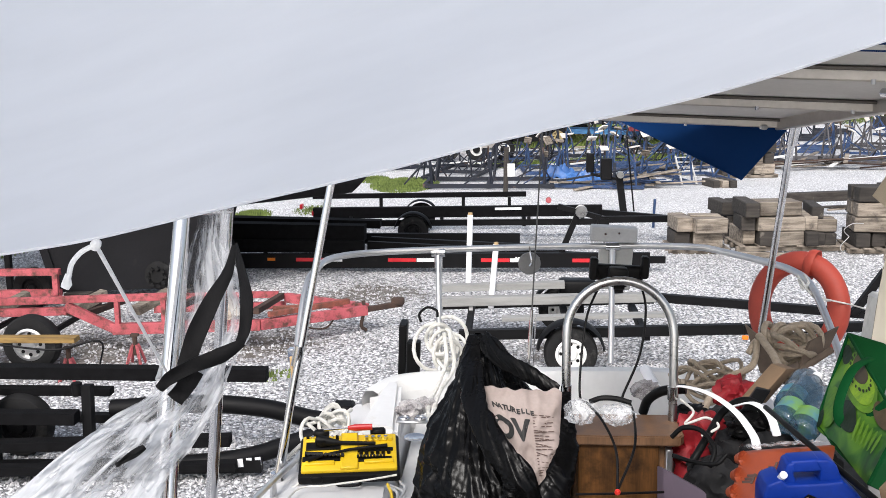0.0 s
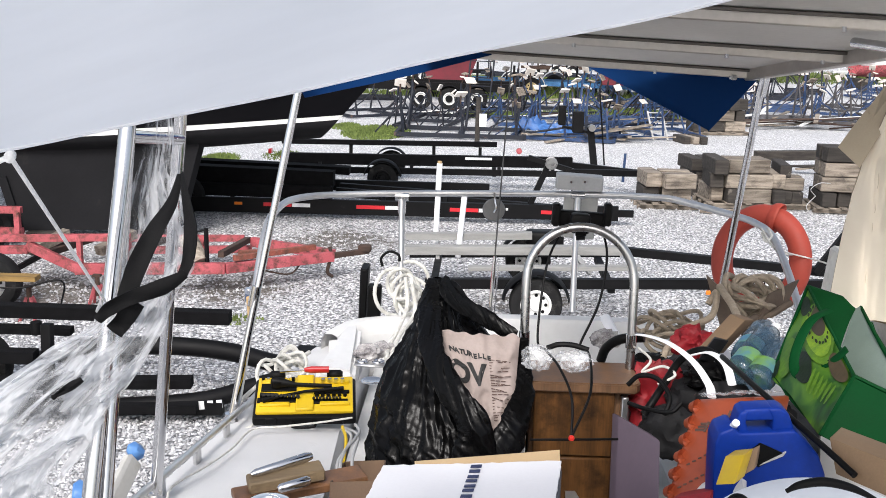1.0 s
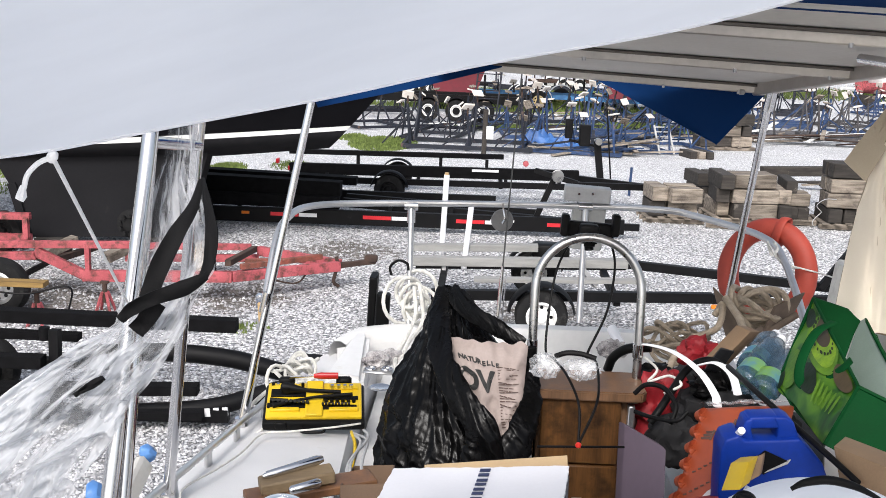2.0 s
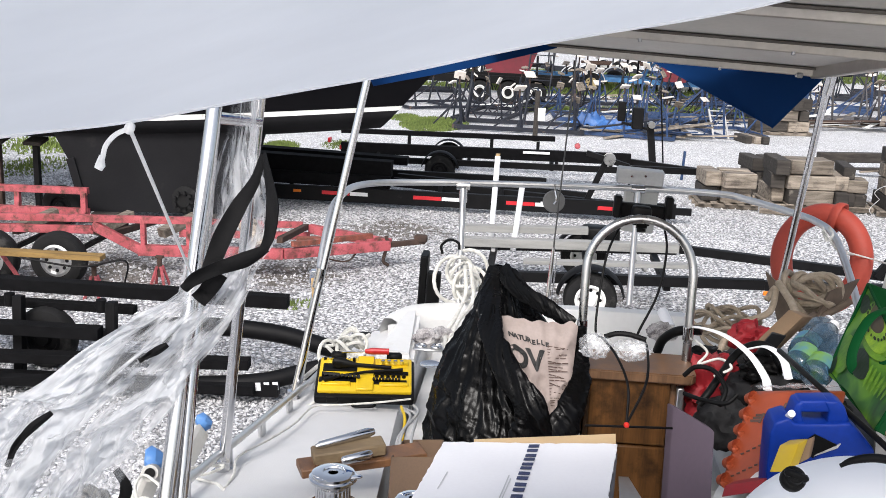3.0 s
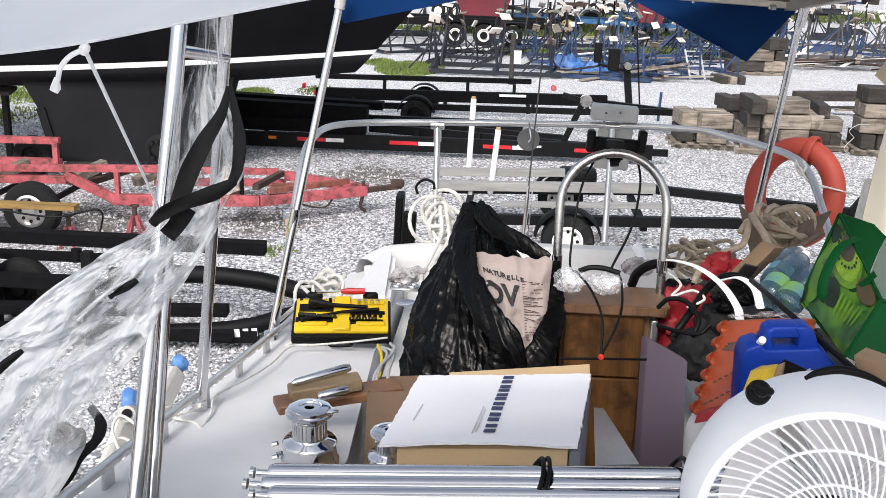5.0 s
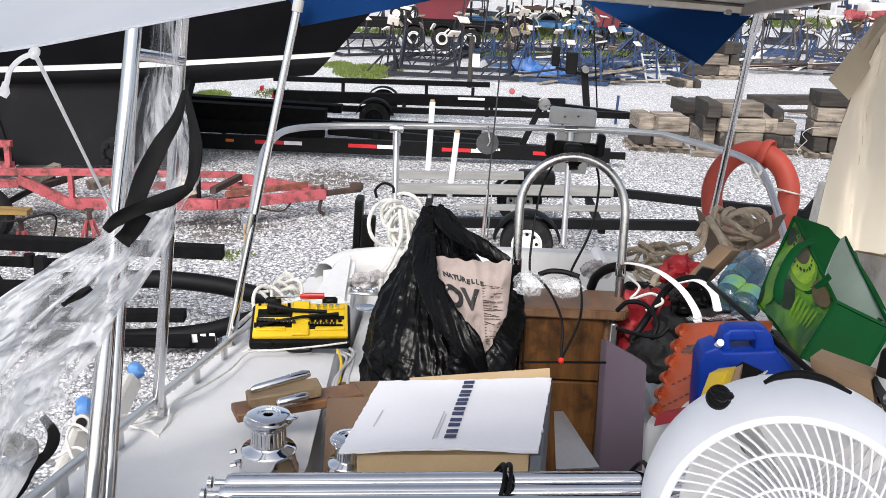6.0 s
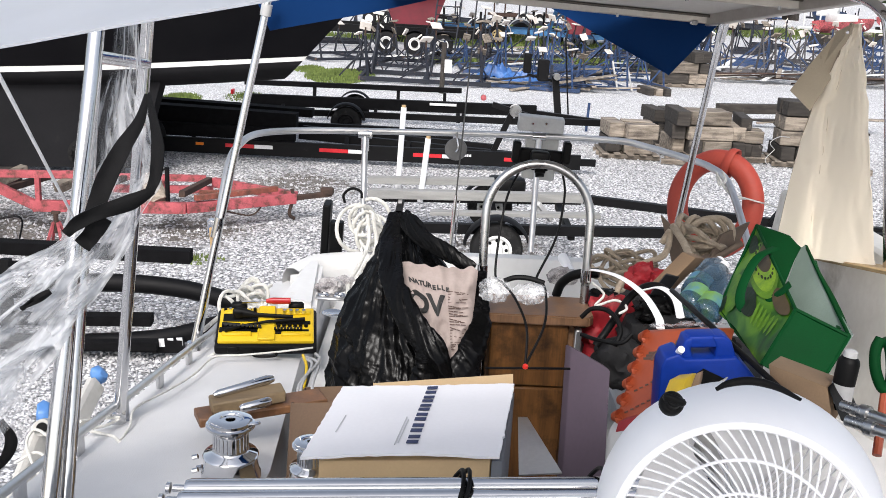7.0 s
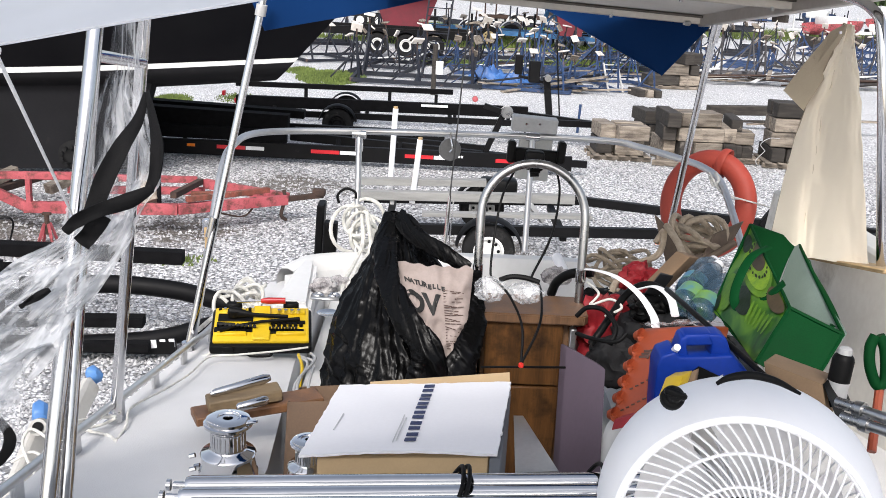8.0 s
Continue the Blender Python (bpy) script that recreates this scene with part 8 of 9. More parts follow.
def fan():
    c = Vector((0.381, 1.031, 2.877))
    t = thing("fan", "round white plastic floor fan with a lattice grille", "fan", (c.x, c.y, c.z - 0.2))
    # local z points out of the rear grille towards the companionway
    ax = Vector((-0.2, -1, 0.06)).normalized()
    q = Vector((0, 0, 1)).rotation_difference(ax).to_matrix().to_4x4()
    m = Matrix.Translation(c) @ q @ Matrix.Scale(1.02, 4)
    bm = B()
    prof = [(0.15, -0.085), (0.163, -0.08), (0.166, -0.06), (0.163, -0.03), (0.156, 0.0), (0.148, 0.014), (0.142, 0.014), (0.14, 0.004), (0.137, -0.05), (0.146, -0.075)]
    m_in = m
    rings = []
    seg = 72
    for r, z in prof + [prof[0]]:
        rings.append([bm.verts.new(m_in @ Vector((r * math.cos(2 * math.pi * k / seg), r * math.sin(2 * math.pi * k / seg), z))) for k in range(seg)])
    for a, b in zip(rings, rings[1:]):
        for k in range(seg):
            bm.faces.new((a[k], a[(k + 1) % seg], b[(k + 1) % seg], b[k]))
    part("housing", bm, WHITE_PLASTIC, t)
    bm = B()
    def dish(r):
        return 0.008 + 0.022 * math.sin(math.pi * (0.5 + 0.5 * (r - 0.034) / 0.107))
    for k in range(66):
        a0 = 2 * math.pi * k / 66
        pts = []
        for i in range(10):
            r = 0.05 + (0.141 - 0.05) * i / 9
            a = a0 - 0.5 * (1 - i / 9) ** 1.1
            pts.append(m @ Vector((r * math.cos(a), r * math.sin(a), dish(r))))
        tube(bm, pts, 0.0014, 6)
    for r, w in ((0.05, 0.003), (0.07, 0.0018), (0.106, 0.0021), (0.14, 0.003)):
        tube(bm, [m @ Vector((r * math.cos(a), r * math.sin(a), dish(r))) for a in np.linspace(0, 6.283, 73)[:-1]], w, 6, closed=True)
    grille = part("grille", bm, WHITE_PLASTIC, t)
    bm = B()
    lathe(bm, [(0.046, 0.0), (0.046, 0.028), (0.03, 0.036), (0.002, 0.038)], m, 28)
    part("hub", bm, BLACK_PLASTIC, grille)
    for k in range(5):
        bm = B()
        a0 = k * 2 * math.pi / 5

        def blade(u, v, a0=a0):
            r = 0.03 + 0.092 * u
            a = a0 + 0.85 * (v - 0.5) * (0.7 + 0.5 * u)
            return m @ Vector((r * math.cos(a), r * math.sin(a), -0.055 + 0.03 * (v - 0.5)))
        grid(bm, blade, 8, 6)
        thicken(bm, 0.002)
        part("blade", bm, material("white_blade", (0.85, 0.84, 0.85), None, 0.4), t)
    # front grille, seen through the rear one
    bm = B()
    for k in range(52):
        a = 2 * math.pi * k / 52
        tube(bm, [m @ Vector((r * math.cos(a + 0.5 * r / 0.13), r * math.sin(a + 0.5 * r / 0.13), -0.08)) for r in (0.02, 0.05, 0.08, 0.11, 0.142)], 0.0013, 5)
    part("front_grille", bm, WHITE_PLASTIC, t)
    bm = B()
    line = smooth_line([(0.33, 1.035, 3.063), (0.342, 1.032, 3.072), (0.367, 1.033, 3.076), (0.395, 1.031, 3.071), (0.424, 1.032, 3.057)], 6)
    tube(bm, line, 0.006, 10, radii=[0.002 + 0.0028 * math.sin(math.pi * min(1, max(0.05, i / (len(line) - 1)))) for i in range(len(line))])
    part("handle", bm, BLACK_PLASTIC, t)
    bm = B()
    kc = Vector((0.282, 1.031, 3.046))
    d = (Vector((-0.05, -0.8, 0.6))).normalized()
    qm = Matrix.Translation(kc) @ Vector((0, 0, 1)).rotation_difference(d).to_matrix().to_4x4() @ Matrix.Scale(0.75, 4)
    lathe(bm, [(0.018, -0.012), (0.018, 0.0), (0.015, 0.004), (0.012, 0.005), (0.011, 0.02), (0.009, 0.022)], qm, 24)
    box(bm, (0, 0, 0.018), (0.034, 0.011, 0.018), (0, 0, -20), bevel=0.003, m=qm)
    part("speed_knob", bm, BLACK_PLASTIC, t)
    bm = B()
    box(bm, (c.x, c.y + 0.03, c.z - 0.2), (0.26, 0.14, 0.03), bevel=0.01, seg=2)
    for s in (-1, 1):
        beam(bm, (c.x + s * 0.11, c.y + 0.03, c.z - 0.19), (c.x + s * 0.13, c.y + 0.03, c.z - 0.09), 0.05, 0.02)
    part("stand", bm, WHITE_PLASTIC, t)


fan()


# ---- the heap on the starboard bench ----
bm = B()
hexa(bm, (0.413, 2.71, 2.451), (0.498, 2.525, 2.463), (0.404, 2.77, 2.44), (0.386, 2.455, 2.104), 0.006)
solo("mauve_board", bm, LILAC, "mauve padded board standing beside the pedestal", "board")
bm = B()
hexa(bm, (0.451, 2.224, 2.209), (0.575, 1.971, 2.421), (0.626, 2.716, 2.119), (0.455, 2.281, 2.407), 0.03)
solo("white_locker", bm, GELCOAT, "rounded white plastic locker under the bottle pack", "locker")


def bottle_pack():
    """A shrink-wrapped pack of orange bottles lying on its side."""
    t = thing("bottle_pack", "shrink-wrapped pack of orange plastic bottles", "bottle pack", (0.511, 2.191, 2.461))
    o, a, b, c = Vector((0.459, 2.229, 2.443)), Vector((0.544, 2.118, 2.496)), Vector((0.61, 2.435, 2.372)), Vector((0.554, 2.423, 2.619))
    ea, eb, ec = a - o, b - o, c - o
    bm = B()
    hexa(bm, o, a + ea * 0.25, b, c, 0.012)
    body = part("wrapper", bm, ORANGE_JUG, t)
    for k in range(6):
        bm = B()
        p = o + ec * (0.08 + 0.168 * k)
        tube(bm, [p - ea * 0.02, p + ea * 0.12, p + eb * 0.0 + ea * 0.12], 0.02, 10, radii=[0.012, 0.02, 0.012])
        part("bottle_end", bm, ORANGE_JUG, t)
    # name and small print as bars on the front
    nf = ea.cross(ec).normalized()
    if nf.y > 0:
        nf = -nf
    for k in range(8):
        bm = B()
        if k < 5:
            p = o + ea * (0.42 + 0.13 * k) + ec * (0.66 + 0.035 * k) + nf * 0.002
            beam(bm, p, p + ec * 0.1 + ea * 0.03, 0.002, 0.006, 0, up=tuple(ea.normalized()))
        else:
            p = o + ea * (0.02 + 0.04 * k) + ec * (0.53 + 0.03 * k) + nf * 0.002
            beam(bm, p, p + ea * 0.2, 0.002, 0.006, 0)
        part("brand_bar", bm, INK_BROWN, body)
    for k in range(9):
        for c0, a1 in ((0.34, 0.25), (0.12, 0.2)):
            bm = B()
            p = o + ea * (a1 + 0.1 * k) + ec * (c0 + 0.03 * k) + nf * 0.002
            beam(bm, p, p + ea * 0.06 + ec * 0.01, 0.002, 0.0035, 0)
            part("small_print", bm, INK_BROWN, body)
    bm = B()

    def wrap(u, v):
        p = o + ec * 1.0 + ea * (0.0 + 1.2 * u) + eb * (-0.05 + 0.9 * v)
        return p + Vector((0, 0, 0.012 + 0.012 * noise.noise(Vector((u * 8, v * 6, 0)))))
    grid(bm, wrap, 24, 14)
    part("clear_wrap", bm, CLEAR_BAG, t)


bottle_pack()


def blue_jug():
    """Flat-sided jug with a grip slot through its top."""
    t = thing("fluid_jug", "blue plastic fluid jug with moulded handle and white cap", "jug", (0.64, 2.1, 2.52))
    y0, y1 = 2.05, 2.13

    def slab(bm, outline, inset=0.0):
        one = B()
        prism(one, outline, y0 + inset, y1 - inset)
        bmesh.ops.recalc_face_normals(one, faces=one.faces)
        bmesh.ops.bevel(one, geom=one.edges[:], offset=0.006, segments=3, affect="EDGES", profile=0.5)
        me = bpy.data.meshes.new("slab")
        one.to_mesh(me)
        one.free()
        bm.from_mesh(me)
        bpy.data.meshes.remove(me)
    bm = B()
    slab(bm, [(0.523, 2.52), (0.519, 2.595), (0.517, 2.666), (0.524, 2.692), (0.554, 2.705), (0.566, 2.692), (0.64, 2.698), (0.68, 2.703), (0.703, 2.682), (0.734, 2.649), (0.752, 2.606), (0.76, 2.53)])
    part("body", bm, BLUE_JUG, t)
    bm = B()
    slab(bm, [(0.556, 2.69), (0.592, 2.684), (0.58, 2.712), (0.585, 2.74), (0.566, 2.734)], 0.012)
    slab(bm, [(0.634, 2.69), (0.684, 2.695), (0.667, 2.736), (0.651, 2.746), (0.622, 2.744), (0.636, 2.718)], 0.012)
    slab(bm, [(0.574, 2.713), (0.572, 2.74), (0.634, 2.746), (0.642, 2.718)], 0.014)
    part("handle", bm, BLUE_JUG, t)
    bm = B()
    tube(bm, [(0.556, 2.07, 2.7), (0.556, 2.05, 2.716)], 0.008, 12)
    part("cap", bm, WHITE_PLASTIC, t)
    bm = B()
    prism(bm, [(0.577, 2.644), (0.609, 2.674), (0.66, 2.652), (0.61, 2.619)], y0 - 0.003, y0 + 0.004)
    label = part("label", bm, BLACK_PLASTIC, t)
    bm = B()
    prism(bm, [(0.612, 2.624), (0.617, 2.629), (0.664, 2.657), (0.658, 2.647)], y0 - 0.005, y0 + 0.004)
    part("label_edge", bm, GREY_PLASTIC, label)


blue_jug()
bm = B()
hexa(bm, (0.481, 1.883, 2.655), (0.505, 1.838, 2.68), (0.518, 1.951, 2.639), (0.511, 1.944, 2.688), 0.002)
solo("yellow_box", bm, YELLOW, "small yellow product carton with brown inside", "box")
bm = B()
hexa(bm, (0.522, 1.895, 2.662), (0.569, 1.937, 2.666), (0.549, 1.97, 2.634), (0.547, 1.963, 2.682), 0.002)
solo("brown_box", bm, CARD, "brown cardboard carton beside the yellow one", "box")
bm = B()
hexa(bm, (0.441, 2.096, 2.487), (0.505, 2.01, 2.552), (0.488, 2.209, 2.448), (0.451, 2.121, 2.503), 0.002)
solo("red_box", bm, RED, "flat red carton under the bottle pack", "box")
bm = B()
tube(bm, [(0.648, 2.566, 2.684), (0.647, 2.264, 2.721), (0.716, 1.966, 2.701), (0.746, 1.888, 2.684)], 0.0068, 12)
solo("black_pole", bm, BLACK_PLASTIC, "thin black pole leaning over the heap", "pole")
bm = B()
hexa(bm, (0.732, 2, 2.712), (0.8, 1.848, 2.73), (0.809, 2.145, 2.676), (0.735, 1.952, 2.655), 0.002)
solo("cardboard_box", bm, CARD, "flat brown cardboard box leaning on the green bag", "box")
bm = B()
hexa(bm, (0.801, 1.848, 2.73), (0.868, 1.949, 2.721), (0.81, 1.857, 2.724), (0.811, 1.784, 2.687), 0.002)
solo("plastic_sheet", bm, BLACK_PLASTIC, "thin black panel beside the spray can", "panel")


def spray_can(c, h, r):
    t = thing("spray_can", "black aerosol spray can with grey label and cap", "spray can", c)
    m = Matrix.Translation(c) @ pose(0, 0, 0, -4, 5, 0)
    bm = B()
    lathe(bm, [(r * 0.96, 0), (r, 0.006), (r, h * 0.78), (r * 0.9, h * 0.84), (r * 0.7, h * 0.88)], m, 28)
    part("can", bm, BLACK_PLASTIC, t)
    bm = B()
    lathe(bm, [(r * 1.012, h * 0.1), (r * 1.012, h * 0.42)], m, 28)
    part("label", bm, GREY_PLASTIC, t)
    bm = B()
    lathe(bm, [(r * 0.66, h * 0.87), (r * 0.62, h * 0.97), (r * 0.4, h)], m, 24)
    part("cap", bm, GREY_PLASTIC, t)


spray_can(Vector((0.844, 1.882, 2.671)), 0.125, 0.022)


def green_bag():
    t = thing("shopping_bag", "green woven shopping bag printed with kiwi fruit, lying open", "shopping bag", (0.878, 2.322, 2.572))
    k1, k2, k3, k4 = (Vector(p) for p in ((0.945, 2.855, 2.804), (0.91, 2.363, 2.716), (0.815, 2.278, 2.599), (0.804, 2.646, 2.611)))
    w = Vector((1.069, 2.794, 2.776)) - k1
    w2 = Vector((1.025, 2.297, 2.676)) - k2

    def face(p, q, r, s, nu=20, nv=20, bow=0.01, seed=0):
        bm = B()

        def f(u, v):
            x = p.lerp(q, u).lerp(s.lerp(r, u), v)
            return x + noise.noise_vector(x * 7 + Vector((seed, 0, 0))) * bow
        grid(bm, f, nu, nv)
        return bm, f
    bm, kf = face(k1, k2, k3, k4)
    thicken(bm, 0.002)
    mm = bpy.data.materials.new("kiwi_print")
    mm.use_nodes = True
    n, l = mm.node_tree.nodes, mm.node_tree.links
    co, nz = n.new("ShaderNodeTexCoord"), n.new("ShaderNodeTexNoise")
    nz.inputs["Scale"].default_value, nz.inputs["Detail"].default_value, nz.inputs["Distortion"].default_value = 9, 3, 0.8
    l.new(co.outputs["Object"], nz.inputs["Vector"])
    rp = n.new("ShaderNodeValToRGB")
    e = rp.color_ramp.elements
    e[0].position, e[0].color = 0.36, (0.006, 0.03, 0.006, 1)
    e[1].position, e[1].color = 0.62, (0.06, 0.15, 0.01, 1)
    mid = e.new(0.48)
    mid.color = (0.015, 0.07, 0.008, 1)
    l.new(nz.outputs[0], rp.inputs[0])
    l.new(rp.outputs[0], n["Principled BSDF"].inputs["Base Color"])
    n["Principled BSDF"].inputs["Roughness"].default_value = 0.4
    n["Principled BSDF"].inputs["Specular IOR Level"].default_value = 0.25
    front = part("printed_side", bm, mm, t)
    dark = material("kiwi_dark_print", (0.006, 0.014, 0.005), None, 0.4, spec=0.25)
    lime = material("kiwi_lime_print", (0.1, 0.21, 0.014), (0.03, 0.09, 0.008), 0.4, spec=0.25)

    def disc(u, v, ru, rv, mat, h, name):
        bm = B()
        c = kf(u, v)
        nrm = (kf(u + 0.02, v) - c).cross(kf(u, v + 0.02) - c).normalized()
        if nrm.y > 0:
            nrm = -nrm
        vs = [bm.verts.new(kf(min(0.99, max(0.01, u + ru * math.cos(a))), min(0.99, max(0.01, v + rv * math.sin(a)))) + nrm * h) for a in np.linspace(0, 6.283, 25)[:-1]]
        ctr = bm.verts.new(c + nrm * h)
        for i in range(24):
            bm.faces.new((vs[i], vs[(i + 1) % 24], ctr))
        part(name, bm, mat, front, smooth=60)
    flesh = material("kiwi_flesh_print", (0.2, 0.33, 0.02), (0.1, 0.2, 0.012), 0.4, 0, 30, 120, 0, spec=0.25)
    skin = material("kiwi_skin_print", (0.075, 0.055, 0.03), (0.04, 0.03, 0.016), 0.4, 0, 25, 120, 0, spec=0.25)
    disc(0.16, 0.72, 0.13, 0.2, lime, 0.003, "lime_print")
    disc(0.45, 0.62, 0.16, 0.16, dark, 0.003, "dark_print")
    for k in range(6):
        disc(0.62 + 0.055 * k, 0.62 - 0.02 * k, 0.017, 0.16, lime, 0.0035 + 0.0003 * k, "lime_print")
    disc(0.42, 0.2, 0.3, 0.27, lime, 0.004, "kiwi_slice")
    disc(0.42, 0.19, 0.24, 0.21, flesh, 0.0046, "kiwi_slice")
    disc(0.35, 0.09, 0.14, 0.14, skin, 0.0054, "kiwi_core")
    for k in range(15):
        a = -0.5 + k * 0.33
        disc(0.37 + 0.185 * math.cos(a), 0.12 + 0.165 * math.sin(a), 0.012 + 0.006 * (k % 3), 0.02, dark, 0.0062, "seed_print")
    disc(0.83, 0.17, 0.13, 0.14, skin, 0.005, "kiwi_skin")
    disc(0.09, 0.16, 0.075, 0.1, dark, 0.0045, "dark_print")
    disc(0.06, 0.9, 0.05, 0.08, dark, 0.0045, "dark_print")
    bm, _ = face(k2, k2 + w2, k3 + w2 * 0.98, k3, seed=3, bow=0.005)
    thicken(bm, 0.002)
    part("end_gusset", bm, GREEN_BAG, t)
    bm, _ = face(k1 + w, k2 + w2, k3 + w2 * 0.98, k4 + w, seed=5)
    thicken(bm, 0.002)
    part("back_side", bm, material("bag_lining", (0.2, 0.26, 0.23), (0.15, 0.2, 0.175), 0.6, 0, 6, 200, 0.1), t)
    bm, _ = face(k4, k3, k3 + w2 * 0.98, k4 + w, seed=6)
    thicken(bm, 0.002)
    part("bottom", bm, GREEN_BAG, t)
    bm, _ = face(k1, k1 + w, k4 + w, k4, seed=7)
    thicken(bm, 0.002)
    part("end_gusset", bm, GREEN_BAG, t)
    bm = B()
    for a, b in ((k1, k2), (k1 + w, k2 + w2), (k1, k1 + w), (k2, k2 + w2), (k2, k3), (k2 + w2, k3 + w2 * 0.98), (k1, k4)):
        tube(bm, [a, a.lerp(b, 0.5) + noise.noise_vector(a * 9) * 0.004, b], 0.005, 6)
    part("piping", bm, GREEN_BAG, t)
    for sets in ([(0.947, 2.674, 2.788), (0.885, 2.628, 2.769), (0.844, 2.59, 2.706), (0.833, 2.556, 2.66), (0.851, 2.514, 2.66), (0.896, 2.467, 2.718), (0.921, 2.456, 2.753)],
                 [(1.07, 2.722, 2.743), (1.068, 2.675, 2.724), (1.06, 2.543, 2.701), (1.052, 2.432, 2.676), (1.028, 2.349, 2.675)]):
        bm = B()
        tube(bm, smooth_line(sets, 6), 0.014, 8, flat=0.2)
        part("handle", bm, GREEN_BAG, t)


green_bag()


def water_bottles():
    t = thing("bottle_pack", "clear plastic water bottles with blue labels in film", "bottle pack", (0.79, 2.734, 2.553))
    for p, q in (((0.727, 2.693, 2.59), (0.869, 2.87, 2.67)), ((0.763, 2.64, 2.586), (0.889, 2.813, 2.654)), ((0.767, 2.799, 2.599), (0.883, 2.97, 2.655))):
        p, q = Vector(p), Vector(q)
        m = Matrix.Translation(p) @ Vector((0, 0, 1)).rotation_difference(q - p).to_matrix().to_4x4()
        h = (q - p).length
        bm = B()
        lathe(bm, [(0.03, 0), (0.04, 0.01), (0.041, h * 0.35), (0.038, h * 0.4), (0.041, h * 0.45), (0.041, h * 0.75), (0.025, h * 0.92), (0.013, h * 0.96), (0.013, h)], m, 24)
        b = part("bottle", bm, BOTTLE, t)
        bm = B()
        lathe(bm, [(0.042, h * 0.15), (0.042, h * 0.34)], m, 24)
        part("label", bm, material("blue_green_label", (0.05, 0.16, 0.3), (0.14, 0.28, 0.04), 0.4, 0, 14, 60, 0), b)
        bm = B()
        lathe(bm, [(0.015, h * 0.97), (0.015, h * 1.04)], m, 16)
        part("cap", bm, WHITE_PLASTIC, b)


water_bottles()
bm = B()
hexa(bm, (0.676, 2.951, 2.58), (0.699, 2.87, 2.586), (0.731, 3.047, 2.552), (0.78, 3.026, 2.665), 0.003)
hexa_box = solo("cardboard_box", bm, CARD, "narrow brown cardboard box propped in the heap", "box")
bm = B()
hexa(bm, (0.649, 2.828, 2.583), (0.684, 2.797, 2.587), (0.667, 2.897, 2.57), (0.709, 2.911, 2.622), 0.003)
solo("black_case", bm, BLACK_PLASTIC, "small black case in the heap", "case")


def anchor():
    t = thing("anchor", "rusty brown fluke anchor under the coiled rope", "anchor", (0.933, 3.354, 2.547))
    mat = material("brown_anchor_steel", (0.2, 0.15, 0.11), (0.12, 0.09, 0.07), 0.7, 0.3, 8, 60, 0.2)
    for pts in (((0.787, 3.398, 2.691), (0.855, 3.359, 2.634), (0.892, 3.301, 2.54), (0.835, 3.351, 2.532)), ((1.12, 3.488, 2.661), (0.992, 3.379, 2.635), (0.931, 3.301, 2.542), (1.055, 3.413, 2.577))):
        bm = B()
        vs = [bm.verts.new(p) for p in pts]
        bm.faces.new(vs)
        thicken(bm, 0.01)
        part("fluke", bm, mat, t)
    bm = B()
    tube(bm, [(0.893, 3.295, 2.521), (1.069, 3.37, 2.611)], 0.012, 10)
    tube(bm, [(0.947, 3.338, 2.563), (0.766, 3.052, 2.572)], 0.014, 10)
    part("shank", bm, mat, t)


anchor()


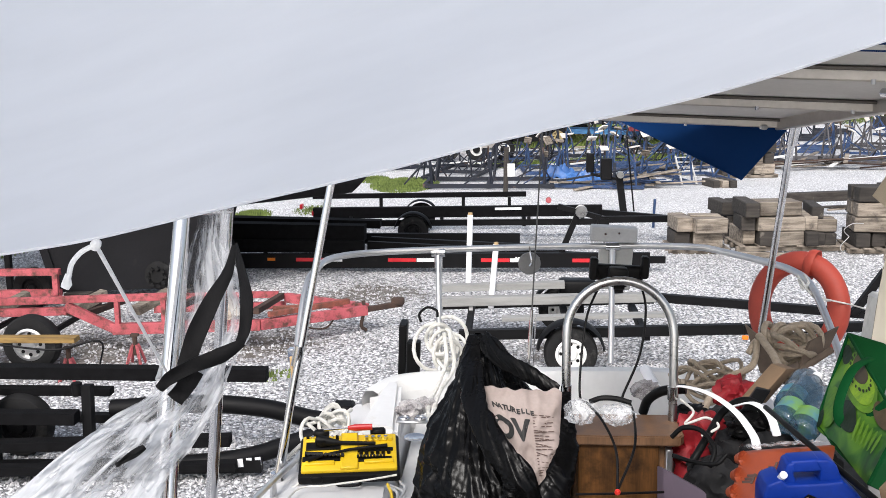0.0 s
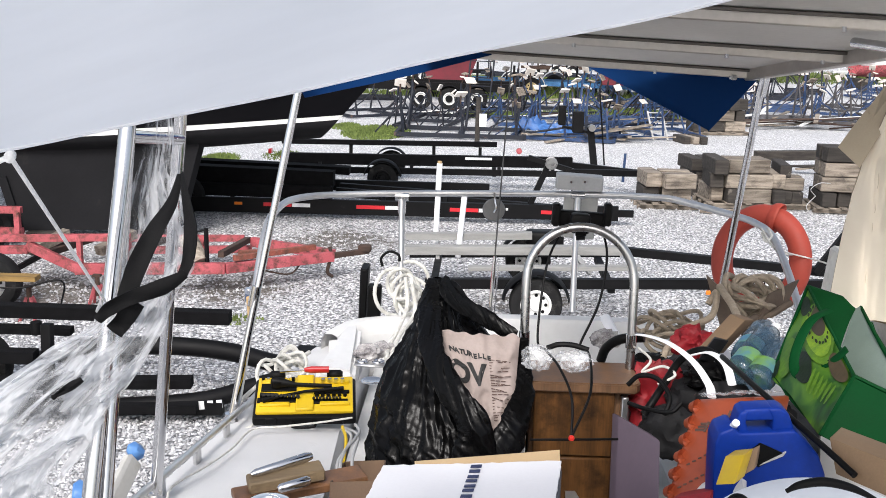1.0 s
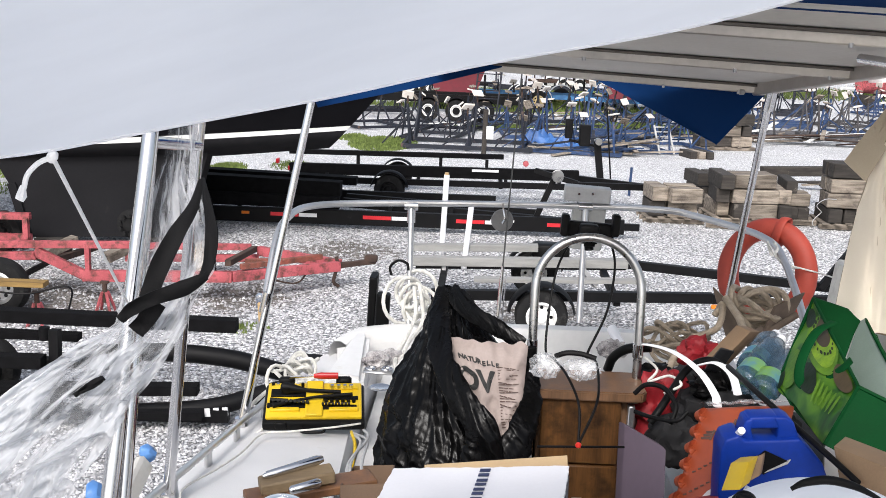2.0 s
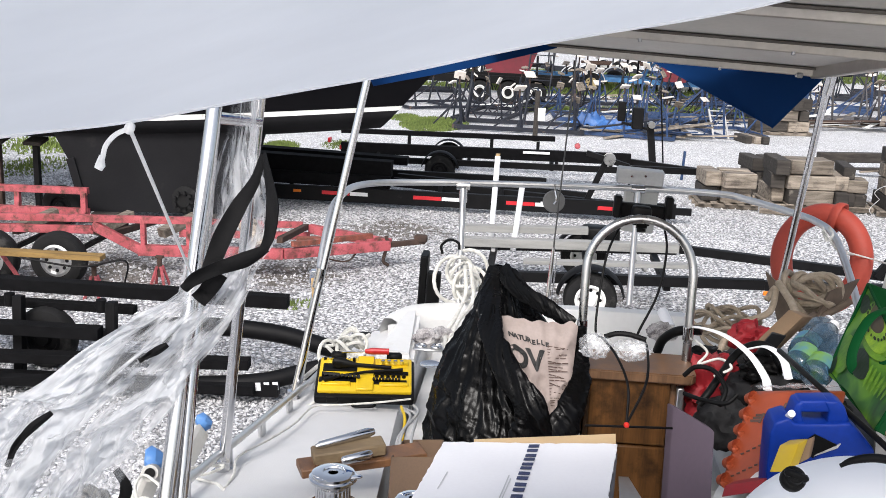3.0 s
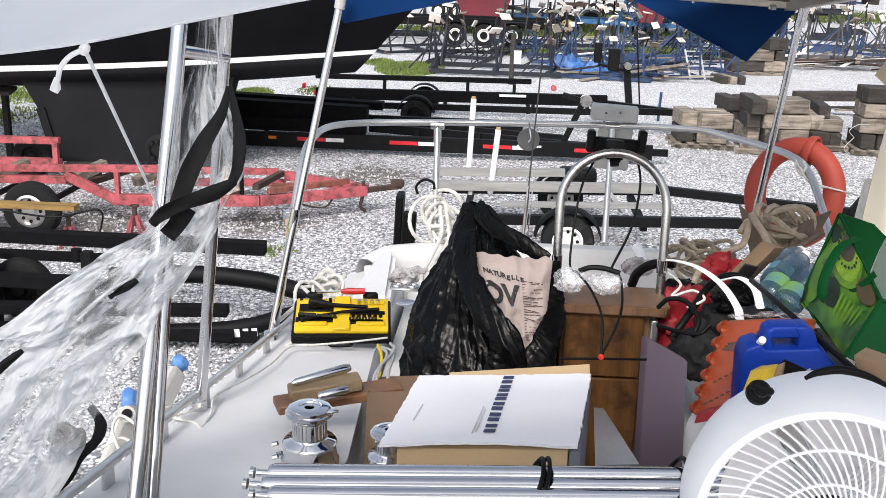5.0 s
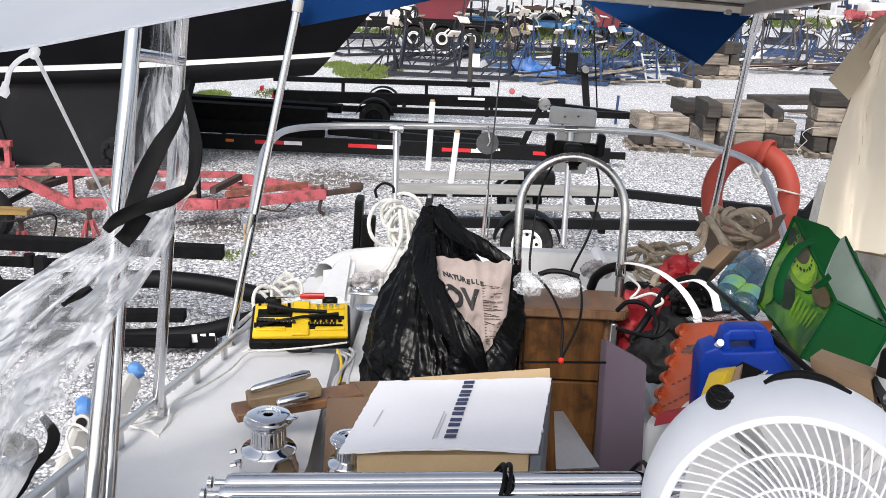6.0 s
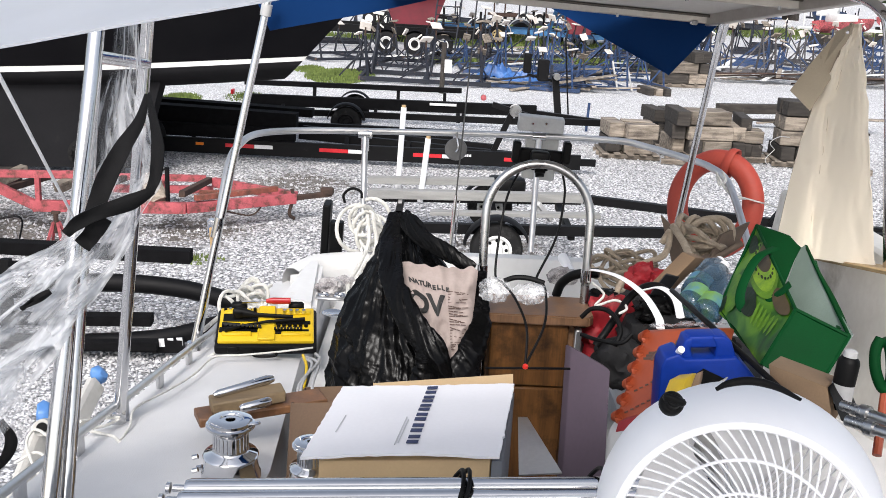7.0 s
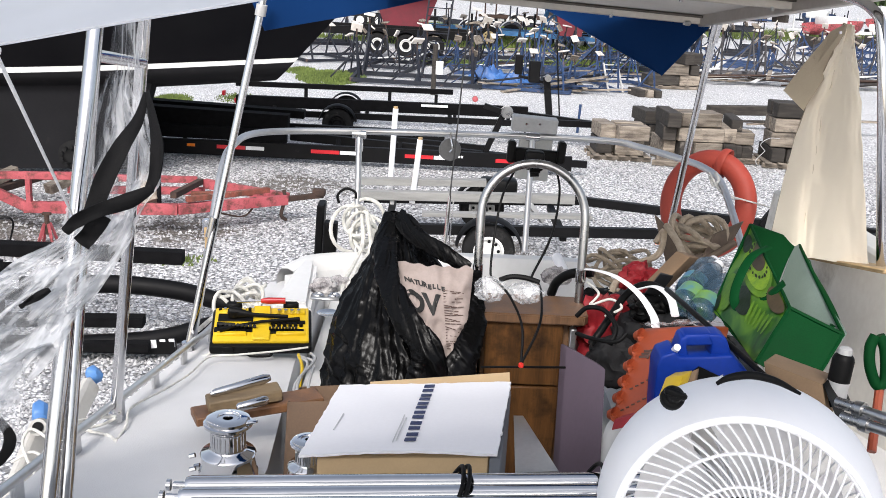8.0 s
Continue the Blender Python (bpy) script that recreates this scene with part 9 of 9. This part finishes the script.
def loops():
    for name, mat, label, r, flat, line in (
            ("white_strap", WHITE_PLASTIC, "curved white plastic strip springing out of the heap", 0.0115, 0.3, [(0.469, 3.012, 2.591), (0.505, 2.918, 2.622), (0.554, 2.799, 2.64), (0.595, 2.664, 2.636), (0.616, 2.554, 2.613), (0.614, 2.499, 2.597)]),
            ("white_strap", WHITE_PLASTIC, "curved white plastic strip springing out of the heap", 0.011, 0.3, [(0.625, 2.808, 2.603), (0.664, 2.763, 2.627), (0.683, 2.661, 2.632), (0.677, 2.553, 2.613)]),
            ("black_hose", BLACK_PLASTIC, "thick black hose curling through the heap", 0.015, 1.0, [(0.405, 3.084, 2.484), (0.415, 3.047, 2.536), (0.451, 3.006, 2.579), (0.517, 2.979, 2.596)]),
            ("black_hose", BLACK_PLASTIC, "thick black hose curling through the heap", 0.0115, 1.0, [(0.479, 2.687, 2.468), (0.502, 2.696, 2.5), (0.544, 2.741, 2.547), (0.591, 2.796, 2.591), (0.647, 2.833, 2.609), (0.69, 2.831, 2.602), (0.713, 2.767, 2.572)]),
            ("black_cable", BLACK_PLASTIC, "black cable looped in the heap", 0.007, 1.0, [(0.438, 2.734, 2.535), (0.466, 2.722, 2.567), (0.51, 2.691, 2.571), (0.535, 2.631, 2.543), (0.518, 2.599, 2.504)]),
            ("black_cable", BLACK_PLASTIC, "black cable looped in the heap", 0.006, 1.0, [(0.433, 2.673, 2.505), (0.473, 2.622, 2.51), (0.527, 2.573, 2.523), (0.557, 2.58, 2.547)]),
            ("tan_rope", ROPE_TAN, "tan rope leading down from the anchor", 0.011, 1.0, [(0.77, 3.274, 2.622), (0.796, 3.285, 2.661), (0.77, 3.216, 2.599), (0.686, 3.205, 2.558), (0.614, 3.094, 2.531), (0.588, 3.037, 2.51)]),
            ("tan_rope", ROPE_TAN, "tan rope leading down from the anchor", 0.012, 1.0, [(0.805, 3.29, 2.68), (0.821, 3.178, 2.652), (0.826, 3.067, 2.627), (0.872, 3.062, 2.612)]),
            ("thin_wire", ROPE_WHITE, "thin pale wire tangled in the heap", 0.004, 1.0, [(0.498, 2.951, 2.571), (0.517, 2.847, 2.57), (0.49, 2.819, 2.543), (0.543, 2.795, 2.571), (0.568, 2.741, 2.565), (0.52, 2.734, 2.539)])):
        bm = B()
        tube(bm, smooth_line(line, 8), r, 10, flat=flat)
        solo(name, bm, mat, label, "hose" if "hose" in name else ("strap" if "strap" in name else "cable"))


loops()
# two black bags added as filler so the gaps in the heap read dark
crumple("black_bag", (0.553, 3.05, 2.481), 0.06, BLACK_PLASTIC, "black bag added to darken the gap behind the red bag", "bag", 41, 0.6, 0.6)
crumple("black_bag", (0.668, 2.815, 2.539), 0.055, BLACK_PLASTIC, "black bag added to darken the gap under the hoses", "bag", 43, 0.7, 0.6)
crumple("red_bag", (0.554, 2.929, 2.423), 0.085, RED, "red nylon bag squashed in the heap", "bag", 31, 1.25, 0.6)
crumple("red_bag", (0.692, 3.096, 2.542), 0.06, RED, "red cloth squashed under the cardboard box", "bag", 33, 0.9, 0.6)
DARK_CLOTH = material("dark_cloth", (0.012, 0.012, 0.014), (0.007, 0.007, 0.008), 0.8, 0, 8, 150, 0.2)
for k, (p, r) in enumerate((((0.653, 2.861, 2.445), 0.08), ((0.724, 2.763, 2.468), 0.08), ((0.519, 3.017, 2.437), 0.07), ((0.791, 2.651, 2.446), 0.1), ((0.56, 2.744, 2.396), 0.08), ((0.635, 2.974, 2.477), 0.07))):
    crumple("dark_cloth", p, r, DARK_CLOTH, "dark cloth and gear packed under the heap", "cloth", 40 + k, 0.9, 0.3)
bm = B()
hexa(bm, (0.454, 2.977, 2.294), (0.859, 2.386, 2.433), (0.624, 3.477, 2.232), (0.469, 2.994, 2.356), 0.03)
solo("gear_crate", bm, BLACK_PLASTIC, "dark plastic gear crate buried under the heap", "crate")


def beige_cover():
    t = thing("canvas_cover", "beige canvas cover folded upright on the ledge", "canvas cover", (1.114, 2.729, 2.735))
    top, br, bl = Vector((1.081, 2.743, 3.399)), Vector((1.193, 2.602, 2.769)), Vector((1.009, 2.861, 2.719))
    left = smooth_line([top, (1.058, 2.778, 3.268), (1.036, 2.819, 3.153), (1.025, 2.851, 2.976), bl], 10)
    right = smooth_line([top + Vector((0.022, 0, -0.005)), (1.133, 2.698, 3.244), (1.162, 2.655, 3.023), br], 13)
    bm = B()

    def f(u, v):
        a = left[min(len(left) - 1, int(v * (len(left) - 1)))]
        b = right[min(len(right) - 1, int(v * (len(right) - 1)))]
        p = a.lerp(b, u)
        wave = 0.014 * math.sin(u * 9.5 + 0.8 * math.sin(v * 4)) * (0.3 + 0.7 * v) - 0.006 * math.exp(-((v - 0.72) / 0.012) ** 2) + 0.01 * noise.noise(Vector((u * 4, v * 7, 2))) + 0.006 * (1 - 2 * abs(noise.noise(Vector((u * 9, v * 12, 4)))))
        return p + Vector((0.1, -1, 0)) * wave
    grid(bm, f, 40, 40)
    thicken(bm, 0.004)
    part("panel", bm, BEIGE_CANVAS, t, smooth=60)
    for u in (0.33, 0.68):
        bm = B()
        tube(bm, [f(u, k / 30) + Vector((0, -0.003, 0)) for k in range(5, 31)], 0.0008, 6)
        part("seam", bm, material("seam_thread", (0.62, 0.53, 0.41), None, 0.9), t)
    bm = B()
    tube(bm, [f(0, k / 30) for k in range(31)], 0.0035, 6)
    part("binding", bm, material("seam_binding", (0.3, 0.24, 0.17), None, 0.9), t)
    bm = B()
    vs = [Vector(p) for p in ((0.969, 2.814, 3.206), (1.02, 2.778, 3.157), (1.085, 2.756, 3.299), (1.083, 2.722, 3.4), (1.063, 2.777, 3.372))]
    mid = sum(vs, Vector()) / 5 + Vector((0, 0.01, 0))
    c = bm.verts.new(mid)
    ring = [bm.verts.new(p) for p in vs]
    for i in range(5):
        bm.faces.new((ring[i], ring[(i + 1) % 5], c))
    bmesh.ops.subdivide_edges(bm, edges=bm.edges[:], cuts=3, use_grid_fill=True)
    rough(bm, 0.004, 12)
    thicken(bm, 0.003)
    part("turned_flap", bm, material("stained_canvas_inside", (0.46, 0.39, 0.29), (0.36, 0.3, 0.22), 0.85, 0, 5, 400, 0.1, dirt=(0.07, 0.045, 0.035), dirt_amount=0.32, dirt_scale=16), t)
    bm = B()
    q = Vector((1.063, 2.711, 3.376))
    tube(bm, [q, q + Vector((0, -0.004, 0))], 0.004, 10)
    part("eyelet", bm, STEEL, t)


beige_cover()


# ---- along the port side ----
def folding_ladder():
    t = thing("folding_ladder", "grey plastic boarding ladder with blue end caps outside the rail", "ladder", (-1.3, 0.5, 0))
    grey = material("pale_grey_plastic", (0.52, 0.51, 0.48), (0.42, 0.41, 0.39), 0.5, 0, 5, 90, 0.06, dirt=(0.28, 0.25, 0.2), dirt_amount=0.25)
    for a, b, cap in (((-0.959, 2.691, 2.274), (-1.011, 2.25, 2.047), (-0.957, 2.719, 2.299)), ((-1.003, 2.422, 2.266), (-1.046, 2.196, 2.051), (-1.014, 2.463, 2.3))):
        bm = B()
        a, b = Vector(a), Vector(b)
        foot = a + (b - a) * ((a.z + 0.02) / (a.z - b.z))
        beam(bm, a, foot, 0.06, 0.036, 0.01, up=(1, -0.4, 0.3))
        part("stile", bm, grey, t)
        bm = B()
        a, cap = Vector(a), Vector(cap)
        beam(bm, a, cap + (cap - a) * 0.25, 0.064, 0.04, 0.017, up=(1, -0.4, 0.3))
        part("end_cap", bm, material("pale_blue_cap", (0.1, 0.25, 0.55), (0.07, 0.19, 0.45), 0.4), t)
    bm = B()
    tube(bm, [(-0.979, 2.34, 2.3), (-1.018, 2.466, 2.243)], 0.022, 16)
    part("pipe_end", bm, grey, t)
    bm = B()
    tube(bm, [(-0.977, 2.336, 2.302), (-0.981, 2.349, 2.296)], 0.014, 14)
    part("pipe_bore", bm, BLACK_PLASTIC, t)


folding_ladder()


def stanchion():
    t = thing("stanchion", "short stainless stanchion with a knotted grey rope round its head", "stanchion", (-0.835, 1.63, 2.37))
    bm = B()
    tube(bm, [(-0.85, 1.684, 2.554), (-0.861, 1.689, 2.329)], 0.0125, 12)
    part("post", bm, ALU, t)
    rope = material("grey_rope", (0.36, 0.34, 0.3), (0.22, 0.21, 0.18), 0.9, 0, 60, 300, 0.6)
    for k in range(4):
        bm = B()
        c = Vector((-0.817, 1.665, 2.585))
        pts = []
        for i in range(16):
            a = 2 * math.pi * i / 16
            v = Vector((0.03 * math.cos(a), 0.02 * math.sin(a), 0.012 * math.sin(2 * a)))
            v.rotate(Euler((k * 0.9, k * 0.7, k * 1.1)))
            pts.append(c + v)
        tube(bm, pts, 0.008, 8, closed=True)
        part("knot", bm, rope, t)


stanchion()


def cords():
    for name, mat, label, r, line in (
            ("deck_line", ROPE_WHITE, "thin cord lying along the edge of the deck", 0.0035, [(-0.393, 3.176, 2.219), (-0.49, 3.126, 2.22), (-0.613, 3.076, 2.221), (-0.701, 3.055, 2.217), (-0.71, 2.827, 2.254), (-0.733, 2.629, 2.289), (-0.769, 2.441, 2.319), (-0.749, 2.326, 2.321), (-0.746, 2.173, 2.33), (-0.744, 2.05, 2.337), (-0.759, 1.95, 2.35)]),
            ("deck_line", ROPE_WHITE, "thin cord lying along the edge of the deck", 0.005, [(-0.858, 3.243, 2.137), (-0.806, 3.213, 2.143), (-0.736, 3.188, 2.17), (-0.713, 3.377, 2.177), (-0.673, 3.488, 2.204)]),
            ("lashing", ROPE_WHITE, "white lashing tied round the awning leg", 0.004, [(-0.858, 2.285, 2.351), (-0.84, 2.332, 2.335), (-0.778, 2.342, 2.339), (-0.81, 2.328, 2.322), (-0.836, 2.279, 2.332), (-0.779, 2.275, 2.322), (-0.742, 2.226, 2.333)]),
            ("lashing", ROPE_WHITE, "white lashing tied round the ladder", 0.004, [(-1.015, 2.256, 2.244), (-0.96, 2.263, 2.271), (-0.897, 2.207, 2.258), (-0.924, 2.199, 2.23), (-0.989, 2.267, 2.283), (-0.989, 2.324, 2.302), (-0.919, 2.271, 2.301)]),
            ("deck_hose", ROPE_WHITE, "pale rope bundled along the toe rail", 0.008, [(-0.827, 3.427, 2.163), (-0.788, 3.535, 2.181), (-0.736, 3.591, 2.198), (-0.692, 3.698, 2.209), (-0.644, 3.805, 2.223)]),
            ("deck_hose", ROPE_WHITE, "pale rope bundled along the toe rail", 0.007, [(-0.74, 3.507, 2.194), (-0.696, 3.606, 2.251), (-0.674, 3.662, 2.268), (-0.641, 3.6, 2.234), (-0.595, 3.516, 2.232)])):
        bm = B()
        tube(bm, smooth_line(line, 6), r, 8)
        solo(name, bm, mat, label, "cord")


cords()


def right_edge_things():
    t = thing("garden_shears", "green plastic handled shears hung against the spray board", "shears", (0.918, 1.848, 2.736))
    bm = B()
    tube(bm, smooth_line([(0.902, 1.875, 2.828), (0.892, 1.868, 2.805), (0.894, 1.857, 2.767), (0.91, 1.847, 2.733), (0.925, 1.851, 2.747), (0.922, 1.867, 2.802), (0.909, 1.875, 2.829)], 6), 0.011, 10)
    part("handle", bm, GREEN_BAG, t)
    bm = B()
    tube(bm, [(0.915, 1.845, 2.725), (0.9, 1.805, 2.657), (0.887, 1.774, 2.623)], 0.009, 8)
    part("shaft", bm, ORANGE_JUG, t)
    for a, b in (((0.811, 1.792, 2.717), (0.874, 1.691, 2.729)), ((0.813, 1.766, 2.698), (0.881, 1.674, 2.709))):
        bm = B()
        a, b = Vector(a), Vector(b)
        tube(bm, [a, b], 0.011, 12)
        tube(bm, [a.lerp(b, 0.35), a.lerp(b, 0.5)], 0.016, 12)
        solo("pipe_fitting", bm, GUARD_STEEL, "grey alloy pipe fitting lying by the spray board", "pipe", "pipe fittings")


right_edge_things()
